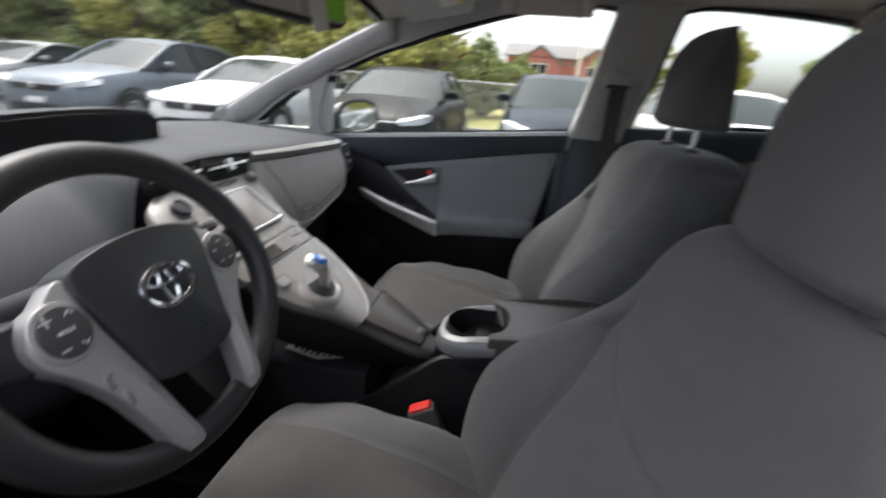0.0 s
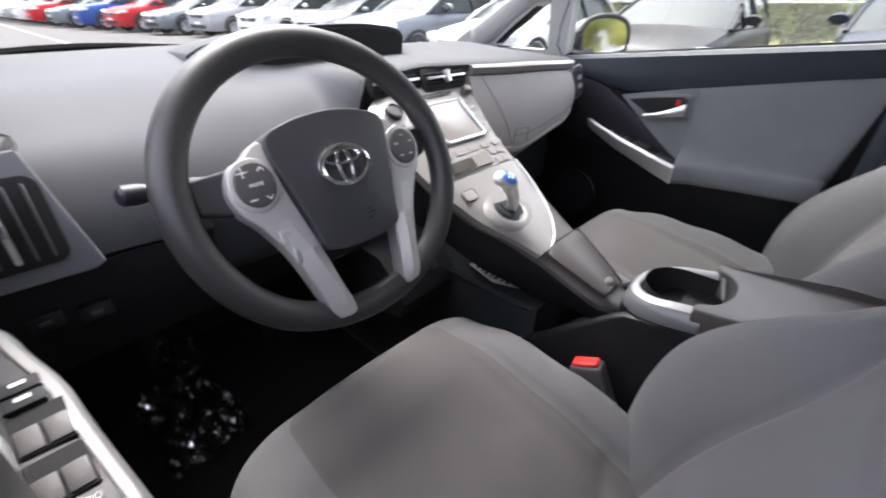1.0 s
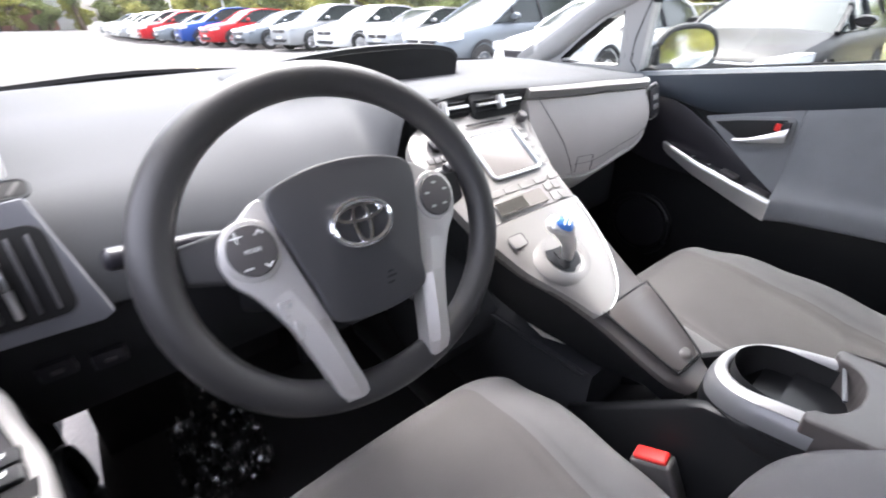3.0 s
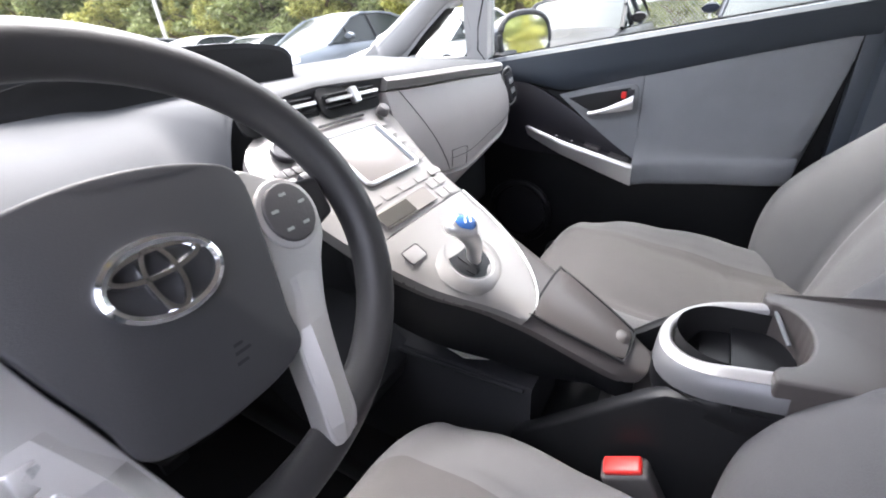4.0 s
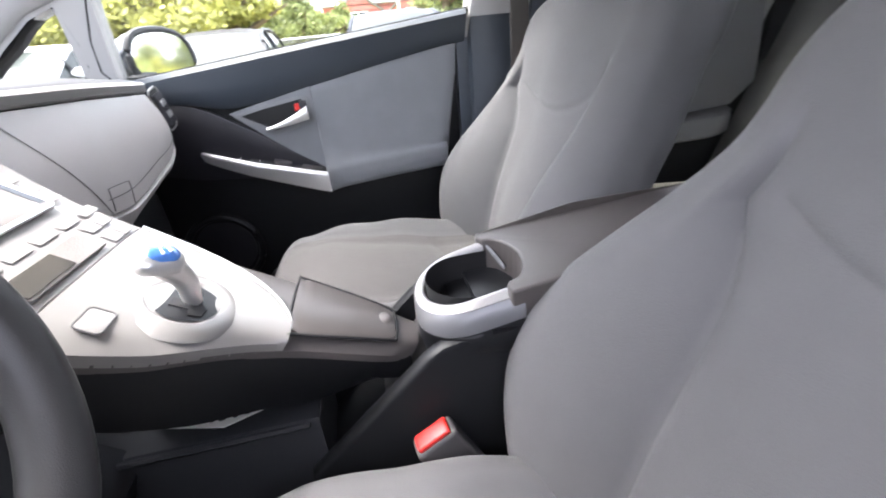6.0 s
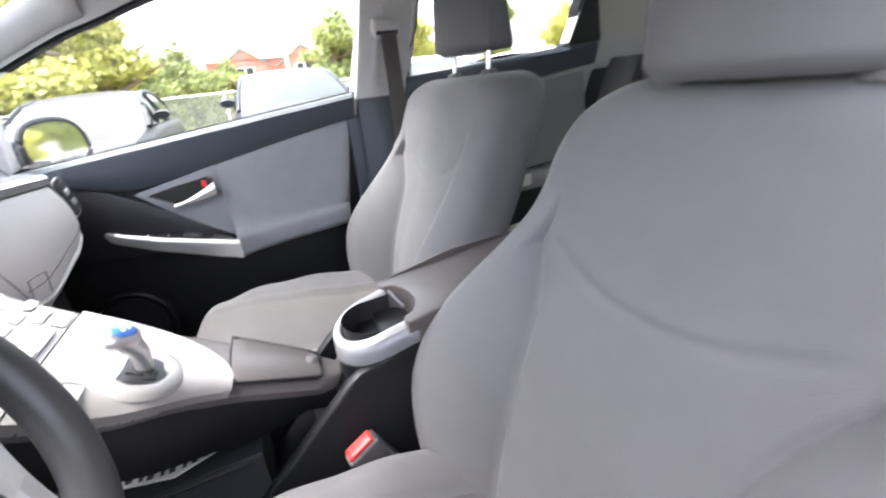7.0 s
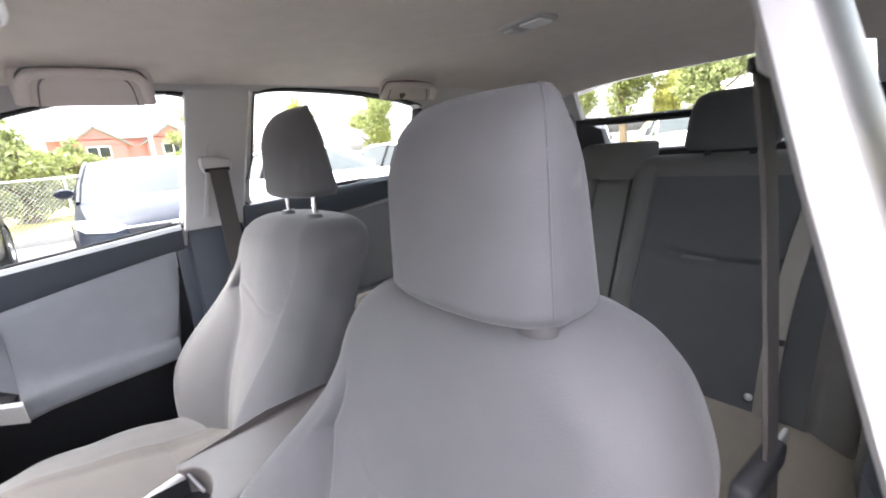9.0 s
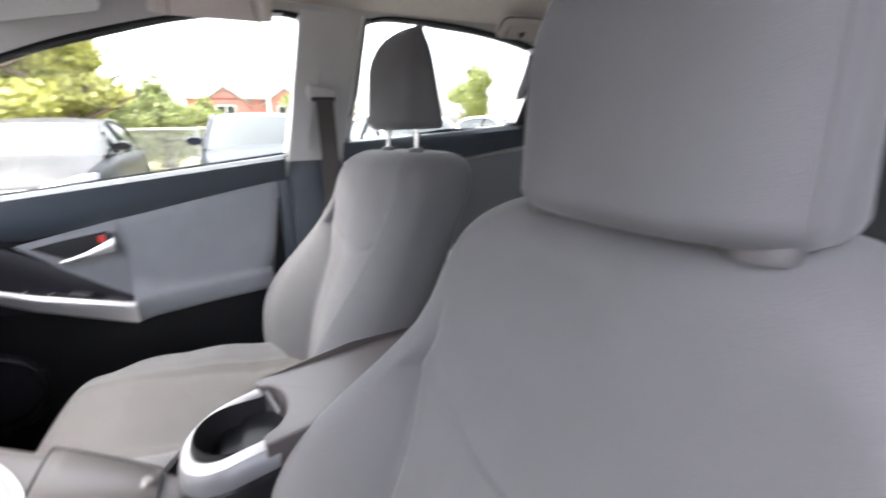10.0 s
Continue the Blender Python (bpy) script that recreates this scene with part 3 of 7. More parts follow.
    part("lock_mark" if s > 0 else "lock_tab", box((s * 0.690 - 0.003, 0.318, 0.864), (s * 0.690 + 0.003, 0.329, 0.880), 0.001), M_RED if s > 0 else M_GLOSSBLACK, bezel, "red lock mark" if s > 0 else "")
    part("lock_knob", box((s * 0.690 - 0.004, 0.300, 0.858), (s * 0.690 + 0.004, 0.316, 0.885), 0.002), M_GLOSSBLACK, bezel)
    # speaker
    for rr, nm in ((0.095, "speaker_ring"), (0.078, "speaker_grille")):
        ring = [Vector((s * 0.712, 0.60 + rr * math.cos(a), 0.52 + rr * math.sin(a))) for a in [k * math.tau / 40 for k in range(40)]]
        if nm == "speaker_ring":
            part(nm, tube(ring, 0.010, 8, closed=True), M_DEEP, d)
        else:
            part(nm, plate([Vector((s * 0.722, v.y, v.z)) for v in ring], (-s * 0.004, 0, 0), 0.001), M_GLOSSBLACK, d)
    part("map_pocket", box((min(s * 0.66, s * 0.72), -0.02, 0.30), (max(s * 0.66, s * 0.72), 0.50, 0.44), 0.02, 3), M_DEEP, d)
    # switches on the shelf
    tilt = math.degrees(math.atan2(0.088, 0.30))

    def on_shelf(y, x, lift):
        f = (0.595 - y) / 0.315
        return pose(s * x, y, 0.795 - 0.088 * f ** 0.85 + lift, tilt, 0, 0)
    if s < 0:
        well_rows = [(0.431, 2), (0.377, 2)]
        for yc in (0.481, 0.463):
            part("lock_switch", box((-0.016, -0.008, -0.002), (0.016, 0.008, 0.007), 0.003, 2, on_shelf(yc, 0.701, 0.003)), M_BLACK, d)
            part("switch_mark", box((-0.006, -0.002, 0), (0.006, 0.002, 0.0005), 0, m=on_shelf(yc, 0.701, 0.0103)), M_WHITE, d)
        for yc, n in well_rows:
            part("switch_well", box((-0.0215, -0.0245, 0), (0.0215, 0.0245, 0.0022), 0.001, 1, on_shelf(yc, 0.697, 0.001)), M_VOID, d)
            for dx in (-0.0103, 0.0103):
                part("window_switch", box((-0.0092, -0.022, 0), (0.0092, 0.004, 0.006), 0.002, 2, on_shelf(yc, 0.697 - dx, 0.002) @ pose(0, 0, 0, 5)), M_GREYBTN, d)
        part("lettering", text_mesh("ALL AUTO", 0.0085, on_shelf(0.341, 0.698, 0.003)), M_WHITE, d, "white printed words ALL AUTO")
        part("grip", tube(curve([(-0.727, 0.508, 0.795), (-0.737, 0.457, 0.79), (-0.747, 0.419, 0.778), (-0.755, 0.392, 0.765), (-0.764, 0.373, 0.75)], 20), [0.007] + [0.0125] * 20, 12), M_SEAT_SHELL, d)
    else:
        part("window_switch", box((-0.012, -0.030, 0), (0.012, 0.012, 0.010), 0.003, 2, on_shelf(0.40, 0.695, 0.002)), M_GREYBTN, d)
        part("switch_plate", box((-0.02, -0.05, 0), (0.022, 0.05, 0.0025), 0.001, 1, on_shelf(0.42, 0.697, 0.001)), M_BLACK, d)
        for yc in (0.49, 0.445):
            part("switch_mark", box((-0.008, -0.0015, 0), (0.008, 0.0015, 0.0006), 0, m=on_shelf(yc, 0.70, 0.004)), M_WHITE, d)
        part("door_cup", box((-0.02, -0.03, 0), (0.02, 0.02, 0.003), 0.001, 1, on_shelf(0.325, 0.69, 0.002)), M_GREYBTN, d)
    if s < 0:
        for o in d.children:
            if o.name.split(".")[0] in ("door_shell", "top_rail", "belt_seal", "insert", "wedge_panel", "pull_bezel"):
                o.location.x -= 0.028
            if o.name.split(".")[0] == "pull_bezel":
                o.location.y -= 0.05
                o.location.z -= 0.015
    return d


front_door(1)
front_door(-1)


def rear_door(s):
    d = thing("door_3" if s > 0 else "door_4", (s * 0.74, -0.6, 0.30), "rear car door inside with dark vinyl top and grey cloth", "car door", "car doors", "structure")
    part("door_shell", plate(yz(s, 0.725, [(-0.25, 0.28), (-0.26, 1.04), (-0.60, 1.075), (-1.0, 1.105), (-1.05, 0.75), (-0.85, 0.28)]), (s * 0.06, 0, 0), 0.008), M_BLACK, d)
    rings = []
    for f in [i / 22 for i in range(23)]:
        y = -0.27 - 0.72 * f
        zs = 1.068 + 0.045 * f
        zg = lerp_table([(-1.0, 1.045), (-0.53, 1.0), (-0.27, 0.975)], y)
        mid = (zs + zg) / 2
        rings.append([Vector((s * xx, y, zz)) for xx, zz in ((0.735, zs - 0.004), (0.672, zs + 0.010), (0.660, zs + 0.006), (0.654, zs - 0.006), (0.662, mid), (0.672, zg + 0.006), (0.690, zg), (0.735, zg))])
    part("top_rail", loft(rings), M_DOOR_UP, d)
    part("insert", plate(yz(s, 0.698, [(-0.30, 0.965), (-0.53, 0.99), (-0.95, 1.03), (-0.97, 0.80), (-0.90, 0.74), (-0.30, 0.70)]), (-s * 0.016, 0, 0), 0.005), M_ARM_VINYL, d, "dark grey cloth insert")
    rings = []
    for f in [i / 14 for i in range(15)]:
        y = -0.42 - 0.50 * f
        xi = 0.64 + 0.05 * (2 * f - 1) ** 4
        rings.append([Vector((s * xx, y, zz)) for xx, zz in ((0.72, 0.735), (0.69, 0.722), (xi + 0.006, 0.715), (xi, 0.705), (xi + 0.004, 0.662), (xi + 0.012, 0.655), (0.72, 0.65))])
    part("armrest_pad", loft(rings), M_ARM_VINYL, d)
    part("grab_trim", box((min(s * 0.632, s * 0.67), -0.68, 0.675), (max(s * 0.632, s * 0.67), -0.50, 0.715), 0.008, 3), M_SILVER, d, "silver satin grab trim")
    return d


rear_door(1)
rear_door(-1)

# covers of the centre pillars, belt guides and front belts
for s in (1, -1):
    dy = 0.0 if s > 0 else -0.105
    ix = 0.0 if s > 0 else -0.032
    gz = 0.0 if s > 0 else 0.032
    p = thing("pillar_cover", (s * 0.70, -0.2 + dy, 0.3), "two-tone centre pillar cover, pale above and dark blue-grey below", "pillar trim", kind="structure")
    part("lower_cover", loft([[Vector((s * (xx + ix - (0.010 if s < 0 and xx < 0.74 else 0.0)), y + dy, z)) for xx, y in ((0.75, -0.108), (0.712, -0.114), (0.690, -0.125), (0.676, -0.16), (0.676, -0.23), (0.69, -0.265), (0.715, -0.283), (0.75, -0.285))] for z in (0.30, 0.7, 1.033 if s > 0 else 0.972)]), M_DOOR_UP, p, "dark blue-grey lower cover")
    part("upper_cover", loft([[side_point(s, y + dy - 0.05 * f, z, o + ix - (0.010 * (1 - f) if s < 0 and o < 0 else 0.0)) for y, o in ((-0.116, 0.004), (-0.118, -0.014), (-0.126, -0.019), (-0.215, -0.020), (-0.264, -0.018), (-0.275, 0.004))] for f, z in ((0, 1.031 if s > 0 else 0.970), (0.35, 1.15), (0.7, 1.27), (1, 1.36), (1.05, 1.378))]), M_PILLAR, p, "pale grey upper cover")
    if s < 0:
        part("door_seal", tube([side_point(s, -0.112 + dy - 0.05 * f, z, 0.012) for f, z in ((0, 0.60), (0, 0.97), (0.35, 1.15), (0.7, 1.27), (1, 1.36))], 0.013, 8), M_RUBBER, p, "black rubber door seal")
    if s > 0:
        part("height_slider", plate([side_point(s, y + dy, z, -0.020 + ix) for y, z in ((-0.165, 1.06), (-0.18, 1.06), (-0.215, 1.25), (-0.20, 1.25))], (-s * 0.006, 0, 0), 0.002), M_PILLAR, p)
    b = thing("seat_belt", (s * 0.62, -0.2 + dy, 0.35), "dark grey front seat belt hanging from its pillar guide", "seat belt", "seat belts")
    gx = side_x(1.19) - 0.045 + ix
    part("guide", plate([(s * gx, y + dy, z + gz) for y, z in ((-0.175, 1.222), (-0.245, 1.212), (-0.250, 1.195), (-0.240, 1.172), (-0.18, 1.178), (-0.172, 1.195))], (s * 0.028, 0, 0), 0.008, 3), M_PILLAR, b, "pale moulded belt guide")
    part("guide_slot", box((min(s * gx, s * (gx - 0.004)), -0.240 + dy, 1.180 + gz), (max(s * gx, s * (gx - 0.004)), -0.180 + dy, 1.190 + gz), 0.002), M_VOID, b)
    rows = []
    for f in [i / 12 for i in range(13)]:
        z = 1.185 + gz - 0.80 * f
        x = gx - 0.006 + (0.02 if s > 0 else 0.050) * f ** 0.7
        y = -0.212 + dy - 0.015 * f
        hw = 0.022 if s > 0 else 0.015
        rows.append([Vector((s * x, y - hw, z)), Vector((s * x, y + hw, z)), Vector((s * (x + 0.003), y + hw, z)), Vector((s * (x + 0.003), y - hw, z))])
    part("webbing", loft(rows), M_BELT, b)
    mt = pose(s * (gx - 0.002 + (0.0 if s > 0 else 0.020)), (-0.225 if s > 0 else -0.200) + dy, 0.872 if s > 0 else 0.912, 0, 0, 0) @ pose(0, 0, 0, 42 if s > 0 else 8, 0, 0)
    part("tongue", box((-0.008, -0.050, -0.016 if s > 0 else -0.011), (0.008, 0.050, 0.016 if s > 0 else 0.011), 0.007, 3, mt), M_BLACK if s < 0 else M_GREYBTN, b)
    part("tongue_blade", box((-0.002, -0.080, -0.008), (0.002, -0.040, 0.008), 0.001, 1, mt), M_STEEL, b)


# ---- front seats ----
def spline_table(table, x):
    """Smooth value through rows of (x, value)."""
    xs, vs = [a for a, b in table], [b for a, b in table]
    if x <= xs[0] or x >= xs[-1]:
        return vs[0] if x <= xs[0] else vs[-1]
    i = max(k for k in range(len(xs) - 1) if xs[k] <= x)
    slope = [(vs[min(k + 1, len(vs) - 1)] - vs[max(k - 1, 0)]) / (xs[min(k + 1, len(xs) - 1)] - xs[max(k - 1, 0)]) for k in (i, i + 1)]
    h = xs[i + 1] - xs[i]
    t = (x - xs[i]) / h
    return (2 * t ** 3 - 3 * t * t + 1) * vs[i] + (t ** 3 - 2 * t * t + t) * h * slope[0] + (3 * t * t - 2 * t ** 3) * vs[i + 1] + (t ** 3 - t * t) * h * slope[1]


BACK_W = [(0.46, 0.218), (0.52, 0.258), (0.60, 0.294), (0.68, 0.308), (0.74, 0.298), (0.80, 0.272), (0.86, 0.245), (0.905, 0.229), (0.94, 0.226), (1.06, 0.226)]
BACK_S = [(0.46, 0.10), (0.60, 0.108), (0.71, 0.118), (0.79, 0.130), (0.85, 0.156), (0.89, 0.182), (0.93, 0.21)]
BACK_Y = [(0.46, 0.255), (0.56, 0.235), (0.66, 0.205), (0.78, 0.150), (0.90, 0.095), (1.0, 0.056), (1.06, 0.036)]
BACK_D = [(0.46, 0.08), (0.60, 0.09), (0.72, 0.10), (0.85, 0.130), (0.95, 0.150), (1.06, 0.150)]
BACK_B = [(0.46, 0.03), (0.55, 0.06), (0.68, 0.078), (0.78, 0.058), (0.86, 0.030), (0.91, 0.010), (0.95, 0.0), (1.06, 0.0)]
BACK_E = [(0.46, 0.060), (0.70, 0.074), (0.85, 0.060), (0.93, 0.050), (1.06, 0.045)]


def seat_back_ring(z, wide, forward, corner):
    """One level of the backrest: flat middle, bolster with its seam and crest, rolled side and back."""
    w = spline_table(BACK_W, z) * wide
    if z > 1.0575 - corner:
        w -= corner * (1 - math.sqrt(max(0.0, 1 - ((z - 1.0575 + corner) / corner) ** 2)))
    er = lerp_table(BACK_E, z)
    r = w - er
    b = max(0.0, spline_table(BACK_B, z))
    sx = min(spline_table(BACK_S, z), r - 0.014)
    k = math.sqrt(max(0.0, 1 - max(0.0, (z - 1.012) / 0.0455) ** 2))
    mid = spline_table(BACK_Y, z) + forward * sstep(0.78, 0.95, z)
    yf = mid - 0.045 * (1 - k)
    yb = mid - lerp_table(BACK_D, z) - forward * sstep(0.78, 0.95, z) * 0.5 + 0.045 * (1 - k)
    e = (0.054 + 0.25 * b) * (0.35 + 0.65 * k)
    half = [(sx * (1 - (1 - i / 16) ** 1.5), yf) for i in range(16)]
    half += [(sx + (r - sx) * g, yf + b * (1 - (1 - g) ** 1.9)) for g in [i / 18 for i in range(19)]]
    half += [(r + er * math.sin(a), yf + b - e * (1 - math.cos(a))) for a in [radians(9 * i) for i in range(1, 11)]]
    ye = half[-1][1]
    half += [(w - 0.003, ye + (yb - ye) * 0.4), (w - 0.010, ye + (yb - ye) * 0.75), (w - 0.026, yb + 0.008), (w - 0.05, yb), (0.5 * w, yb - 0.004), (0.0, yb - 0.006)]
    out = []
    for x, y in half + [(-x, y) for x, y in half[-2:0:-1]]:
        a = abs(x)
        if y > yb + 0.03:
            y -= 0.0042 * math.exp(-(((a - sx) / 0.0045) ** 2)) * (1 - sstep(0.90, 0.95, z))
            zs = 0.842 + 2.0 * x * x
            y -= 0.0040 * math.exp(-(((z - zs) / 0.0050) ** 2)) * (1 - sstep(sx - 0.04, sx - 0.01, a))
            y += 0.0010 * noise.noise(Vector((x * 12, z * 12, 3.0)))
        out.append(Vector((x, y, z)))
    return out


def front_seat(cx, cy, lift, reach, tall, wide, label, body_shift=0.0, forward=0.0, rise=0.0, head=1.0, corner=0.085):
    """A bucket seat whose head restraint posts enter the back at (cx, cy, 1.05)."""
    st = thing("bucket_seat", (cx, cy + 0.2, 0.30), label, "car seat", "front seats")
    at = Vector((cx, cy, 0))
    rings = []
    zs = [0.46 + 0.545 * i / 119 for i in range(120)] + [1.005 + 0.052 * math.sin(radians(90 * i / 16)) for i in range(1, 17)]
    for z in zs:
        rings.append([at + v + Vector((body_shift, 0, 0)) for v in seat_back_ring(z, wide, forward, corner)])
        if cx < 0:
            for v in rings[-1]:
                u = v.x - cx - body_shift
                v.z -= 0.024 * sstep(0.70, 0.92, z) + 0.014 * sstep(0.08, 0.22, -u) * sstep(0.90, 1.0, z)
                if u < 0:
                    v.x += u * 0.04 * sstep(1.0, 0.90, z)
        if cx > 0:
            for v in rings[-1]:
                v.y += 0.020 * sstep(0.08, 0.24, v.x - cx) + 0.020 * sstep(0.08, 0.2, abs(v.x - cx)) * sstep(0.90, 0.75, z)
    part("backrest", loft(rings), M_SEAT, st, angle=80)
    # cushion: sections from the back to the front edge
    rings = []
    ys = [0.16 + 0.44 * i / 50 for i in range(51)] + [0.60 + 0.065 * math.sin(radians(90 * i / 12)) for i in range(1, 13)]
    for y in ys:
        f = max(0.0, (y - 0.60) / 0.065)
        k = math.sqrt(max(0.0, 1 - f * f))
        w = lerp_table([(0.16, 0.235), (0.35, 0.262), (0.52, 0.262), (0.60, 0.25), (0.67, 0.215)], y) * (0.62 + 0.38 * k)
        zt = lerp_table([(0.16, 0.525), (0.25, 0.535), (0.40, 0.565), (0.52, 0.588), (0.60, 0.588)], y)
        bol = lerp_table([(0.16, 0.045), (0.30, 0.055), (0.45, 0.035), (0.58, 0.010)], y) * k
        h = 0.17 * (0.25 + 0.75 * k)
        zc = zt - 0.085 - 0.02 * (1 - k)
        ring = []
        n = 120
        for j in range(n):
            a = j * math.tau / n
            c, s_ = math.cos(a), math.sin(a)
            x = w * math.copysign(abs(c) ** (2 / 2.7), c)
            q = math.copysign(abs(s_) ** (2 / 2.7), s_)
            t = abs(x) / w
            z = zc + h / 2 * q
            if s_ > 0:
                z += bol * (sstep(0.45, 0.82, t) - 0.3 * sstep(0.9, 1, t)) * min(1, q * 1.6)
                z -= 0.0065 * math.exp(-(((t - 0.60) / 0.022) ** 2)) * (1 - sstep(0.48, 0.60, y))
                ycut = 0.27 + 0.9 * x * x
                z -= 0.006 * math.exp(-(((y - ycut) / 0.007) ** 2)) * (1 - sstep(0.55, 0.62, t))
            ring.append(at + Vector((x * (1.0 if cx > 0 else 0.97) - (0.0 if cx > 0 else 0.010), y + reach * sstep(0.15, 0.3, y), z + rise * sstep(0.2, 0.5, y))))
        rings.append(ring)
    cush = part("cushion", loft(rings), M_SEAT, st, angle=80)
    cush.data.materials.append(M_SEAT_MID)
    for i, p in enumerate(cush.data.polygons):
        j = i % 120
        if len(p.vertices) == 4 and 0 < j < 60 and abs(math.cos((j + 0.5) * math.tau / 120)) ** (2 / 2.7) < 0.60:
            p.material_index = 1
    # plinth and side cover
    part("plinth", box((cx - 0.225, cy + 0.14, 0.262), (cx + 0.225, cy + 0.56, 0.42), 0.03, 3), M_SEAT_SHELL, st)
    for sg in (-1, 1):
        part("side_cover", loft([[at + Vector((sg * xx, y, z)) for xx, z in ((0.205, 0.38), (0.258, 0.37), (0.268, 0.42), (0.262, 0.455), (0.205, 0.45))] for y in (0.10, 0.2, 0.35, 0.50, 0.56)]), M_SEAT_SHELL, st)
        part("seat_rail", box((cx + sg * 0.17 - 0.02, cy + 0.05, 0.258), (cx + sg * 0.17 + 0.02, cy + 0.60, 0.29), 0.005), M_STEEL, st)
    # head restraint
    z0 = 1.045 + lift
    rings = []
    n = 72
    zz = [0.0 + 0.02 * (1 - math.cos(radians(90 * i / 6))) for i in range(7)] + [0.02 + 0.085 * i / 16 for i in range(1, 17)] + [0.105 + 0.085 * math.sin(radians(90 * i / 14)) for i in range(1, 15)]
    for i, h in enumerate(zz):
        f = h / 0.19
        e0 = min(1.0, 0.90 + 0.10 * math.sqrt(min(1.0, h / 0.014)))
        f2 = max(0.0, (h - 0.105) / 0.085)
        k = math.sqrt(max(0.0, 1 - f2 * f2))
        w = head * (0.115 - 0.005 * f) * e0 * (0.55 + 0.45 * k ** 0.8)
        yfront = 0.058 - 0.014 * f - 0.060 * (1 - k)
        yback = -0.068 + 0.034 * f + 0.010 * (1 - k)
        if e0 < 1:
            yfront -= 0.20 * (1 - e0)
            yback += 0.06 * (1 - e0)
        yc, d = (yfront + yback) / 2, yfront - yback
        ring = []
        for j in range(n):
            a = j * math.tau / n
            c, s_ = math.cos(a), math.sin(a)
            x = w * math.copysign(abs(c) ** (2 / 4.6), c)
            q = math.copysign(abs(s_) ** (2 / 4.0), s_)
            y = yc + d / 2 * q - (0.014 * (x / w) ** 2 if s_ > 0 else 0)
            if abs(x) > 0.985 * w * 0.98:
                g = math.exp(-(((y - (yfront - 0.052)) / 0.004) ** 2))
                x *= 1 - 0.018 * g
            ring.append(at + Vector((x, y, z0 + h * 1.06 * tall)))
        rings.append(ring)
    hr = part("head_restraint", loft(rings), M_SEAT, st, angle=75)
    for j in (5, n // 2 - 5):
        part("piping", tube([r[j] for r in rings[5:-1]], 0.0011, 5), M_SEAT, hr)
    for sg in (-1, 1):
        part("post", tube([(cx + sg * 0.085, cy, 1.03), (cx + sg * 0.085, cy - 0.004, z0 + 0.02)], 0.0065, 12), M_CHROME, st, "chrome head restraint post")
        part("post_guide", loft([[Vector((cx + sg * 0.085 + r * math.cos(a), cy + (0.0 if lift > 0.03 else 0.012) + r * 0.8 * math.sin(a), z - (0.0 if lift > 0.03 else 0.020))) for a in [j * math.tau / 20 for j in range(20)]] for r, z in ((0.020, 1.045), (0.021, 1.060), (0.017, 1.066), (0.008, 1.067))]), M_GREYBTN, st)
    return st


front_seat(0.372, -0.329, 0.060, 0.095, 1.0, 1.02, "light grey cloth front passenger seat, head restraint raised on chrome posts", 0.010, 0.028, 0.0, 1.07)
driver_seat = front_seat(-0.350, -0.228, -0.014, 0.0, 0.99, 1.0, "light grey cloth driver seat with its head restraint pushed down", 0.012, 0.0, 0.016, corner=0.115)

tag_ = part("tag", box((-0.590, -0.190, 0.868), (-0.587, -0.163, 0.918), 0.0005, 1), M_CUPBODY, driver_seat, "small blue-grey printed tag")
for k in range(4):
    part("print_bar", box((-0.5915, -0.186, 0.876 + 0.010 * k), (-0.5896, -0.168, 0.880 + 0.010 * k), 0), M_WHITE, tag_)

# buckle beside the driver's cushion
bk = thing("belt_buckle", (-0.105, 0.12, 0.42), "grey plastic belt buckle with a red release button", "belt buckle")
mb = pose(-0.107, 0.140, 0.566, -25, 0, 8)
part("casing", box((-0.014, -0.026, -0.075), (0.014, 0.026, 0.028), 0.006, 3, mb), M_GREYBTN, bk)
part("button", box((-0.011, -0.021, 0.026), (0.011, 0.021, 0.034), 0.004, 3, mb), M_RED, bk, "red release button")
part("stalk", tube([(-0.105, 0.11, 0.50), (-0.10, 0.10, 0.42), (-0.098, 0.10, 0.36)], 0.012, 8), M_BLACK, bk)

# ---- rear bench ----
def back_y(z):
    return -1.16 - 0.39 * (z - 1.1)


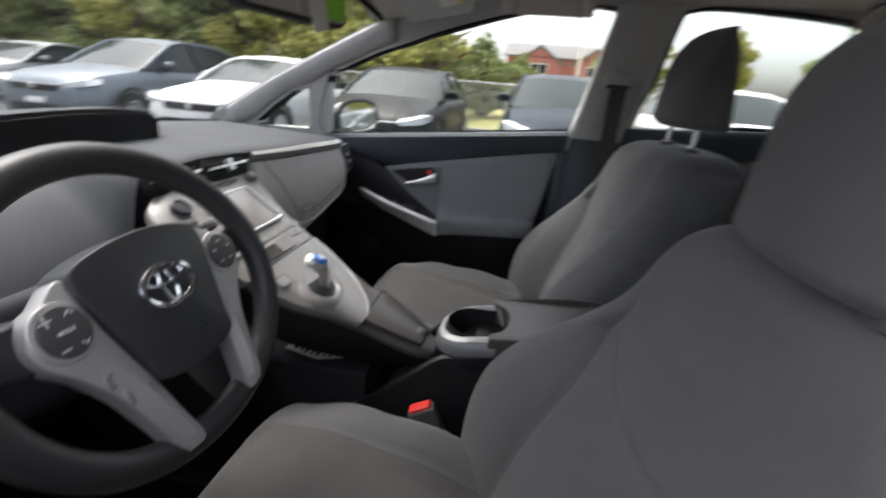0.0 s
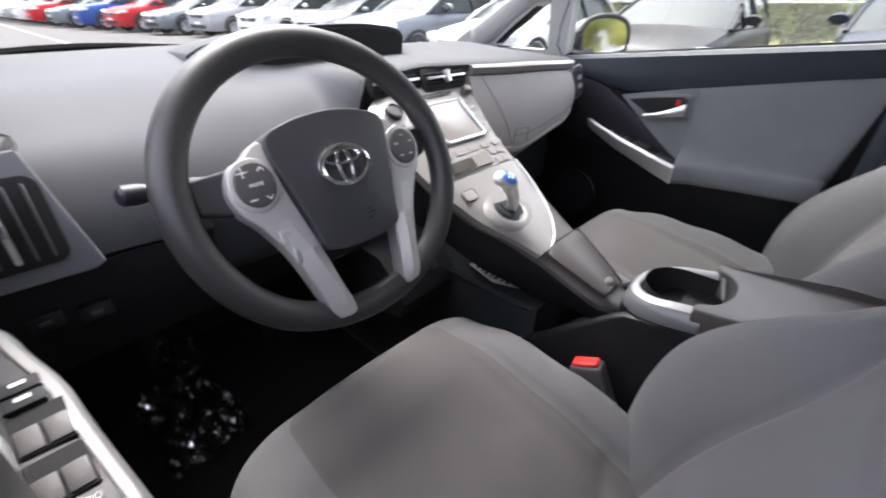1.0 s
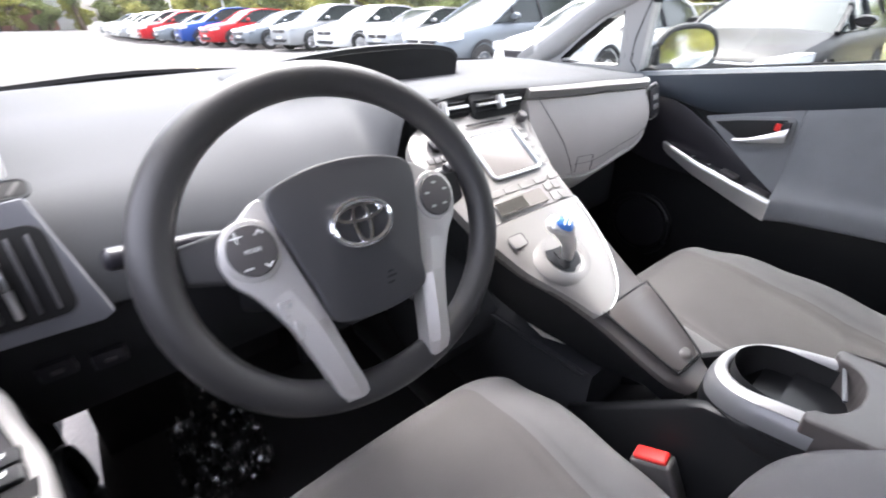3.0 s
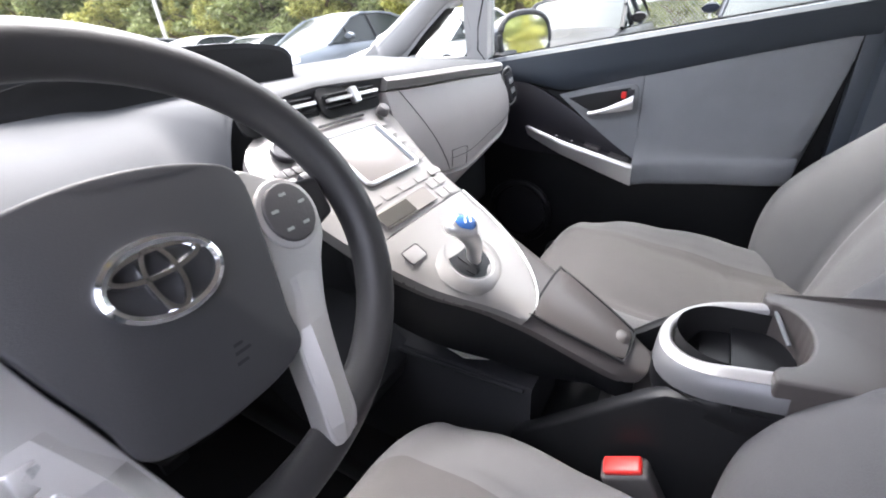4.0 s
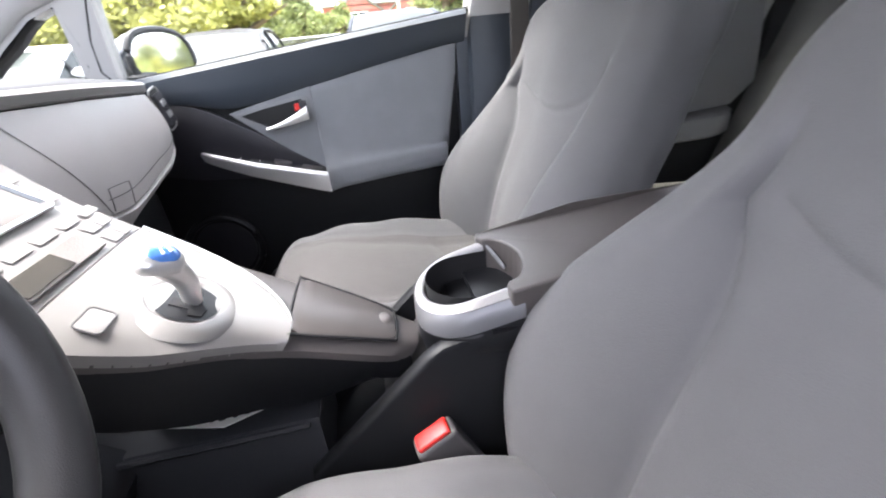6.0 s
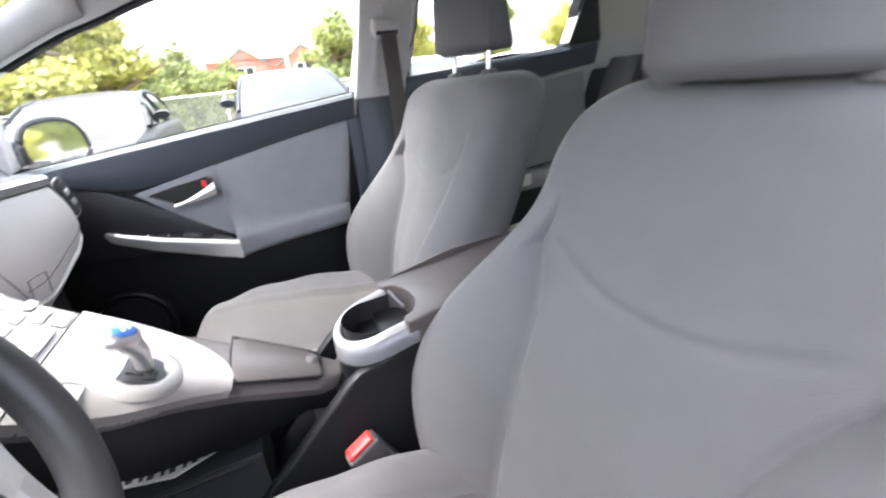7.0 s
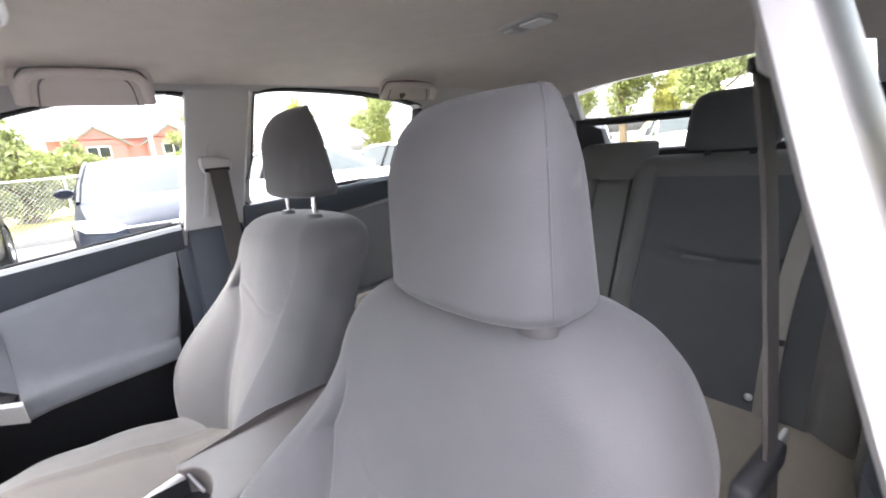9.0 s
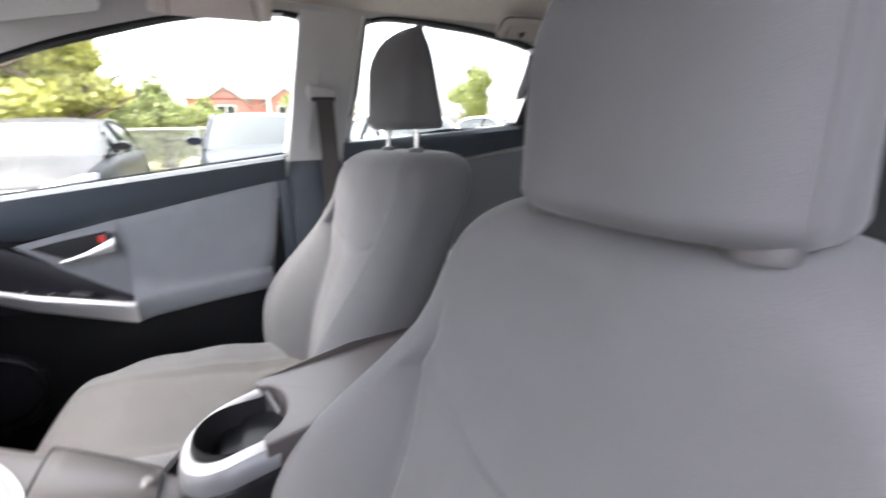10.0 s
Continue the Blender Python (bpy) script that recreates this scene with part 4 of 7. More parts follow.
def rear_back(x0, x1, name_label, ztop, cat_group):
    b = thing("bench_section", ((x0 + x1) / 2, -0.95, 0.5), name_label, "car seat", cat_group)
    rings = []
    n = 100
    w = (x1 - x0) / 2
    cxm = (x0 + x1) / 2
    for i in range(61):
        f = i / 60
        z = 0.50 + (ztop - 0.50) * f
        k = math.sqrt(max(0.0, 1 - max(0.0, (f - 0.94) / 0.06) ** 2))
        ring = []
        for j in range(n):
            a = j * math.tau / n
            c, s_ = math.cos(a), math.sin(a)
            x = w * math.copysign(abs(c) ** (2 / 7.0), c) * (0.96 + 0.04 * k)
            q = math.copysign(abs(s_) ** (2 / 4.0), s_)
            t = abs(x) / w
            d = 0.13 * (0.3 + 0.7 * k)
            y = back_y(z) - 0.065 + d / 2 * q
            if s_ > 0:
                y += 0.018 * sstep(0.70, 0.95, t) - 0.010 * math.exp(-(((t - 0.76) / 0.02) ** 2))
                zs = 0.855 + 0.9 * (x - 0) ** 2
                y -= 0.016 * math.exp(-(((z - zs) / 0.012) ** 2)) * (1 - sstep(0.5, 0.72, t))
            ring.append(Vector((cxm + x, y, z)))
        rings.append(ring)
    part("cover", loft(rings), M_REAR, b, angle=80)
    # darker middle cloth
    rows = []
    for i in range(121):
        z = 0.56 + (ztop - 0.05 - 0.56) * i / 120
        rows.append([Vector((cxm + u * w * 0.72, back_y(z) + 0.003 - 0.015 * math.exp(-(((z - (0.855 + 0.9 * (u * w * 0.72) ** 2)) / 0.011) ** 2)) * (1 - abs(u) ** 4), z)) for u in [-1 + k / 10 for k in range(21)]])
    part("insert", loft(rows, closed=False), M_REAR_INSERT, b, "darker grey cloth middle")
    return b


rear_back(-0.585, -0.045, "grey cloth rear backrest with darker middle", 1.105, "rear bench")
rear_back(0.075, 0.585, "grey cloth rear backrest with darker middle", 1.105, "rear bench")
mid = thing("bench_section", (0.015, -0.98, 0.5), "narrow grey cloth centre backrest with folding armrest", "car seat", "rear bench")
part("cover", loft([[Vector((0.015 + xx, back_y(z) + yy, z)) for xx, yy in ((-0.056, -0.12), (-0.056, -0.03), (-0.05, -0.02), (0.05, -0.02), (0.056, -0.03), (0.056, -0.12))] for z in (0.50, 0.7, 0.9, 1.03, 1.045)]), M_REAR, mid)
part("head_pad", loft([[Vector((0.03 + sx * w, back_y(z) + yy, z)) for sx, yy in ((-1, -0.10), (-1, 0.0), (-0.9, 0.012), (0.9, 0.012), (1, 0.0), (1, -0.10))] for w, z in ((0.085, 1.05), (0.095, 1.058), (0.10, 1.10), (0.095, 1.142), (0.082, 1.15))]), M_REAR, mid, angle=50)
# rear head restraints
for cxh in (-0.272, 0.29):
    h = thing("rear_head_restraint", (cxh, -1.18, 1.10), "dark grey cloth rear head restraint on short posts", "head restraint", "rear head restraints")
    rings = []
    for f in [i / 20 for i in range(21)]:
        z = 1.118 + 0.142 * f
        e = min(1, 0.86 + 0.14 * math.sqrt(min(1, f / 0.12)))
        k = math.sqrt(max(0.0, 1 - max(0.0, (f - 0.45) / 0.55) ** 2.6))
        w = (0.104 - 0.012 * f) * e * (0.72 + 0.28 * k)
        ring = []
        for j in range(48):
            a = j * math.tau / 48
            c, s_ = math.cos(a), math.sin(a)
            x = w * math.copysign(abs(c) ** (2 / 4), c)
            y = -1.20 - 0.03 * f + 0.055 * e * (0.5 + 0.5 * k) * math.copysign(abs(s_) ** (2 / 3), s_)
            ring.append(Vector((cxh + x, y, z)))
        rings.append(ring)
    part("pad", loft(rings), M_REAR_INSERT, h, angle=75)
    for sg in (-1, 1):
        part("post", tube([(cxh + sg * 0.05, -1.20, 1.09), (cxh + sg * 0.05, -1.20, 1.13)], 0.008, 10), M_BLACK, h)

# rear cushion in two seats with a low middle
for x0, x1 in ((-0.60, -0.07), (0.09, 0.60), (-0.068, 0.088)):
    c = thing("rear_cushion", ((x0 + x1) / 2, -0.75, 0.30), "beige-grey cloth rear seat cushion", "car seat", "rear cushions")
    rings = []
    w, cxm = (x1 - x0) / 2, (x0 + x1) / 2
    for i in range(41):
        f = i / 40
        y = -1.02 + 0.52 * f
        k = math.sqrt(max(0.0, 1 - max(0.0, (f - 0.88) / 0.12) ** 2))
        ring = []
        for j in range(72):
            a = j * math.tau / 72
            cc, s_ = math.cos(a), math.sin(a)
            x = w * math.copysign(abs(cc) ** (2 / 5), cc) * (0.9 + 0.1 * k)
            q = math.copysign(abs(s_) ** (2 / 3.5), s_)
            z = 0.455 + 0.045 * f + 0.10 * q * (0.35 + 0.65 * k)
            if s_ > 0:
                z -= 0.006 * math.exp(-(((abs(x) / w - 0.62) / 0.03) ** 2))
            ring.append(Vector((cxm + x, y, z)))
        rings.append(ring)
    part("cover", loft(rings), M_REAR_CUSHION, c, angle=80)
    part("base", box((x0 + 0.02, -1.0, 0.262), (x1 - 0.02, -0.54, 0.37), 0.01), M_BLACK, c)


# ---- dashboard ----
def dash_edge(x):
    """Front lip of the dash top, where the faces begin: (y, z)."""
    return lerp_table([(-0.72, 0.655), (-0.45, 0.67), (-0.2, 0.645), (0.0, 0.632), (0.3, 0.60), (0.55, 0.60), (0.72, 0.68)], x), lerp_table([(-0.72, 0.935), (-0.45, 0.925), (-0.2, 0.965), (0.0, 0.985), (0.3, 0.977), (0.6, 0.965), (0.72, 0.945)], x)


def dash_profile(x):
    ey, ez = dash_edge(x)
    if x < -0.17:
        zb = 0.805 - 0.02 * sstep(-0.6, -0.3, x)
        end = 1.25 - 0.16 * (x / 0.72) ** 2
        cz = lerp_table([(-0.72, 0.962), (-0.4, 0.980), (-0.17, 0.992)], x)
        dip = 0.020 * sstep(-0.37, -0.27, x)
        return [(0.628, zb), (0.622, zb + 0.004), (0.640, zb + 0.06), (0.685, zb + 0.115), (0.76, cz - 0.030 - 0.5 * dip), (0.88, cz - 0.002 - dip), (1.02, cz + 0.008), (end, 0.998), (end + 0.03, 0.98)]
    cz = lerp_table([(-0.72, 0.965), (-0.4, 0.978), (0.0, 1.0), (0.4, 1.005), (0.72, 0.965)], x)
    bz = lerp_table([(-0.72, 0.965), (0.0, 0.985), (0.72, 0.972)], x)
    end = 1.25 - 0.16 * (x / 0.72) ** 2
    dip = 0.020 * (1 - sstep(0.17, 0.25, x))
    return [(ey, ez), (ey + 0.012, ez + 0.006), (ey + 0.05, ez + (cz - ez) * 0.45), (0.80, ez + (cz - ez) * 0.8 - 0.6 * dip), (0.90, cz - dip), (1.02, cz * 0.6 + bz * 0.4), (end, bz), (end + 0.03, bz - 0.02)]


dash = thing("dashboard", (0, 0.8, 0.55), "grey soft-touch car dashboard with silver centre stack and champagne glovebox lid", "dashboard")
rings = []
for i in range(117):
    x = -0.725 + 1.45 * i / 116
    pr = curve([(0, y, z) for y, z in dash_profile(x)], 28)
    if -0.215 < x < -0.125:
        f = sstep(-0.21, -0.13, x)
        pa, pb = (curve([(0, y, z) for y, z in dash_profile(q)], 28) for q in (min(x, -0.171), max(x, -0.169)))
        pr = [a.lerp(b, f) for a, b in zip(pa, pb)]
    ring = [Vector((x, p.y, p.z)) for p in pr]
    ring += [Vector((x, ring[-1].y, 0.88)), Vector((x, ring[0].y + 0.06, min(0.85, ring[0].z)))]
    rings.append(ring)
part("dash_top", loft(rings), M_DASH, dash, angle=35)
# knee bolster below
rings = []
for i in range(31):
    x = -0.72 + 0.62 * i / 30
    rings.append([Vector((x, y, z)) for y, z in ((0.635, 0.80), (0.628, 0.795), (0.640, 0.74), (0.672, 0.66), (0.72, 0.60), (0.80, 0.585), (0.80, 0.79))])
part("knee_panel", loft(rings), M_BLACK, dash)
for k, (xa, za) in enumerate(((-0.668, 0.735), (-0.618, 0.725))):
    part("low_switch", box((xa - 0.018, 0.632, za - 0.012), (xa + 0.018, 0.650, za + 0.012), 0.003), M_GLOSSBLACK, dash)
    part("switch_mark", box((xa - 0.006, 0.6305, za - 0.003), (xa + 0.006, 0.633, za + 0.003), 0.0005), M_GREYBTN, dash)

# outer air vent with its surround
mv = pose(-0.661, 0.617, 0.872, 90 - 12, 0, 0)


def vent(name, m, w, h, n, parent, vertical=True):
    v = part(name, plate([m @ Vector((a, b, 0.0)) for a, b in round_rect(w + 0.012, h + 0.012, 0.014)], m.to_3x3() @ Vector((0, 0, 0.004)), 0.0015), M_VOID, parent)
    for i in range(n):
        t = -1 + 2 * (i + 0.5) / n
        if vertical:
            lo, hi = (t * w / 2 - 0.0012, -h / 2 + 0.003, 0.002), (t * w / 2 + 0.0012, h / 2 - 0.003, 0.012)
        else:
            lo, hi = (-w / 2 + 0.003, t * h / 2 - 0.0012, 0.002), (w / 2 - 0.003, t * h / 2 + 0.0012, 0.012)
        part("slat", box(lo, hi, 0.0006, 1, m), M_SLAT if vertical else M_BLACK, v)
    return v


part("vent_panel", plate([mv @ Vector(p) for p in ((-0.062, -0.068, 0), (0.060, -0.072, 0), (0.072, -0.066, 0), (0.040, 0.076, 0), (-0.060, 0.068, 0))], mv.to_3x3() @ Vector((0, 0, 0.012)), 0.004), M_DASH_FACE, dash)
v1 = vent("outer_vent", mv @ pose(0.0, 0.0, 0.012), 0.078, 0.088, 5, dash)
part("vent_tab", box((-0.0045, -0.012, 0.008), (0.0045, 0.014, 0.022), 0.002, 2, mv @ pose(0.0, 0.004, 0.012)), M_CHROME, v1, "bright vent tab")
part("vent_blade", box((-0.003, -0.040, 0.006), (0.003, 0.040, 0.014), 0.001, 1, mv @ pose(0.0, 0, 0.012)), M_SILVER, v1)
md = pose(-0.662, 0.668, 0.943, 35, 0, 0)
v2 = part("demister_vent", plate([md @ Vector((a, b, 0)) for a, b in round_rect(0.085, 0.022, 0.006)], md.to_3x3() @ Vector((0, 0, 0.006)), 0.001), M_VOID, dash)
for i in range(5):
    part("rib", box((-0.0022, -0.010, 0.002), (0.0022, 0.010, 0.0068), 0.0008, 1, md @ pose(-0.032 + i * 0.016, 0, 0, 0, 0, -32)), M_GREYBTN, v2)
part("vent_trim", tube([md @ Vector((a, b, 0.005)) for a, b in round_rect(0.088, 0.025, 0.008)], 0.0020, 6, closed=True), M_DASH, dash)
# meter hood
top = [(-0.318, 0.998), (-0.29, 1.014), (-0.25, 1.026), (-0.195, 1.037), (-0.081, 1.049), (0.047, 1.052), (0.13, 1.047), (0.178, 1.038), (0.196, 1.022)]
arch = curve([(x, 0, z) for x, z in top], 32)
rings = []
for f, dy, sq in ((0, 0.0, 1.0), (0.1, 0.02, 1.02), (0.5, 0.12, 0.85), (1.0, 0.26, 0.25)):
    ring = [Vector((p.x * (1 - 0.05 * f) , 0.895 + dy + 0.10 * (max(0, -p.x) / 0.318) ** 2 * 0.6, 0.985 + (p.z - 0.985) * sq)) for p in arch]
    ring += [Vector((v.x, v.y + 0.01, 0.965)) for v in (ring[-1], ring[0])]
    rings.append(ring)
hood = part("meter_hood", loft(rings), M_DASH, dash, angle=60)
part("meter_opening", plate([Vector((p.x * 0.955 - 0.003, 0.890 + 0.06 * (max(0, -p.x) / 0.318) ** 2, 0.983 + (p.z - 0.985) * 0.90)) for p in arch] + [Vector((0.182, 0.890, 0.958)), Vector((-0.27, 0.930, 0.958))], (0, -0.004, 0), 0), M_VOID, hood, "dark meter window")

# passenger side: silver strip, lid, lower lid
rings, strip, low = [], [], []
for i in range(45):
    f = i / 44
    x = 0.135 + 0.56 * f
    ey, ez = dash_edge(x)
    bow = 0.020 * math.sin(f * math.pi)
    y0 = ey - 0.006 - bow * 0.6 + 0.05 * sstep(0.86, 1.0, f)
    zb = lerp_table([(0.135, 0.80), (0.32, 0.786), (0.50, 0.815), (0.62, 0.86), (0.70, 0.90)], x)
    strip.append([Vector((x, y, z)) for y, z in ((y0 + 0.03, ez + 0.002), (y0 + 0.002, ez - 0.001), (y0 - 0.003, ez - 0.006), (y0 - 0.001, ez - 0.018), (y0 + 0.004, ez - 0.022), (y0 + 0.03, ez - 0.022))])
    zt = ez - 0.024
    ring = []
    for g in [k / 10 for k in range(11)]:
        ring.append(Vector((x, y0 + 0.004 - 0.030 * math.sin(g * math.pi * 0.62) + 0.01 * g, zt + (zb - zt) * g)))
    yb = ring[-1].y
    ring += [Vector((x, yb + 0.05, zb)), Vector((x, y0 + 0.05, zt))]
    rings.append(ring)
    zl = zb - 0.075 * (1 - 0.75 * f)
    low.append([Vector((x, y, z)) for y, z in ((yb + 0.004, zb - 0.004), (yb - 0.001, zb - 0.008), (yb + 0.004, zb - 0.018), (yb + 0.03, zl + 0.01), (yb + 0.06, zl), (yb + 0.12, zl), (yb + 0.12, zb - 0.004))])
part("silver_strip", loft(strip), M_SILVER_WARM, dash, "silver dash strip")
part("glovebox_upper", loft(rings), M_GLOVE, dash, "champagne glovebox lid")
part("glovebox_lower", loft(low), M_GLOVE, dash)


def lid_point(x, g, lift=0.0008):
    """A point on the face of the glovebox lid, g from 0 at its top to 1."""
    f = (x - 0.135) / 0.56
    ey, ez = dash_edge(x)
    y0 = ey - 0.006 - 0.012 * math.sin(f * math.pi) + 0.05 * sstep(0.86, 1.0, f)
    zb = lerp_table([(0.135, 0.80), (0.32, 0.786), (0.50, 0.815), (0.62, 0.86), (0.70, 0.90)], x)
    zt = ez - 0.024
    return Vector((x, y0 + 0.004 - 0.030 * math.sin(g * math.pi * 0.62) + 0.01 * g - lift, zt + (zb - zt) * g))


for nm_, line_ in (("lid_seam", [(0.165, 0.0), (0.190, 0.25), (0.225, 0.6), (0.262, 1.0)]), ("lower_seam", [(0.262, 0.86), (0.40, 0.84), (0.55, 0.82), (0.64, 0.80), (0.675, 0.5)]), ("catch_seam", [(0.268, 0.98), (0.268, 0.80), (0.272, 0.76), (0.318, 0.76), (0.322, 0.80), (0.322, 0.99)])):
    part(nm_, tube([lid_point(p.x, p.y) for p in curve([(a, b, 0) for a, b in line_], 30)], 0.0007, 5), M_TAUPE, dash)
mo = Matrix.Translation(lid_point(0.590, 0.36, 0.006)) @ pose(0, 0, 0, 84, 0, -4) @ pose(0, 0, 0, 0, 0, 14)
v3 = vent("outer_vent", mo, 0.034, 0.072, 3, dash)
part("vent_trim", tube([mo @ Vector((a, b, 0.003)) for a, b in round_rect(0.048, 0.086, 0.014)], 0.0022, 6, closed=True), M_SILVER_WARM, v3)
for dz_ in (-0.012, 0.012):
    part("vent_tab", box((-0.010, dz_ - 0.006, 0.006), (0.010, dz_ + 0.006, 0.013), 0.002, 2, mo), M_SILVER, v3)
part("under_dash", box((-0.10, 0.70, 0.56), (0.70, 0.95, 0.72), 0.03, 3), M_BLACK, dash)

# centre air vents
for xa in (-0.075, 0.055):
    vent("centre_vent", pose(xa, 0.634 if xa < 0 else 0.626, 0.960, 66, 0, 0), 0.118, 0.034, 2, dash, False)
    part("vent_bar", box((-0.057, -0.0025, 0.010), (0.057, 0.0025, 0.016), 0.001, 2, pose(xa, 0.634 if xa < 0 else 0.626, 0.960, 66, 0, 0)), M_SILVER, dash)
    part("vent_tab", box((-0.006, -0.012, 0.008), (0.006, 0.012, 0.020), 0.002, 2, pose(xa, 0.634 if xa < 0 else 0.626, 0.960, 66, 0, 0)), M_SILVER, dash)

# ---- centre stack and floating console ----
console = thing("centre_console", (0, 0.3, 0.36), "floating silver centre console with a taupe rear deck", "console")


def deck_z(y):
    return float(np.interp(y, [0.14, 0.17, 0.22, 0.30, 0.385, 0.45, 0.55, 0.63], [0.655, 0.667, 0.690, 0.724, 0.770, 0.816, 0.887, 0.948]))


def deck_left(y):
    return spline_table([(0.14, -0.020), (0.165, -0.036), (0.20, -0.044), (0.30, -0.060), (0.38, -0.106), (0.434, -0.133), (0.50, -0.152), (0.55, -0.168), (0.59, -0.166), (0.615, -0.146), (0.632, -0.110)], y)


def deck_right(y):
    return float(np.interp(y, [0.14, 0.165, 0.20, 0.30, 0.38, 0.434, 0.51, 0.63], [0.030, 0.048, 0.064, 0.092, 0.104, 0.102, 0.106, 0.146]))


def deck(y, u, lift=0.0):
    """A point on the console deck: u from 0 (driver's edge) to 1."""
    a, b = deck_left(y), deck_right(y)
    x = a + (b - a) * u
    n = Vector((0, -0.6, 0.8))
    return Vector((x, y, deck_z(y))) + n * (lift - 0.006 * (2 * u - 1) ** 4)


def deck_xy(x, y, lift=0.0):
    return Vector((x, y, deck_z(y))) + Vector((0, -0.6, 0.8)) * lift


def deck_slab(y0, y1, lift, drop, material, name, parent, label="", u0=0.0, u1=1.0, rows_=30, edge=None):
    rings = []
    for i in range(rows_ + 1):
        y = y0 + (y1 - y0) * i / rows_
        ring = []
        for k in range(17):
            u = u0 + (u1 - u0) * k / 16
            yy = y if edge is None else max(y, edge(u)) if i < rows_ else y
            ring.append(deck(yy, u, lift - 0.006 * ((2 * k / 16 - 1) ** 8)))
        ring += [deck(yy, u1, lift - drop), deck(yy, u0, lift - drop)]
        rings.append(ring)
    return part(name, loft(rings), material, parent, label)


deck_slab(0.145, 0.451, -0.003, 0.016, M_TAUPE, "console_deck", console)
rings = []
for i in range(41):
    y = 0.286 + 0.166 * (1 - math.cos(i / 40 * math.pi / 2))
    ur = 0.03 + 0.93 * math.sqrt(max(0.0, 1 - ((0.452 - y) / 0.167) ** 2.3))
    us = [ur * k / 20 for k in range(21)]
    rings.append([deck(y, u, 0.0055 - 0.004 * (2 * k / 20 - 1) ** 8) for k, u in enumerate(us)] + [deck(y, ur, -0.012), deck(y, 0.0, -0.012)])
part("shift_plate", loft(rings), M_SILVER_WARM, console, "pale silver shift plate")
edge_line = [deck(0.286 + 0.166 * (1 - math.cos(i / 40 * math.pi / 2)), 0.03 + 0.93 * math.sqrt(max(0.0, 1 - (0.166 * math.cos(i / 40 * math.pi / 2) / 0.167) ** 2.3)), 0.0028) for i in range(41)]
part("plate_edge", tube(edge_line, 0.0022, 6), M_SILVER, console, "bright silver edge of the plate")
stack = deck_slab(0.454, 0.632, 0.003, 0.022, M_SILVER_WARM, "stack_plate", console, "pale silver centre stack")
# dark flank of the floating deck
rings = []
for i in range(25):
    y = 0.15 + 0.33 * i / 24
    a, b, z = deck_left(y), deck_right(y), deck_z(y)
    t = 0.055 + 0.055 * sstep(0.16, 0.30, y)
    rings.append([Vector((xx, y + 0.01, zz)) for xx, zz in ((a + 0.002, z - 0.016), (a + 0.004, z - 0.05), (a + 0.02, z - t), (b - 0.02, z - t), (b - 0.004, z - 0.05), (b - 0.002, z - 0.016))])
part("deck_flank", loft(rings), M_DEEP, console)
# screen and its surround
def on_deck(x, y, lift=0.0):
    s_ = math.degrees(math.atan2(deck_z(y + 0.01) - deck_z(y - 0.01), 0.02))
    p = deck_xy(x, y, 0)
    return Matrix.Translation(p) @ pose(0, 0, 0, s_, 0, 0) @ pose(0, 0, lift)


ms = on_deck(0.003, 0.552, 0.006)
scr = part("display", plate([ms @ Vector((a, b, 0)) for a, b in round_rect(0.112, 0.088, 0.005)], ms.to_3x3() @ Vector((0, 0, 0.003)), 0.001), M_SCREEN, stack, "glossy pale display screen")
part("display_frame", tube([ms @ Vector((a, b, 0.002)) for a, b in round_rect(0.118, 0.094, 0.008)], 0.003, 6, closed=True), M_SILVER, scr)
part("display_edge", plate([ms @ Vector((a, b, 0.003)) for a, b in ((0.047, -0.040), (0.055, -0.040), (0.055, 0.040), (0.047, 0.040))], ms.to_3x3() @ Vector((0, 0, 0.0006)), 0), M_DOOR_UP, scr)
part("disc_slot", box((-0.048, -0.0015, 0), (0.048, 0.0015, 0.002), 0, m=on_deck(0.01, 0.607, 0.006)), M_VOID, stack)
for dx in (0.086,):
    b_ = on_deck(0.098, 0.602, 0.006)
    part("tune_knob", loft([[b_ @ Vector((r * math.cos(a), r * math.sin(a), h)) for a in [k * math.tau / 20 for k in range(20)]] for r, h in ((0.010, 0), (0.010, 0.010), (0.008, 0.013), (0.002, 0.0135))]), M_GREYBTN, stack)
for i in range(5):
    part("audio_button", box((-0.010, -0.006, 0), (0.010, 0.006, 0.0012), 0.0005, 1, on_deck(0.078, 0.588 - i * 0.0165, 0.0034)), M_SILVER_WARM, stack)
    part("audio_button", box((-0.010, -0.006, 0), (0.010, 0.006, 0.0012), 0.0005, 1, on_deck(-0.075, 0.588 - i * 0.0165, 0.0034)), M_SILVER_WARM, stack)
slot = part("climate_display", box((-0.058, -0.014, 0), (0.058, 0.014, 0.0022), 0.001, 1, on_deck(-0.036, 0.470, 0.005)), M_SCREEN, stack)
part("climate_dark", box((-0.036, -0.011, 0.002), (0.030, 0.011, 0.0035), 0.0005, 1, on_deck(-0.058, 0.470, 0.005)), M_DIM, slot)
for i in range(6):
    part("climate_button", box((-0.014, -0.006, 0), (0.014, 0.006, 0.0012), 0.0005, 1, on_deck(-0.115 + i * 0.038, 0.494, 0.0034)), M_SILVER_WARM, stack)
for i in range(4):
    part("climate_button", box((-0.010, -0.008, 0), (0.010, 0.008, 0.0012), 0.0005, 1, on_deck(0.045 + 0.022 * (i % 2), 0.480 - 0.018 * (i // 2), 0.0034)), M_SILVER_WARM, stack)
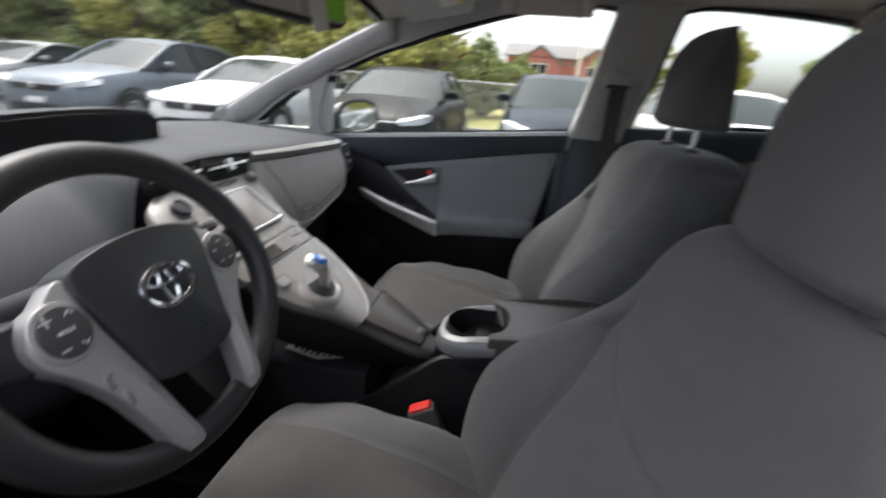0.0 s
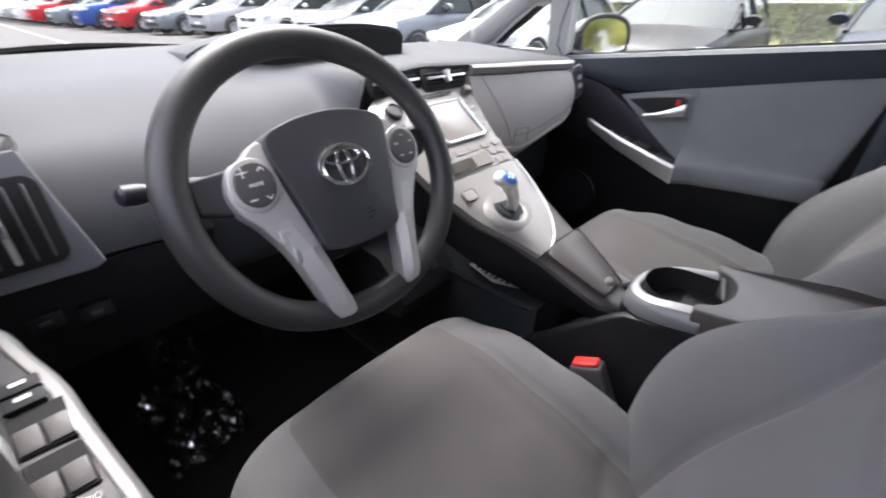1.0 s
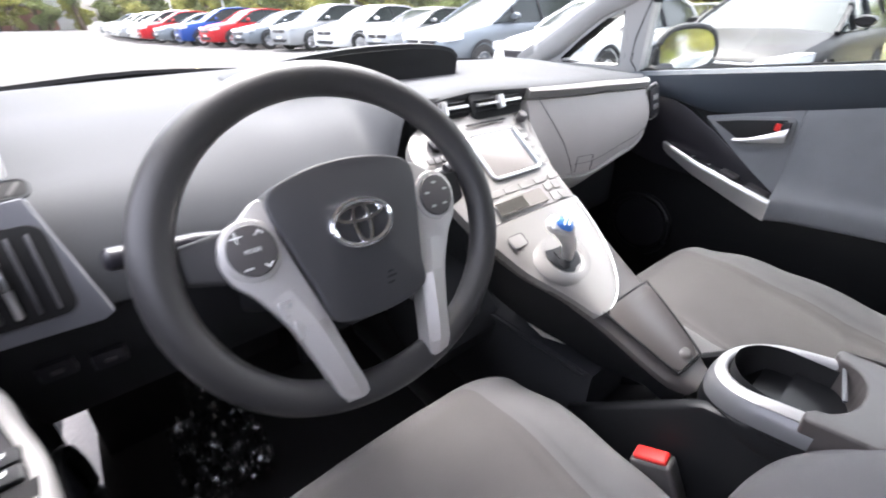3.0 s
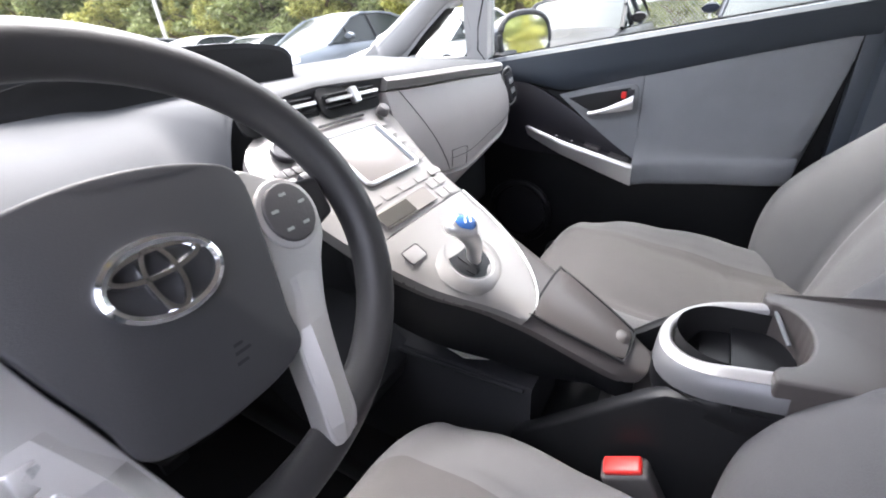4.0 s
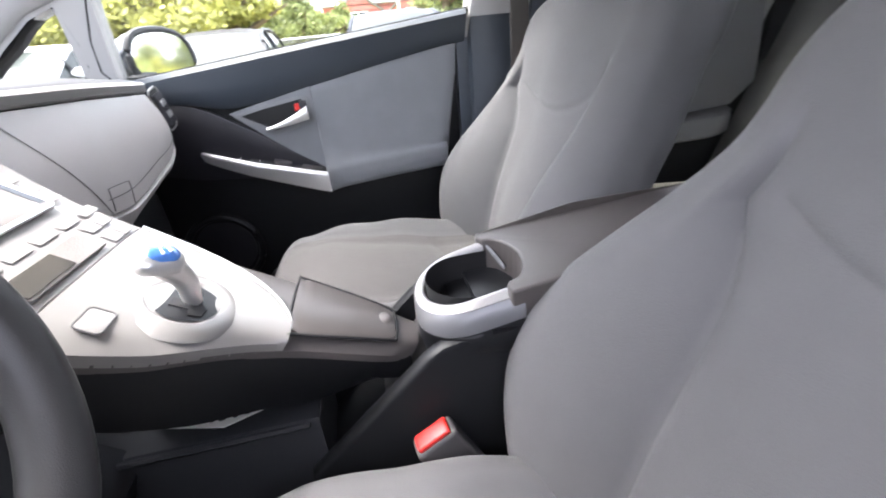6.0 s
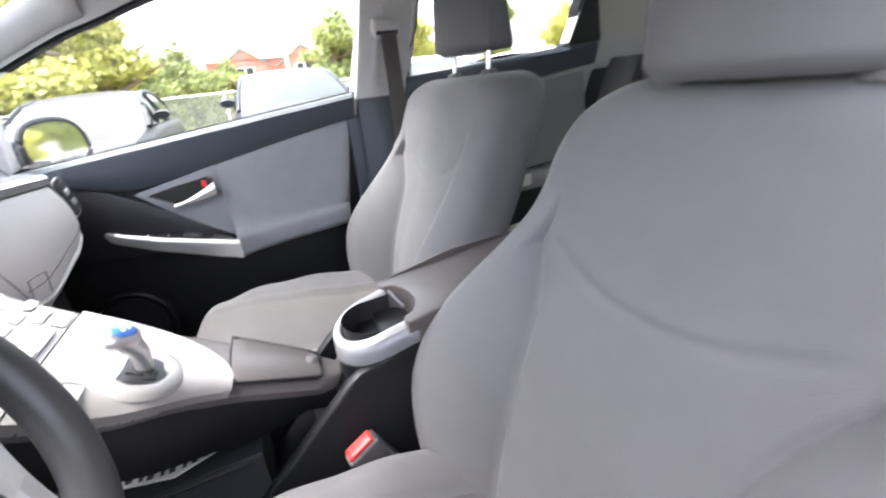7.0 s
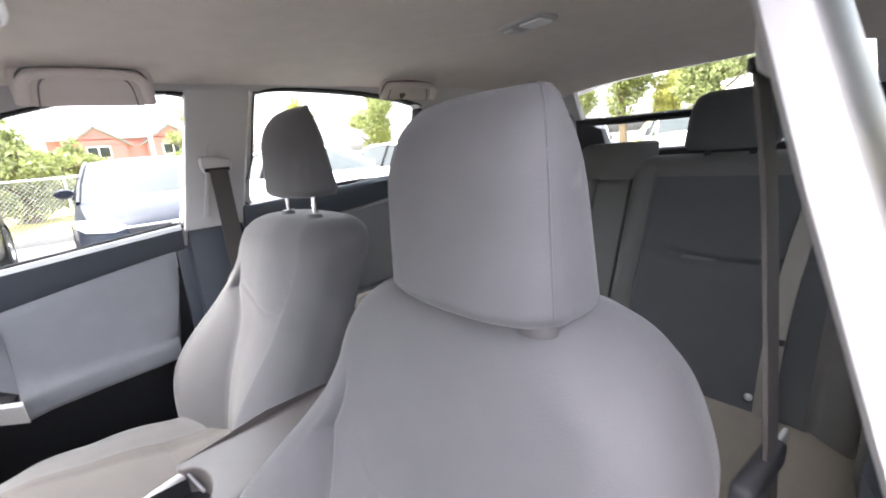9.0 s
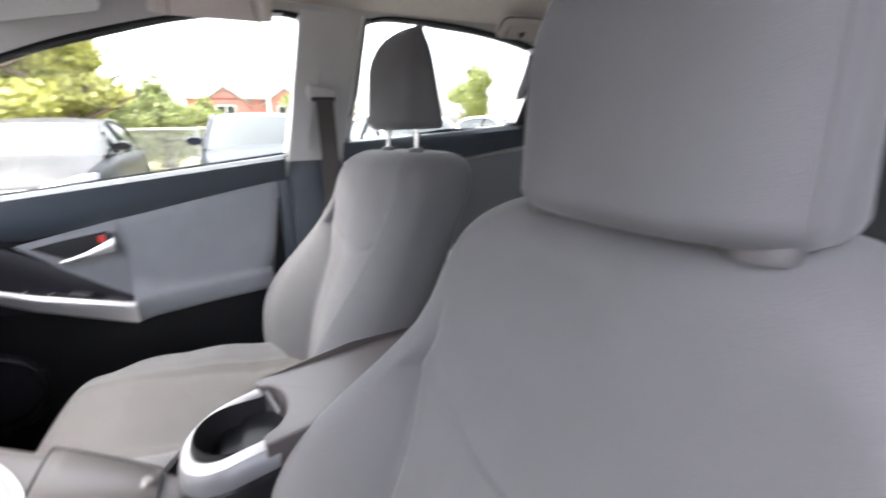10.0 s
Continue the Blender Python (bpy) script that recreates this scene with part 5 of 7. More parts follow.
# switches beside the wheel
for i in range(3):
    part("dash_switch", box((-0.006, -0.006, 0), (0.006, 0.006, 0.003), 0.002, 2, on_deck(-0.150 + 0.014 * i, 0.566, 0.004)), M_GREYBTN, stack)
bs = on_deck(-0.118, 0.590, 0.004)
part("start_button", loft([[bs @ Vector((r * math.cos(a), r * math.sin(a), h)) for a in [k * math.tau / 24 for k in range(24)]] for r, h in ((0.017, 0), (0.017, 0.006), (0.014, 0.007), (0.013, 0.005), (0.001, 0.005))]), M_GLOSSBLACK, stack)
part("stalk_switch", box((-0.02, -0.008, 0.0), (0.02, 0.008, 0.016), 0.005, 2, on_deck(-0.120, 0.548, 0.004)), M_GLOSSBLACK, stack)
# parking button
mp = on_deck(-0.094, 0.423, 0.003)
part("parking_button", plate([mp @ Vector((a, b, 0)) for a, b in round_rect(0.030, 0.020, 0.004)], mp.to_3x3() @ Vector((0, 0, 0.0025)), 0.0008), M_SILVER_WARM, console)
part("button_joint", tube([mp @ Vector((a, b, 0.0025)) for a, b in round_rect(0.0315, 0.0215, 0.005)], 0.0008, 5, closed=True), M_GREYBTN, console)
# shift lever with its collar
lev = thing("shift_lever", tuple(deck_xy(-0.034, 0.380)), "small shift lever with a blue and white cap and silver stem", "shift lever")
mc = on_deck(-0.034, 0.380, 0.004)


def disc_ring(m, prof, n=40, sx=1.0):
    return loft([[m @ Vector((r * sx * math.cos(a), r * math.sin(a), h)) for a in [k * math.tau / n for k in range(n)]] for r, h in prof], cap=False)


part("collar", disc_ring(mc, ((0.056, -0.002), (0.052, 0.0016), (0.044, 0.0034), (0.038, 0.0044), (0.0345, 0.0036), (0.0325, 0.001), (0.032, -0.004)), sx=1.06), M_SILVER_WARM, lev, "silver collar ring")
part("gate_plate", loft([[mc @ Vector((r * math.cos(a), r * math.sin(a), 0.0022)) for a in [k * math.tau / 32 for k in range(32)]] for r in (0.0315, 0.0005)], cap=False), M_DEEP, lev)
part("gate", plate([mc @ Vector((a, b, 0.0024)) for a, b in ((-0.020, -0.020), (-0.006, -0.022), (0.004, -0.012), (0.022, -0.010), (0.022, 0.002), (0.004, 0.002), (0.000, 0.012), (-0.012, 0.012), (-0.012, -0.006), (-0.022, -0.008))], mc.to_3x3() @ Vector((0, 0, 0.0012)), 0), M_VOID, lev)
base_p = mc @ Vector((0.004, -0.006, 0.002))
head_p = Vector((-0.052, 0.374, 0.826))
stem = curve([base_p, base_p.lerp(head_p, 0.5) + Vector((0.006, -0.004, 0.0)), head_p], 10)
part("stem", tube(stem, [0.009, 0.009, 0.0095, 0.010, 0.0105, 0.011, 0.0115, 0.012, 0.013, 0.0135, 0.014], 14), M_SILVER, lev, "silver stem")
rows = []
axis = Vector((-0.55, 0.62, 0.30)).normalized()
upv = Vector((-0.1, -0.45, 0.9)).normalized()
sid = axis.cross(upv).normalized()
upv = sid.cross(axis)
for f in [i / 16 for i in range(17)]:
    k = math.sqrt(max(0.02, 1 - (2 * f - 1) ** 4))
    c = head_p + axis * (0.044 * (f - 0.42)) + upv * 0.003
    rows.append([c + sid * (0.0165 * k * math.copysign(abs(math.cos(a)) ** 0.8, math.cos(a))) + upv * (0.011 * k * math.sin(a)) for a in [j * math.tau / 20 for j in range(20)]])
knob = part("knob", loft(rows), M_SILVER, lev, "pale silver knob")
rows = []
for f in [i / 14 for i in range(15)]:
    k = math.sqrt(max(0.02, 1 - (2 * f - 1) ** 4))
    c = head_p + axis * (0.044 * (0.06 + 0.80 * f - 0.42)) + upv * 0.0045
    rows.append([c + sid * (0.0148 * k * math.cos(a)) + upv * (0.0115 * k * math.sin(a)) for a in [j * math.pi / 12 for j in range(13)]])
part("cap", loft(rows, closed=False), M_BLUE, knob, "blue patterned cap")
ml = Matrix.Translation(head_p + upv * 0.0165 - axis * 0.001) @ Matrix((sid, axis, upv)).transposed().to_4x4()
for a, b, w in ((-0.004, 0.004, 0.008), (0.005, 0.003, 0.006), (0.0, -0.003, 0.010)):
    part("cap_mark", box((a - w / 2, b - 0.0009, -0.001), (a + w / 2, b + 0.0009, 0.0006), 0, m=ml), M_WHITE, knob)

# tray lid on the deck

out = [(-0.044, 0.276), (-0.030, 0.186), (-0.020, 0.174), (0.030, 0.172), (0.044, 0.182), (0.078, 0.276), (0.070, 0.288), (-0.036, 0.288)]
rings = []
for i in range(13):
    y = 0.174 + 0.112 * i / 12
    a, b = np.interp(y, [0.174, 0.186, 0.276, 0.286], [-0.020, -0.029, -0.043, -0.036]), np.interp(y, [0.174, 0.186, 0.276, 0.286], [0.030, 0.043, 0.077, 0.068])
    z = deck_z(y)
    rings.append([Vector((xx, y, z + h)) for xx, h in ((a, -0.004), (a, 0.001), (a + 0.003, 0.0032), ((a + b) / 2, 0.0038), (b - 0.003, 0.0032), (b, 0.001), (b, -0.004))])
lid = part("tray_lid", loft(rings), M_TAUPE, console, "taupe tray lid")
part("lid_joint", tube([Vector((x, y, deck_z(y) + 0.0005)) for x, y in ((p.x, p.y) for p in curve([(x, y, 0) for x, y in out], 48, True))], 0.0018, 6, closed=True), M_VOID, console)
part("lid_thumb", loft([[Vector((0.012 + r * math.cos(a), 0.186 + 0.8 * r * math.sin(a), deck_z(0.186) + h)) for a in [k * math.tau / 20 for k in range(20)]] for r, h in ((0.014, 0.002), (0.011, 0.005), (0.006, 0.0062), (0.001, 0.0064))]), M_TAUPE, lid)

# lower box with cup holder and armrest
boxc = thing("armrest_box", (0.0, -0.05, 0.36), "dark console box with silver cup holder ring and taupe padded armrest", "console")
rings = []
for y, zt, sink in ((0.300, 0.530, 0.045), (0.24, 0.585, 0.05), (0.18, 0.640, 0.05), (0.145, 0.672, 0.045), (0.125, 0.686, 0.03), (0.10, 0.690, 0.003), (-0.26, 0.70, 0.003)):
    rings.append([Vector((xx, y, zz)) for xx, zz in ((-0.080, 0.34), (-0.080, zt - 0.008), (-0.077, zt - 0.002), (-0.072, zt), (-0.063, zt), (-0.058, zt - 0.003), (-0.055, zt - sink), (0.063, zt - sink), (0.066, zt - 0.003), (0.071, zt), (0.080, zt), (0.085, zt - 0.002), (0.088, zt - 0.008), (0.088, 0.34))])
part("lower_box", loft(rings), M_DEEP, boxc)
part("channel_floor", plate([Vector(p) for p in ((-0.050, 0.20, 0.575), (0.058, 0.20, 0.575), (0.058, 0.13, 0.645), (-0.050, 0.13, 0.645))], (0, 0, 0.004), 0.001), M_GREYBTN, boxc)
# cup well: a U-shaped silver rim on a grey-silver body
def cup_outline(o, n=22):
    pts = [Vector((0.068 + o, 0.030, 0))]
    for k in range(n + 1):
        a = math.pi * k / n
        pts.append(Vector((0.004 + (0.062 + o) * math.cos(a), 0.078 + (0.060 + o) * math.sin(a), 0)))
    pts.append(Vector((-0.060 - o, 0.030, 0)))
    return pts


o_in = cup_outline(-0.008)
rows, flank_rows, body_rows = [], [], []
for p, q in zip(cup_outline(0.0), cup_outline(0.01)):
    n_ = (q - p) / 0.01
    zt = 0.735 - 0.26 * max(0, p.y - 0.04)
    f = sstep(0.010, -0.045, p.x)  # the driver's side flows down as one broad flank
    sec = [(-0.008, -0.070), (-0.008, -0.004), (-0.0065, -0.001), (-0.003, 0.0008), (0.001, 0.0004), (0.004, -0.001 - 0.001 * f), (0.0055 + 0.0035 * f, -0.004), (0.003, -0.007)]
    flank = []
    for (o1, h1), (o2, h2) in zip(((0.002, -0.005), (0.0055, -0.0045), (0.0064, -0.008), (0.006, -0.014), (0.002, -0.016)), ((0.004, -0.006), (0.0095, -0.0045), (0.0165, -0.012), (0.0205, -0.028), (0.017, -0.031))):
        flank.append((o1 + (o2 - o1) * f, h1 + (h2 - h1) * f))
    rows.append([Vector((p.x + n_.x * o, p.y + n_.y * o, zt + h)) for o, h in sec])
    flank_rows.append([Vector((p.x + n_.x * o, p.y + n_.y * o, zt + h)) for o, h in flank])
    body_rows.append([Vector((p.x + n_.x * o, p.y + n_.y * o, z)) for o, z in ((-0.006, zt - 0.012 - 0.012 * f), (0.001 + 0.0175 * f, zt - 0.014 - 0.015 * f), (0.003 + 0.019 * f, 0.690), (0.002 + 0.021 * f, 0.672), (-0.002 + 0.020 * f, 0.655), (-0.008, 0.655))])
part("cup_rim", loft(rows), M_CUPRIM, boxc, "silver cup holder rim")
# flank drawn darker than the rim as painted shade
part("cup_flank", loft(flank_rows), M_FLANK_SHADED, boxc, "silver flank of the cup holder, greyed to paint its shade")
part("cup_body", loft(body_rows), M_DEEP, boxc, "black cup holder side")
part("cup_floor", plate([Vector((p.x * 0.99, p.y, 0.650)) for p in o_in] + [Vector((-0.05, -0.03, 0.650)), Vector((0.058, -0.03, 0.650))], (0, 0, 0.006), 0), M_VOID, boxc)
part("cup_liner", loft([[Vector((p.x * 0.985, p.y - 0.002, z)) for p in o_in] + [Vector((-0.050, -0.03, z)), Vector((0.058, -0.03, z))] for z in (0.655, 0.724)], cap=False), M_VOID, boxc)
part("cup_clip", tube([(0.062, 0.034, 0.731), (0.024, 0.020, 0.712)], 0.0026, 8), M_ARM_VINYL, boxc)
part("cup_divider", tube([(0.004 + 0.036 * math.cos(a), 0.066 + 0.036 * math.sin(a), 0.668) for a in [math.tau * k / 28 for k in range(28)]], 0.0035, 6, closed=True), M_GREYBTN, boxc)
po = [Vector((-0.076, 0.044, 0)), Vector((-0.062, 0.046, 0))]
po += [Vector((0.004 + 0.056 * math.cos(a), 0.040 - 0.030 * math.sin(a), 0)) for a in [math.pi - math.pi * k / 12 for k in range(13)]]
po += [Vector((0.070, 0.046, 0)), Vector((0.084, 0.044, 0)), Vector((0.088, -0.10, 0)), Vector((0.088, -0.30, 0)), Vector((-0.080, -0.30, 0)), Vector((-0.080, -0.10, 0))]
b = plate([Vector((p.x, p.y, 0.690)) for p in po], (0, 0, 0.050), 0.012, 5)
for v in b.verts:
    if v.co.z > 0.72:
        v.co.z += 0.026 * sstep(0.05, -0.14, v.co.y)
part("armrest_pad", b, M_TAUPE, boxc, "taupe padded armrest")
part("side_skirt", loft([[Vector((xx, y, z)) for xx, z in ((-0.072, 0.62), (-0.079, 0.63), (-0.080, 0.697), (0.088, 0.697), (0.087, 0.63), (0.080, 0.62))] for y in (0.07, 0.04, -0.05, -0.29)]), M_DEEP, boxc)

# ---- steering wheel ----
C = Vector((-0.371, 0.413, 0.911))
TILT_W = 25.0
mw = Matrix.Translation(C) @ pose(0, 0, 0, 90 - TILT_W, 0, 0)  # local x right, y up in the wheel, z to the driver
wheel = thing("steering_wheel", tuple(C), "dark grey three-spoke steering wheel with silver spokes and chrome oval badge", "steering wheel")
rim = []
for k in range(72):
    a = k * math.tau / 72
    x, y = 0.174 * math.cos(a), 0.162 * math.sin(a) - 0.006
    if y < -0.130:
        y = -0.130 - (abs(y) - 0.130) * 0.9
    rim.append(mw @ Vector((x, y, 0.004 * math.cos(2 * a))))
part("rim", tube(rim, 0.0172, 18, closed=True, up=mw.to_3x3() @ Vector((0, 0, 1))), M_LEATHER, wheel)


def slab(outline, z0, z1, material, name, parent, label="", bevel=0.004, dome=0.0):
    """A plate in the wheel's plane."""
    b = plate([Vector((p[0], p[1], z0)) for p in outline], (0, 0, z1 - z0), bevel, 3)
    if dome:
        for v in b.verts:
            if v.co.z > (z0 + z1) / 2:
                v.co.z += dome * (1 - (v.co.x / 0.09) ** 2)
    bmesh.ops.transform(b, matrix=mw, verts=b.verts[:])
    return part(name, b, material, parent, label)


hub_out = [(p.x, p.y) for p in curve([(-0.078, 0.048, 0), (-0.05, 0.064, 0), (0, 0.070, 0), (0.05, 0.064, 0), (0.078, 0.048, 0), (0.070, 0.0, 0), (0.058, -0.048, 0), (0.050, -0.078, 0), (0.0, -0.086, 0), (-0.050, -0.078, 0), (-0.058, -0.048, 0), (-0.070, 0.0, 0)], 60, True)]
hubp = slab(hub_out, -0.02, 0.022, M_HUB, "airbag_cover", wheel, "dark airbag cover", 0.007, 0.006)
slab([(-0.155, 0.030), (-0.08, 0.036), (0.08, 0.036), (0.155, 0.030), (0.155, -0.004), (0.07, -0.03), (-0.07, -0.03), (-0.155, -0.004)], -0.022, 0.002, M_LEATHER, "cross_spoke", wheel, bevel=0.006)
slab([(-0.055, 0.04), (0.055, 0.04), (0.06, -0.06), (0.04, -0.10), (-0.04, -0.10), (-0.06, -0.06)], -0.05, -0.025, M_VOID, "hub_back", wheel)
for sg in (-1, 1):
    sp = curve([(sg * 0.078, 0.050, 0), (sg * 0.100, 0.040, 0), (sg * 0.126, 0.016, 0), (sg * 0.124, -0.012, 0), (sg * 0.108, -0.034, 0), (sg * 0.090, -0.070, 0), (sg * 0.076, -0.118, 0), (sg * 0.066, -0.154, 0), (sg * 0.040, -0.158, 0), (sg * 0.046, -0.118, 0), (sg * 0.054, -0.076, 0), (sg * 0.062, -0.040, 0), (sg * 0.071, 0.0, 0)], 52, True)
    sl = slab([(p.x, p.y) for p in sp], -0.008, 0.016, M_SPOKE, "spoke", wheel, "silver satin spoke", 0.005)
    ridge = []
    for yy, xo, xi_, zo, zr, zi in ((-0.034, 0.104, 0.066, 0.0152, 0.0165, 0.0152), (-0.070, 0.089, 0.056, 0.0150, 0.0205, 0.0152), (-0.118, 0.075, 0.047, 0.0150, 0.0240, 0.0155), (-0.145, 0.068, 0.042, 0.0150, 0.0215, 0.0152), (-0.158, 0.064, 0.041, 0.0140, 0.0165, 0.0140), (-0.165, 0.058, 0.044, 0.0090, 0.0100, 0.0090)):
        ridge.append([mw @ Vector((sg * xx, yy, zz)) for xx, zz in ((xo, zo - 0.004), (xo, zo), (xi_ + 0.38 * (xo - xi_), zr), (xi_, zi), (xi_, zi - 0.004))])
    part("spoke_ridge", loft(ridge), M_SPOKE, sl, angle=8)
    circ = [(sg * 0.1005 + 0.021 * math.cos(a), 0.010 + 0.023 * math.sin(a)) for a in [k * math.tau / 32 for k in range(32)]]
    slab([(sg * 0.1005 + 0.026 * math.cos(a), 0.010 + 0.028 * math.sin(a)) for a in [k * math.tau / 32 for k in range(32)]], -0.006, 0.019, M_SPOKE, "pad_ring", wheel, bevel=0.003)
    pad = slab(circ, 0.0, 0.0225, M_GREYBTN, "button_pad", sl, "dark round button pad", 0.003)
    if sg < 0:
        part("lettering", text_mesh("MODE", 0.0052, mw @ pose(sg * 0.1005, 0.010, 0.0231)), M_WHITE, sl, "white printed word MODE")
        for lo, hi in (((-0.0045, 0.0), (0.0045, 0.0)), ((0.0, -0.0045), (0.0, 0.0045))):
            slab([(sg * 0.1005 - 0.010 + a, 0.024 + b) for a, b in ((lo[0] - 0.0007, lo[1] - 0.0007), (hi[0] + 0.0007, lo[1] - 0.0007), (hi[0] + 0.0007, hi[1] + 0.0007), (lo[0] - 0.0007, hi[1] + 0.0007))], 0.0222, 0.0229, M_WHITE, "mark", sl, bevel=0)
        slab([(sg * 0.1005 - 0.012, -0.0052), (sg * 0.1005 - 0.004, -0.0052), (sg * 0.1005 - 0.004, -0.0036), (sg * 0.1005 - 0.012, -0.0036)], 0.0222, 0.0229, M_WHITE, "mark", sl, bevel=0)
        for yy, d in ((0.023, 1), (-0.004, -1)):
            slab([(sg * 0.1005 + 0.005, yy), (sg * 0.1005 + 0.009, yy + d * 0.004), (sg * 0.1005 + 0.013, yy), (sg * 0.1005 + 0.012, yy - d * 0.001), (sg * 0.1005 + 0.009, yy + d * 0.002), (sg * 0.1005 + 0.006, yy - d * 0.001)], 0.0222, 0.0229, M_WHITE, "mark", sl, bevel=0)
        for a, b in ((-0.048, 0.018), (-0.070, 0.022)):
            xx = sg * (0.0855 + (a + 0.048) * 0.35)
            slab([(xx - 0.010, a - b / 2), (xx + 0.010, a - b / 2), (xx + 0.010, a + b / 2 - 0.002), (xx - 0.010, a + b / 2 - 0.002)], 0.012, 0.0172, M_SILVER, "phone_button", sl, bevel=0.002)
            slab([(xx - 0.0022, a - 0.003), (xx + 0.0022, a - 0.003), (xx + 0.0022, a + 0.003), (xx - 0.0022, a + 0.003)], 0.0170, 0.0176, M_STEEL, "mark", sl, bevel=0)
    else:
        for k in range(5):
            a = radians(90 + 72 * k)
            slab([(sg * 0.1005 + 0.013 * math.cos(a) + p, 0.010 + 0.014 * math.sin(a) + q) for p, q in ((-0.003, -0.0012), (0.003, -0.0012), (0.003, 0.0012), (-0.003, 0.0012))], 0.0222, 0.0229, M_STEEL, "mark", sl, bevel=0)
# badge: plain chrome ovals
bz = 0.0315
bd = part("badge", tube([mw @ Vector((0.031 * math.cos(a), 0.006 + 0.0215 * math.sin(a), bz)) for a in [k * math.tau / 48 for k in range(48)]], 0.0034, 8, closed=True, up=mw.to_3x3() @ Vector((0, 0, 1))), M_CHROME, wheel, "plain chrome oval badge")
part("badge_oval", tube([mw @ Vector((0.0085 * math.cos(a), 0.006 + 0.019 * math.sin(a), bz)) for a in [k * math.tau / 32 for k in range(32)]], 0.0026, 6, closed=True, up=mw.to_3x3() @ Vector((0, 0, 1))), M_CHROME, bd)
part("badge_bar", tube([mw @ Vector((0.024 * math.cos(a), 0.0155 + 0.0075 * math.sin(a), bz)) for a in [k * math.tau / 32 for k in range(32)]], 0.0026, 6, closed=True, up=mw.to_3x3() @ Vector((0, 0, 1))), M_CHROME, bd)
for k, (a, w) in enumerate(((-0.050, 0.014), (-0.055, 0.020), (-0.061, 0.010))):
    slab([(0.012 - w / 2, a - 0.0011), (0.012 + w / 2, a - 0.0011), (0.012 + w / 2, a + 0.0011), (0.012 - w / 2, a + 0.0011)], 0.0255, 0.0268, M_BLACK, "embossed_bar", hubp, bevel=0)
# column, stalks
col = thing("steering_column", (-0.372, 0.55, 0.80), "black steering column shroud with control stalks", "steering column")
part("shroud", loft([[mw @ Vector((a * 1.0, b + dy, -z)) for a, b in round_rect(w, h, 0.02)] for w, h, z, dy in ((0.10, 0.09, 0.03, 0.0), (0.12, 0.115, 0.06, -0.005), (0.15, 0.13, 0.14, -0.012), (0.17, 0.14, 0.30, -0.02))]), M_BLACK, col)
part("lamp_stalk", tube([(-0.44, 0.50, 0.895), (-0.50, 0.488, 0.912), (-0.555, 0.478, 0.920)], [0.008, 0.009, 0.0095], 12), M_GLOSSBLACK, col)
part("stalk_end", tube([(-0.553, 0.478, 0.920), (-0.570, 0.475, 0.923), (-0.573, 0.4745, 0.9235)], [0.0105, 0.0105, 0.007], 14), M_GLOSSBLACK, col)
part("wiper_stalk", tube([(-0.30, 0.50, 0.895), (-0.24, 0.488, 0.905), (-0.195, 0.480, 0.915)], [0.008, 0.009, 0.0095], 12), M_GLOSSBLACK, col)
kb = thing("knee_cover", (-0.16, 0.56, 0.50), "dark grey lower column cover with a small catch", "dash trim")
part("cover", loft([[Vector((x, y, z)) for y, z in ((0.50, 0.60 + 0.0 * x), (0.49, 0.575), (0.505, 0.535), (0.60, 0.52), (0.66, 0.56), (0.66, 0.66), (0.56, 0.655))] for x in (-0.195, -0.18, -0.06, -0.04)]), M_BLACK, kb)
part("catch", tube([(-0.10, 0.515, 0.618), (-0.10, 0.50, 0.628)], 0.010, 12), M_GREYBTN, kb)


# ---- roof fittings ----
def grab_handle(y0, y1, wide, label, hook=False):
    g = thing("grab_handle", (0.57, (y0 + y1) / 2, 1.38), label, "grab handle", "roof handles")
    ym = (y0 + y1) / 2
    hw = abs(y0 - y1) / 2
    ml_ = Matrix.Translation((0.528, ym, 1.380)) @ pose(0, 0, 0, 0, 62, 0) @ pose(0, 0, 0, 0, 0, 90)
    b = plate([ml_ @ Vector((a, c, 0)) for a, c in round_rect(hw * 2, wide, wide * 0.34, 8)], ml_.to_3x3() @ Vector((0, 0, -0.006)), 0.003, 3)
    part("backplate", b, M_HANDLE, g)
    bow = [(-hw * 0.90, -wide * 0.40, 0.010), (-hw * 0.86, -wide * 0.05, 0.016), (-hw * 0.78, wide * 0.22, 0.020), (-hw * 0.60, wide * 0.32, 0.022), (0, wide * 0.35, 0.023), (hw * 0.60, wide * 0.32, 0.022), (hw * 0.78, wide * 0.22, 0.020), (hw * 0.86, -wide * 0.05, 0.016), (hw * 0.90, -wide * 0.40, 0.010)]
    part("handle", tube(curve([ml_ @ Vector((a, c, -h)) for a, c, h in bow], 40), 0.0115, 12, flat=0.8), M_HANDLE, g)
    # dark tube painted in for the shadow along the handle
    part("painted_shadow", tube(curve([ml_ @ Vector((a * 1.06, c + wide * 0.10, -0.004)) for a, c, h in bow], 40), 0.0035, 6), M_GREYBTN, g)
    part("recess_joint", tube(curve([ml_ @ Vector((a * 0.78, c - wide * 0.13, -0.006)) for a, c, h in bow], 40), 0.0016, 5), M_GREYBTN, g)
    if hook:
        part("coat_hook", tube([ml_ @ Vector(p) for p in ((hw * 0.3, -wide * 0.2, -0.012), (hw * 0.36, -wide * 0.28, -0.026), (hw * 0.30, -wide * 0.05, -0.03))], 0.005, 8), M_GREYBTN, g)
    return g


grab_handle(-0.105, 0.130, 0.085, "pale grey folding grab handle over the passenger door")
grab_handle(-0.915, -0.695, 0.062, "pale grey rear grab handle with a coat hook", True)
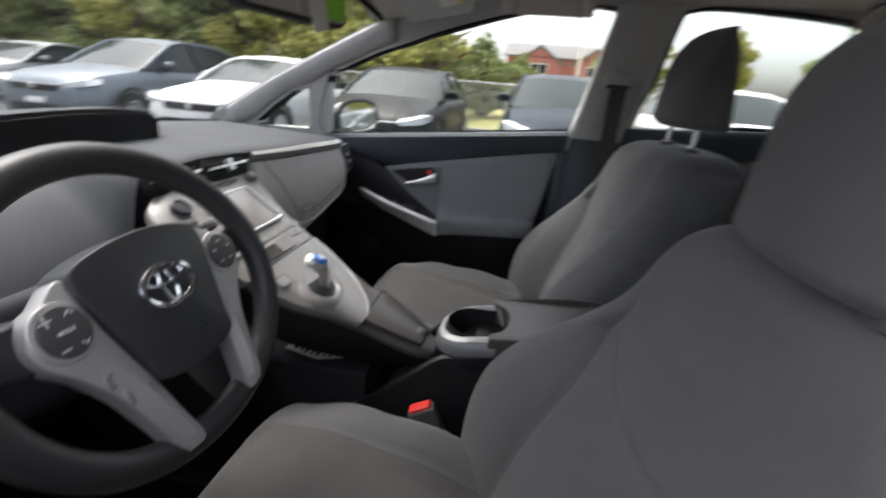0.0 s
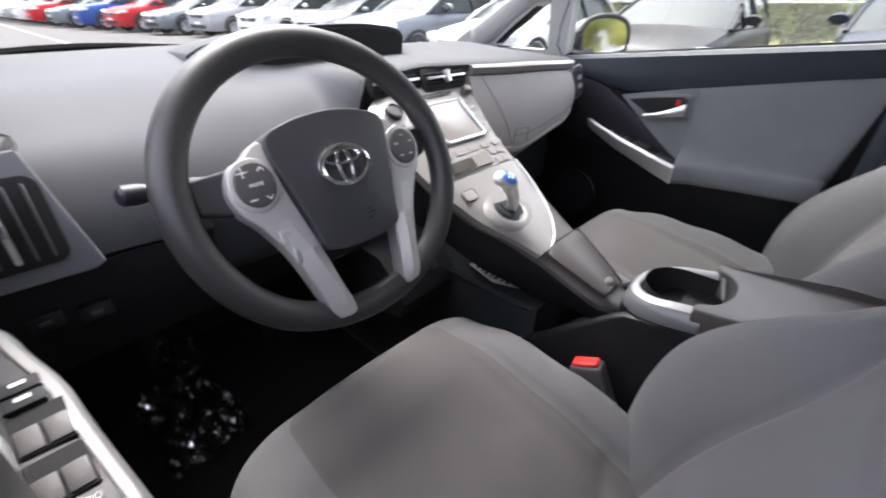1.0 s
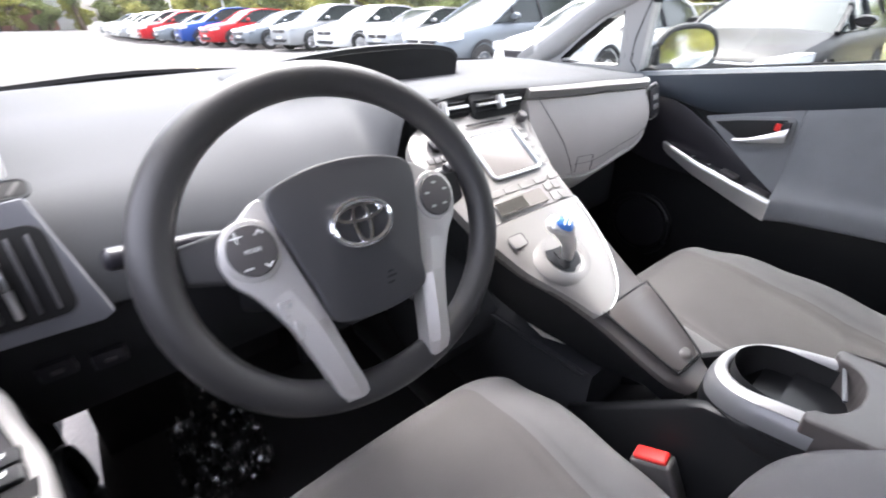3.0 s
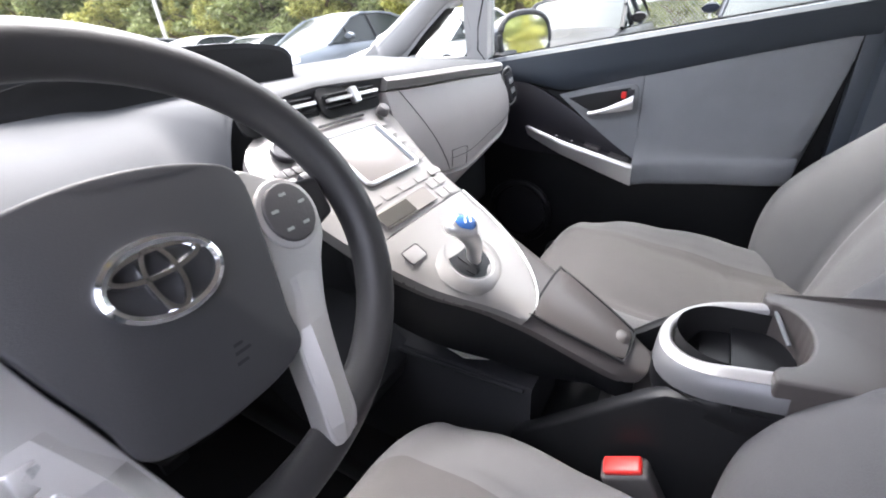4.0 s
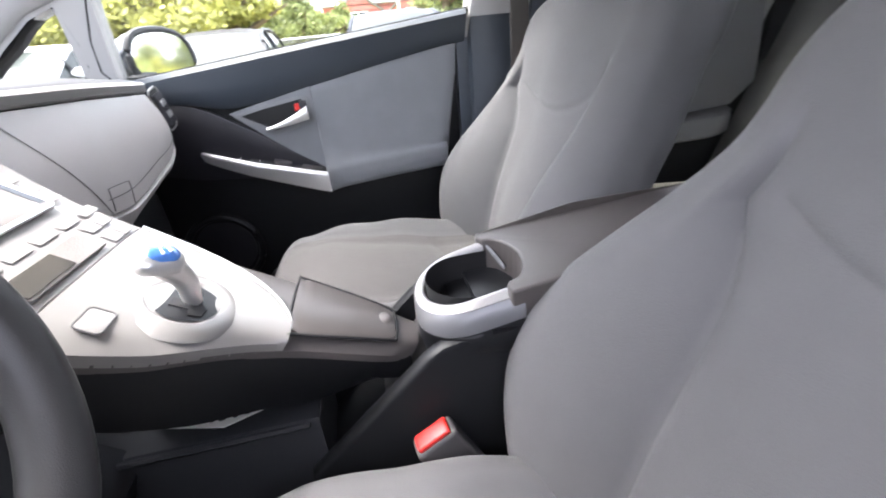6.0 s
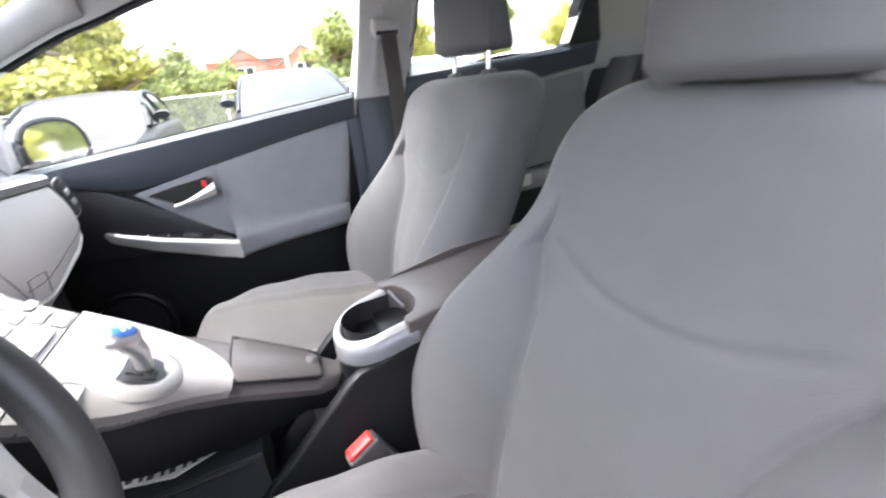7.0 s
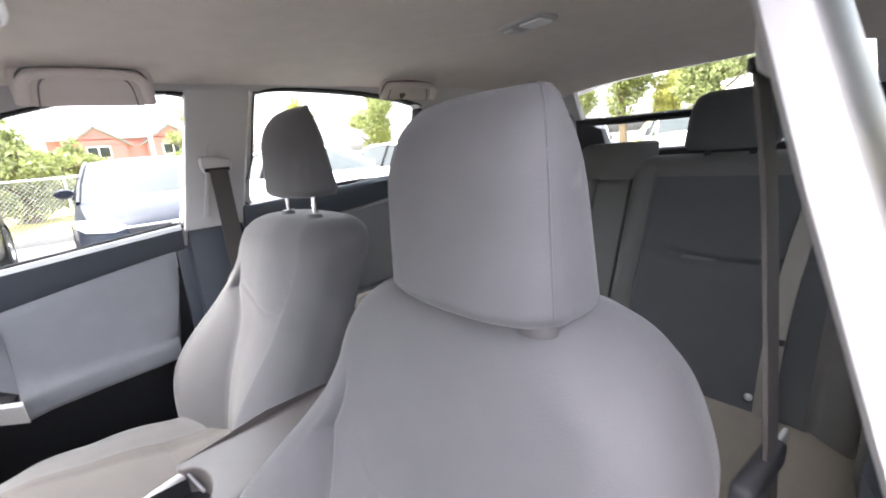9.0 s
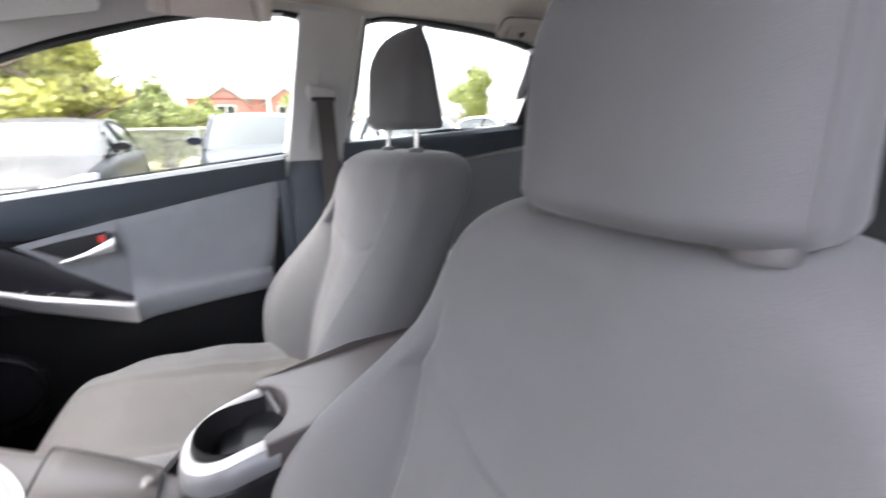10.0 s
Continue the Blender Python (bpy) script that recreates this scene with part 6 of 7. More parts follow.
# rear dome lamp
dm = thing("dome_lamp", (0.012, -0.776, 1.42), "pale plastic rear dome lamp with rocker switch, unlit", "dome lamp")
part("bezel", plate([Vector((0.012 + a, -0.776 + b, 1.4425)) for a, b in round_rect(0.135, 0.075, 0.02)], (0, 0, -0.010), 0.004), M_PILLAR, dm)
part("lens", plate([Vector((-0.013 + a, -0.776 + b, 1.433)) for a, b in round_rect(0.060, 0.052, 0.01)], (0, 0, -0.004), 0.002), M_WHITE, dm)
part("rocker", box((0.037, -0.796, 1.426), (0.064, -0.756, 1.434), 0.003), M_STEEL, dm)
# overhead console
oc = thing("overhead_console", (0.02, 0.25, 1.37), "pale grey overhead console with map lamps and bright edge", "overhead console")
part("housing", loft([[Vector((0.02 + a, 0.235 + b, z)) for a, b in round_rect(w, h, 0.03)] for w, h, z in ((0.30, 0.30, 1.435), (0.30, 0.30, 1.395), (0.28, 0.28, 1.384))]), M_PILLAR, oc)
for sg in (-1, 1):
    part("map_lamp", plate([Vector((0.02 + sg * 0.075 + a, 0.18 + b, 1.385)) for a, b in round_rect(0.10, 0.07, 0.015)], (0, 0, -0.004), 0.002), M_WHITE, oc)
part("joint", box((-0.13, 0.232, 1.3825), (0.17, 0.235, 1.386), 0), M_GREYBTN, oc)
part("rim", tube(curve([(0.172, 0.23, 1.393), (0.165, 0.12, 1.392), (0.12, 0.088, 1.391), (-0.08, 0.088, 1.391)], 16), 0.005, 8), M_SILVER, oc)
# sun visors
for s in (1, -1):
    vz = thing("sun_visor", (s * 0.38, 0.3, 1.35), "pale grey folded sun visor with a printed caution label", "sun visor", "sun visors")

    def vp(u, v, h=0.0):
        x = 0.22 + 0.34 * u
        y = 0.205 + 0.17 * v
        return Vector((s * x, y, 1.420 - 0.042 * u - 0.035 * v - 0.03 * u * u - h))
    rows = []
    for i in range(13):
        u = i / 12
        e = min(1, math.sqrt(min(u, 1 - u) / 0.08 + 0.1))
        rows.append([vp(u, 0.5 + (v - 0.5) * (0.86 + 0.14 * e), h * e) for v, h in ((0, 0.004), (0.0, 0.012), (0.06, 0.018), (0.94, 0.018), (1, 0.012), (1, 0.004))])
    pn = part("panel", loft(rows), M_PILLAR, vz)
    part("caution_label", plate([vp(u, v, 0.0186) for u, v in ((0.56, 0.10), (0.76, 0.12), (0.76, 0.42), (0.56, 0.42))], (0, 0, -0.0006), 0), M_PAPER, pn)
    part("label_strip", plate([vp(u, v, 0.0194) for u, v in ((0.56, 0.10), (0.76, 0.12), (0.76, 0.18), (0.56, 0.17))], (0, 0, -0.0006), 0), M_YELLOW, pn)
    for k in range(4):
        part("print_bar", plate([vp(u, v, 0.0194) for u, v in ((0.59, 0.22 + k * 0.045), (0.73, 0.225 + k * 0.045), (0.73, 0.24 + k * 0.045), (0.59, 0.235 + k * 0.045))], (0, 0, -0.0006), 0), M_STEEL, pn)
    part("hinge", tube([vp(0.98, 0.9, 0.004), vp(1.04, 1.0, -0.01)], 0.008, 8), M_PILLAR, vz)
# inside mirror
mr = thing("rear_view_mirror", (-0.02, 0.43, 1.22), "black rear-view mirror with a painted lime green reflection", "mirror")
mm = Matrix.Translation((-0.04, 0.40, 1.262)) @ pose(0, 0, 0, 84, 0, -14)
part("housing", plate([mm @ Vector((a, b, 0)) for a, b in round_rect(0.25, 0.068, 0.03, 8)], mm.to_3x3() @ Vector((0, 0, -0.022)), 0.008, 3), M_BLACK, mr)
part("mirror_glass", plate([mm @ Vector((a, b, 0.001)) for a, b in round_rect(0.238, 0.056, 0.025, 8)], mm.to_3x3() @ Vector((0, 0, 0.001)), 0), M_MIRROR, mr)
M_LIME_REFLECTION = mat("lime_reflection", (0.30, 0.72, 0.03), 0.4, var=0.25, scale=30)
# lime patch on the glass stands in for a green reflection
part("reflection_patch", plate([mm @ Vector((0.082 + a, b, 0.0026)) for a, b in round_rect(0.066, 0.050, 0.02, 6)], mm.to_3x3() @ Vector((0, 0, 0.001)), 0), M_LIME_REFLECTION, mr, "lime green patch painted as a reflection")
part("stem", tube([(-0.04, 0.415, 1.28), (-0.03, 0.47, 1.33), (-0.02, 0.50, 1.40)], 0.009, 8), M_BLACK, mr)
tag = solo("parking_tag", plate([mm @ Vector((0.03 + a, -0.03 + b, 0.012)) for a, b in ((-0.022, 0.03), (0.018, 0.035), (0.024, -0.012), (-0.014, -0.022))], mm.to_3x3() @ Vector((0, 0, 0.001)), 0), M_PAPER, "crumpled white paper tag hanging from the mirror", "tag")

# ---- loose things in the cabin ----
leaf = thing("leaflet", (-0.05, 0.37, 0.55), "white printed leaflet lying in the tunnel tray", "leaflet")
part("sheet", plate([Vector(p) for p in ((-0.020, 0.47, 0.602), (0.03, 0.455, 0.600), (0.045, 0.33, 0.600), (-0.012, 0.315, 0.602), (-0.045, 0.388, 0.606))], (0, 0, 0.002), 0), M_PAPER, leaf)
for k in range(9):
    y = 0.335 + k * 0.0135
    x = -0.022 - 0.012 * math.sin(k * 0.4)
    part("print_bar", box((x, y, 0.6045), (x + 0.022 + 0.012 * (k % 3), y + (0.004 if k % 2 else 0.007), 0.6085), 0), M_INK, leaf)
tray = thing("tunnel_tray", (0, 0.42, 0.36), "black plastic tray below the floating console", "console")
part("tray_body", loft([[Vector((x, y, z)) for x, z in ((-0.06, 0.36), (-0.055, 0.590), (-0.050, 0.597), (0.075, 0.597), (0.085, 0.590), (0.09, 0.36))] for y in (0.28, 0.42, 0.62)]), M_BLACK, tray)
part("tray_lip", tube([(-0.058, 0.29, 0.596), (-0.060, 0.62, 0.596)], 0.004, 6), M_BLACK, tray)
# clear film over the driver's mat and pedals
film_ = thing("plastic_film", (-0.52, 0.82, 0.27), "crumpled clear protective film over the driver floor mat", "protective film")
random.seed(11)
for kk, (cx_, cy_, cz_, sx_, sy_) in enumerate(((-0.545, 0.82, 0.285, 0.085, 0.13), (-0.52, 0.96, 0.36, 0.05, 0.06))):
    bm = bmesh.new()
    n_ = 34
    g_ = [[bm.verts.new((cx_ + sx_ * (2 * i / n_ - 1), cy_ + sy_ * (2 * j / n_ - 1), cz_ + (0.25 * (j / n_) if kk else 0) + 0.05 * abs(noise.noise(Vector((i * 0.33 + kk * 9, j * 0.33, 1.0)))) + 0.03 * noise.noise(Vector((i * 0.9, j * 0.9, 4.0))))) for i in range(n_ + 1)] for j in range(n_ + 1)]
    for a, b in zip(g_, g_[1:]):
        for i in range(n_):
            bm.faces.new((a[i], a[i + 1], b[i + 1], b[i]))
    ob = part("sheet", bm, M_CLEAR, film_, angle=15)
    ob.visible_shadow = False
ped = thing("pedals", (-0.40, 0.93, 0.30), "black brake and accelerator pedals", "pedals")
part("brake_pedal", box((-0.46, 0.90, 0.42), (-0.36, 0.925, 0.49), 0.006), M_BLACK, ped)
part("accelerator", box((-0.31, 0.93, 0.30), (-0.26, 0.95, 0.45), 0.006), M_BLACK, ped)
part("arm", tube([(-0.41, 0.92, 0.46), (-0.41, 1.02, 0.62)], 0.01, 8), M_BLACK, ped)
# rear belts and the anchor pin on the bench
for s in (-1, 1):
    rb = thing("seat_belt", (s * 0.47, -1.0, 0.6), "pale grey rear seat belt lying over the backrest edge", "seat belt", "seat belts")
    rows = []
    for i in range(15):
        f = i / 14
        z = 1.12 - 0.56 * f
        x = 0.478 - 0.030 * math.sin(f * 2.2) - 0.012 * f
        y = back_y(z) + 0.012 + 0.010 * math.sin(f * 3)
        rows.append([Vector((s * (x - 0.018), y, z)), Vector((s * (x + 0.018), y, z)), Vector((s * (x + 0.018), y - 0.003, z)), Vector((s * (x - 0.018), y - 0.003, z))])
    part("webbing", loft(rows), M_BELT_PALE, rb)
    part("stop_button", box((s * 0.452 - 0.006, back_y(0.72) + 0.02, 0.715), (s * 0.452 + 0.006, back_y(0.72) + 0.028, 0.727), 0.002), M_BLACK, rb)
pin = solo("seat_pin", loft([[Vector((-0.411 + r * math.cos(a), -0.955 + h, 0.592 + r * math.sin(a))) for a in [k * math.tau / 16 for k in range(16)]] for r, h in ((0.008, 0), (0.008, 0.006), (0.004, 0.009))]), M_STEEL, "small bright anchor pin on the rear backrest", "pin")
for s in (-1, 1):
    solo("side_bolster", loft([[Vector((s * (0.60 + xx), back_y(z) + yy, z)) for xx, yy in ((-0.01, -0.10), (-0.01, 0.03), (0.02, 0.06), (0.10, 0.07), (0.12, -0.10))] for z in (0.40, 0.6, 0.8, 1.0, 1.06)]), M_REAR, "grey cloth side bolster of the rear bench", "car seat", "rear bench")
# quarter trim behind the rear doors
for s in (-1, 1):
    solo("quarter_trim", plate([(s * 0.69, y, z) for y, z in ((-0.98, 0.85), (-1.0, 1.11), (-1.2, 1.13), (-1.6, 1.16), (-1.76, 1.10), (-1.76, 0.85))], (s * 0.05, 0, 0), 0.008), M_BLACK, "black plastic side trim of the luggage space", "trim", kind="structure")
    solo("quarter_corner", plate([side_point(s, y, z, -0.004) for y, z in ((-0.862, 1.112), (-0.905, 1.30), (-0.93, 1.285), (-1.00, 1.12))], (s * 0.006, 0, 0), 0.001), M_BLACK, "black corner panel behind the rear window", "trim", kind="structure")

# door mirrors outside
for s in (1, -1):
    dmr = thing("door_mirror", (s * 0.86, 0.65, 0.95), "dark-backed door mirror with black bezel", "mirror", "door mirrors")
    mz = Matrix.Translation((s * 0.880, 0.655, 1.012)) @ pose(0, 0, 0, 85, 0, -s * 17)
    hs = curve([(-0.120, -0.02, 0), (-0.105, 0.035, 0), (-0.055, 0.060, 0), (0.04, 0.064, 0), (0.100, 0.045, 0), (0.120, 0.0, 0), (0.100, -0.045, 0), (0.0, -0.060, 0), (-0.09, -0.055, 0)], 40, True)
    part("housing", loft([[mz @ Vector((s * p.x * k, p.y * k, -h)) for p in hs] for k, h in ((1.0, -0.006), (1.03, 0.012), (0.95, 0.05), (0.7, 0.085), (0.3, 0.10))]), M_BODY, dmr)
    part("bezel", tube([mz @ Vector((s * p.x * 0.97, p.y * 0.97, 0.006)) for p in hs], 0.009, 8, closed=True), M_BLACK, dmr)
    part("mirror_glass", plate([mz @ Vector((s * p.x * 0.93, p.y * 0.93, 0.008)) for p in hs], mz.to_3x3() @ Vector((0, 0, 0.002)), 0), M_MIRROR, dmr)
    part("foot", tube([(s * 0.745, 0.68, 0.94), (s * 0.83, 0.68, 0.965)], [0.035, 0.026], 10), M_BLACK, dmr)


# ---- outside: ground, kerb, verge ----
def sheet(x0, x1, y0, y1, z, nx=2, ny=2, wob=0.0):
    bm = bmesh.new()
    g = [[bm.verts.new((x0 + (x1 - x0) * i / nx, y0 + (y1 - y0) * j / ny, z + wob * noise.noise(Vector((i * 0.7, j * 0.7, 2))))) for i in range(nx + 1)] for j in range(ny + 1)]
    for a, b in zip(g, g[1:]):
        for i in range(nx):
            bm.faces.new((a[i], a[i + 1], b[i + 1], b[i]))
    return bm


ground = part("ground", sheet(-1500, 1500, -1500, 1500, 0.0), M_ASPHALT)
tagged(ground, "worn grey asphalt of the car park", "ground", kind="structure")
verge = part("verge", box((11.6, -30, -0.05), (60, 90, 0.12), 0.03, 2), M_GRASS)
tagged(verge, "dry yellow-green grass verge behind the kerb", "verge", kind="structure")
kerb = part("kerb", box((11.35, -30, -0.05), (11.58, 90, 0.14), 0.02, 2), M_KERB)
tagged(kerb, "pale concrete kerb along the verge", "kerb", kind="structure")
line = part("painted_line", sheet(2.05, 2.14, 9, 75, 0.004), M_LINE)
tagged(line, "faded yellow painted line along the parking row", "road marking", kind="structure")

PAINTS = {}


def paint(name, color, metal=0.25):
    if name not in PAINTS:
        PAINTS[name] = mat("paint_" + name, color, 0.40, metal=metal, var=0.03, bump=0.0, coat=0.03, spec=0.12)
    return PAINTS[name]


M_LAMP = mat("lamp_lens", (0.75, 0.77, 0.8), 0.08, metal=0.3, var=0.1, scale=20, bump=0.0, coat=1.0)
M_ALLOY = mat("alloy", (0.55, 0.55, 0.57), 0.3, metal=0.9, var=0.05)


def car(colour, where, turn, label, tall=0.0, detail=True):
    """A parked car; nose at local x = 0, body towards +x."""
    P = colour
    c = thing("car", (0, 0, 0), label, "car", "parked cars")
    body = []
    for x, zt, w, zb in ((0.0, 0.60, 0.60, 0.34), (0.04, 0.66, 0.72, 0.24), (0.18, 0.74, 0.82, 0.22), (0.45, 0.82, 0.87, 0.22), (0.9, 0.89, 0.895, 0.22), (1.25, 0.945, 0.90, 0.22), (2.0, 0.97, 0.905, 0.22), (3.0, 0.985, 0.905, 0.22), (3.7, 1.0, 0.90, 0.22), (4.15, 0.99, 0.87, 0.24), (4.42, 0.93, 0.80, 0.28), (4.5, 0.70, 0.72, 0.34)):
        zt += tall * 0.6
        half = [(0.0, zt + 0.025), (0.35 * w, zt + 0.02), (0.70 * w, zt), (0.88 * w, zt - 0.03), (0.95 * w, zt - 0.10), (0.985 * w, zt - 0.22), (w, 0.50), (0.99 * w, 0.38), (0.95 * w, zb + 0.02), (0.85 * w, zb)]
        body.append([Vector((x, y, z)) for y, z in half] + [Vector((x, -y, z)) for y, z in half[:0:-1]])
    part("body", loft(body), P, c, angle=32)
    zb_, zr = 0.955 + tall * 0.6, 1.44 + tall
    cab = [(1.18, 0.80, zb_), (1.55, 0.755, zb_ + 0.19 + tall * 0.15), (2.02, 0.675, zr - 0.09), (2.40, 0.63, zr - 0.012), (3.0, 0.625, zr), (3.45, 0.635, zr - 0.03), (3.78 + tall, 0.67, zr - 0.14), (4.15 + tall * 0.6, 0.74, zb_ + 0.06)]
    rows = []
    for x, w, z in cab:
        rows.append([Vector((x, u * w, z - 0.05 * abs(u) ** 3)) for u in [-1 + i / 6 for i in range(13)]])
    # roof skin over the pillars
    roof = part("roof", loft(rows[2:6], closed=False), P, c)
    for sg in (-1, 1):
        top_line = [Vector((x, sg * w, z - 0.05)) for x, w, z in cab]
        bot = [Vector((v.x, sg * 0.835, zb_ - 0.03)) for v in top_line]
        part("side_window", loft([[b.lerp(t, f) for t, b in zip(top_line, bot)] for f in (0.0, 0.5, 1.0)], closed=False), M_CARGLASS, c)
        part("roof_rail", tube([v + Vector((0, sg * 0.006, 0.004)) for v in top_line], 0.028, 6), P, c)
        for xa, xb in ((2.62, 2.55), (1.75, 1.62)):
            t_ = Vector((xb, sg * 0.64, zr - 0.06)) if xa > 2 else Vector((1.72, sg * 0.73, zb_ + 0.26))
            part("pillar", tube([Vector((xa, sg * 0.845, zb_ - 0.02)), t_], 0.028, 6), M_BLACK, c)
        part("door_mirror", loft([[Vector((1.66 + dx, sg * (0.93 + 0.10 * math.cos(a)), zb_ + 0.075 + 0.065 * math.sin(a) * k)) for a in [j * math.tau / 14 for j in range(14)]] for dx, k in ((-0.05, 0.7), (0.0, 1.0), (0.05, 0.95))]), P, c)
    part("windscreen", loft(rows[0:3], closed=False), M_CARGLASS, c)
    part("rear_window", loft(rows[5:8], closed=False), M_CARGLASS, c)
    for sg in (-1, 1):
        part("headlamp", loft([[Vector((x, sg * y, z + tall * 0.5)) for y, z in ((y0, z0), (y1, z1), (y1, z2), (y0, z3))] for x, y0, z0, y1, z1, z2, z3 in ((0.02, 0.44, 0.60, 0.60, 0.62, 0.68, 0.66), (0.10, 0.50, 0.60, 0.79, 0.64, 0.735, 0.70), (0.34, 0.70, 0.66, 0.862, 0.68, 0.76, 0.76))]), M_LAMP, c)
    part("grille", plate([Vector((-0.015, y, z + tall * 0.5)) for y, z in ((-0.44, 0.64), (0.44, 0.64), (0.40, 0.54), (-0.40, 0.54))], (0.05, 0, 0), 0.01), M_GLOSSBLACK, c)
    part("grille_bar", box((-0.03, -0.46, 0.635 + tall * 0.5), (0.02, 0.46, 0.66 + tall * 0.5), 0.008), M_CHROME, c)
    part("badge", loft([[Vector((-0.035 + h, r * 1.1 * math.cos(a), 0.60 + tall * 0.5 + r * math.sin(a))) for a in [k * math.tau / 16 for k in range(16)]] for r, h in ((0.045, 0.012), (0.045, 0), (0.02, -0.004))]), M_CHROME, c)
    part("intake", plate([Vector((-0.005, y, z)) for y, z in ((-0.55, 0.42), (0.55, 0.42), (0.45, 0.31), (-0.45, 0.31))], (0.06, 0, 0), 0.01), M_BLACK, c)
    part("number_plate", box((-0.03, -0.16, 0.44), (0.0, 0.16, 0.52), 0.004), M_WHITE, c)
    for xw in (0.86, 3.58):
        for sg in (-1, 1):
            prof = ((0.20, 0.0), (0.30, 0.004), (0.325, 0.03), (0.325, 0.17), (0.30, 0.20), (0.20, 0.20))
            wh = part("wheel", loft([[Vector((xw + r * math.cos(a), sg * (0.915 - d), 0.325 + r * math.sin(a))) for a in [k * math.tau / 28 for k in range(28)]] for r, d in prof], cap=False), M_TYRE, c)
            rimp = ((0.205, 0.012), (0.19, 0.004), (0.17, 0.03), (0.06, 0.02), (0.05, 0.006), (0.002, 0.004))
            part("rim", loft([[Vector((xw + r * (1 + 0.0 * k) * math.cos(a), sg * (0.915 - d - (0.035 if (k % 4) > 1 and 0.05 < r < 0.18 else 0.0)), 0.325 + r * math.sin(a))) for k, a in enumerate([k * math.tau / 20 for k in range(20)])] for r, d in rimp], cap=False), M_ALLOY, wh)
            part("wheel_arch", loft([[Vector((xw + r * math.cos(a), sg * y, 0.335 + r * math.sin(a))) for a in [math.pi * (k / 14) for k in range(15)]] for r, y in ((0.40, 0.912), (0.345, 0.915), (0.345, 0.80))], closed=False), M_BLACK, c)
    c.matrix_basis = pose(*where, 0, 0, turn)
    return c


BLACK_P, WHITE_P = paint("black", (0.012, 0.011, 0.012), 0.1), paint("white", (0.66, 0.66, 0.65), 0.0)
NAVY_P, SILVER_P = paint("navy", (0.014, 0.017, 0.026)), paint("silver", (0.33, 0.34, 0.35), 0.5)
RED_P, BLUE_P, GREY_P = paint("red", (0.42, 0.015, 0.02), 0.1), paint("blue", (0.02, 0.06, 0.25)), paint("grey", (0.16, 0.18, 0.20), 0.5)
# the row opposite the passenger side
for y, p, t, nm in ((2.12, BLACK_P, 0.0, "glossy black saloon parked nose-on across the lane"), (-0.58, NAVY_P, 0.06, "dark navy hatchback parked nose-on across the lane"), (4.75, WHITE_P, 0.0, "white saloon parked nose-on in a row"), (-3.2, WHITE_P, 0.04, "white hatchback parked nose-on in a row"), (-5.8, WHITE_P, 0.0, "white saloon parked nose-on in a row"), (-8.4, SILVER_P, 0.1, "silver hatchback parked nose-on in a row"), (7.4, GREY_P, 0.15, "grey crossover parked nose-on in a row")):
    car(p, (4.95, y, 0), 0, nm, t)
for k, (p, nm) in enumerate(((SILVER_P, "silver"), (WHITE_P, "white"), (SILVER_P, "silver"), (GREY_P, "grey"), (RED_P, "red"), (BLUE_P, "blue"), (GREY_P, "grey"), (RED_P, "red"), (WHITE_P, "white"), (SILVER_P, "silver"), (WHITE_P, "white"), (WHITE_P, "white"), (SILVER_P, "silver"), (WHITE_P, "white"), (GREY_P, "grey"))):
    yk = 13.0 + 2.5 * k
    car(p, (float(np.interp(yk, [13, 17, 21, 25, 30, 36], [7.4, 6.4, 5.2, 4.1, 3.1, 2.6])), yk, 0), 8 if yk < 24 else 0, nm + " car parked nose-out in the long row ahead", (0.0, 0.12, 0.2)[k % 3])
# cars behind, and one ahead on the lane's other side
for x, y, p, nm, tn in ((9.0, -15.5, SILVER_P, "silver", 120), (11.6, -15.0, GREY_P, "grey", 120), (6.2, -16.0, WHITE_P, "white", 120), (2.5, -16.5, NAVY_P, "navy", 100), (-1.2, -16.8, WHITE_P, "white", 95)):
    car(p, (x, y, 0), tn, nm + " car parked behind on the lot", 0.05)
car(WHITE_P, (-1.7, 12.2, 0), 180, "white saloon parked on the far side of the lane")

# ---- chain-link fence ----
fence = thing("chain_link_fence", (12.0, 20, 0.1), "galvanised chain-link fence with posts and top rail", "fence")
for k in range(34):
    part("post", tube([(12.0, -12 + 2.5 * k, 0.05), (12.0, -12 + 2.5 * k, 1.38)], 0.028, 8), M_STEEL, fence)
part("top_rail", tube([(12.0, -12, 1.34), (12.0, 70.5, 1.34)], 0.022, 8), M_STEEL, fence)
bm = bmesh.new()
for k in range(300):
    y = -10 + 0.085 * k
    for d in (-1, 1):
        tube([(12.0 + 0.004 * d, y, 0.12), (12.0 + 0.004 * d, y + d * 1.2, 1.33)], 0.0045, 3, bm)
wire = part("wire_mesh", bm, M_STEEL, fence)
wire["kind"] = "stuff"


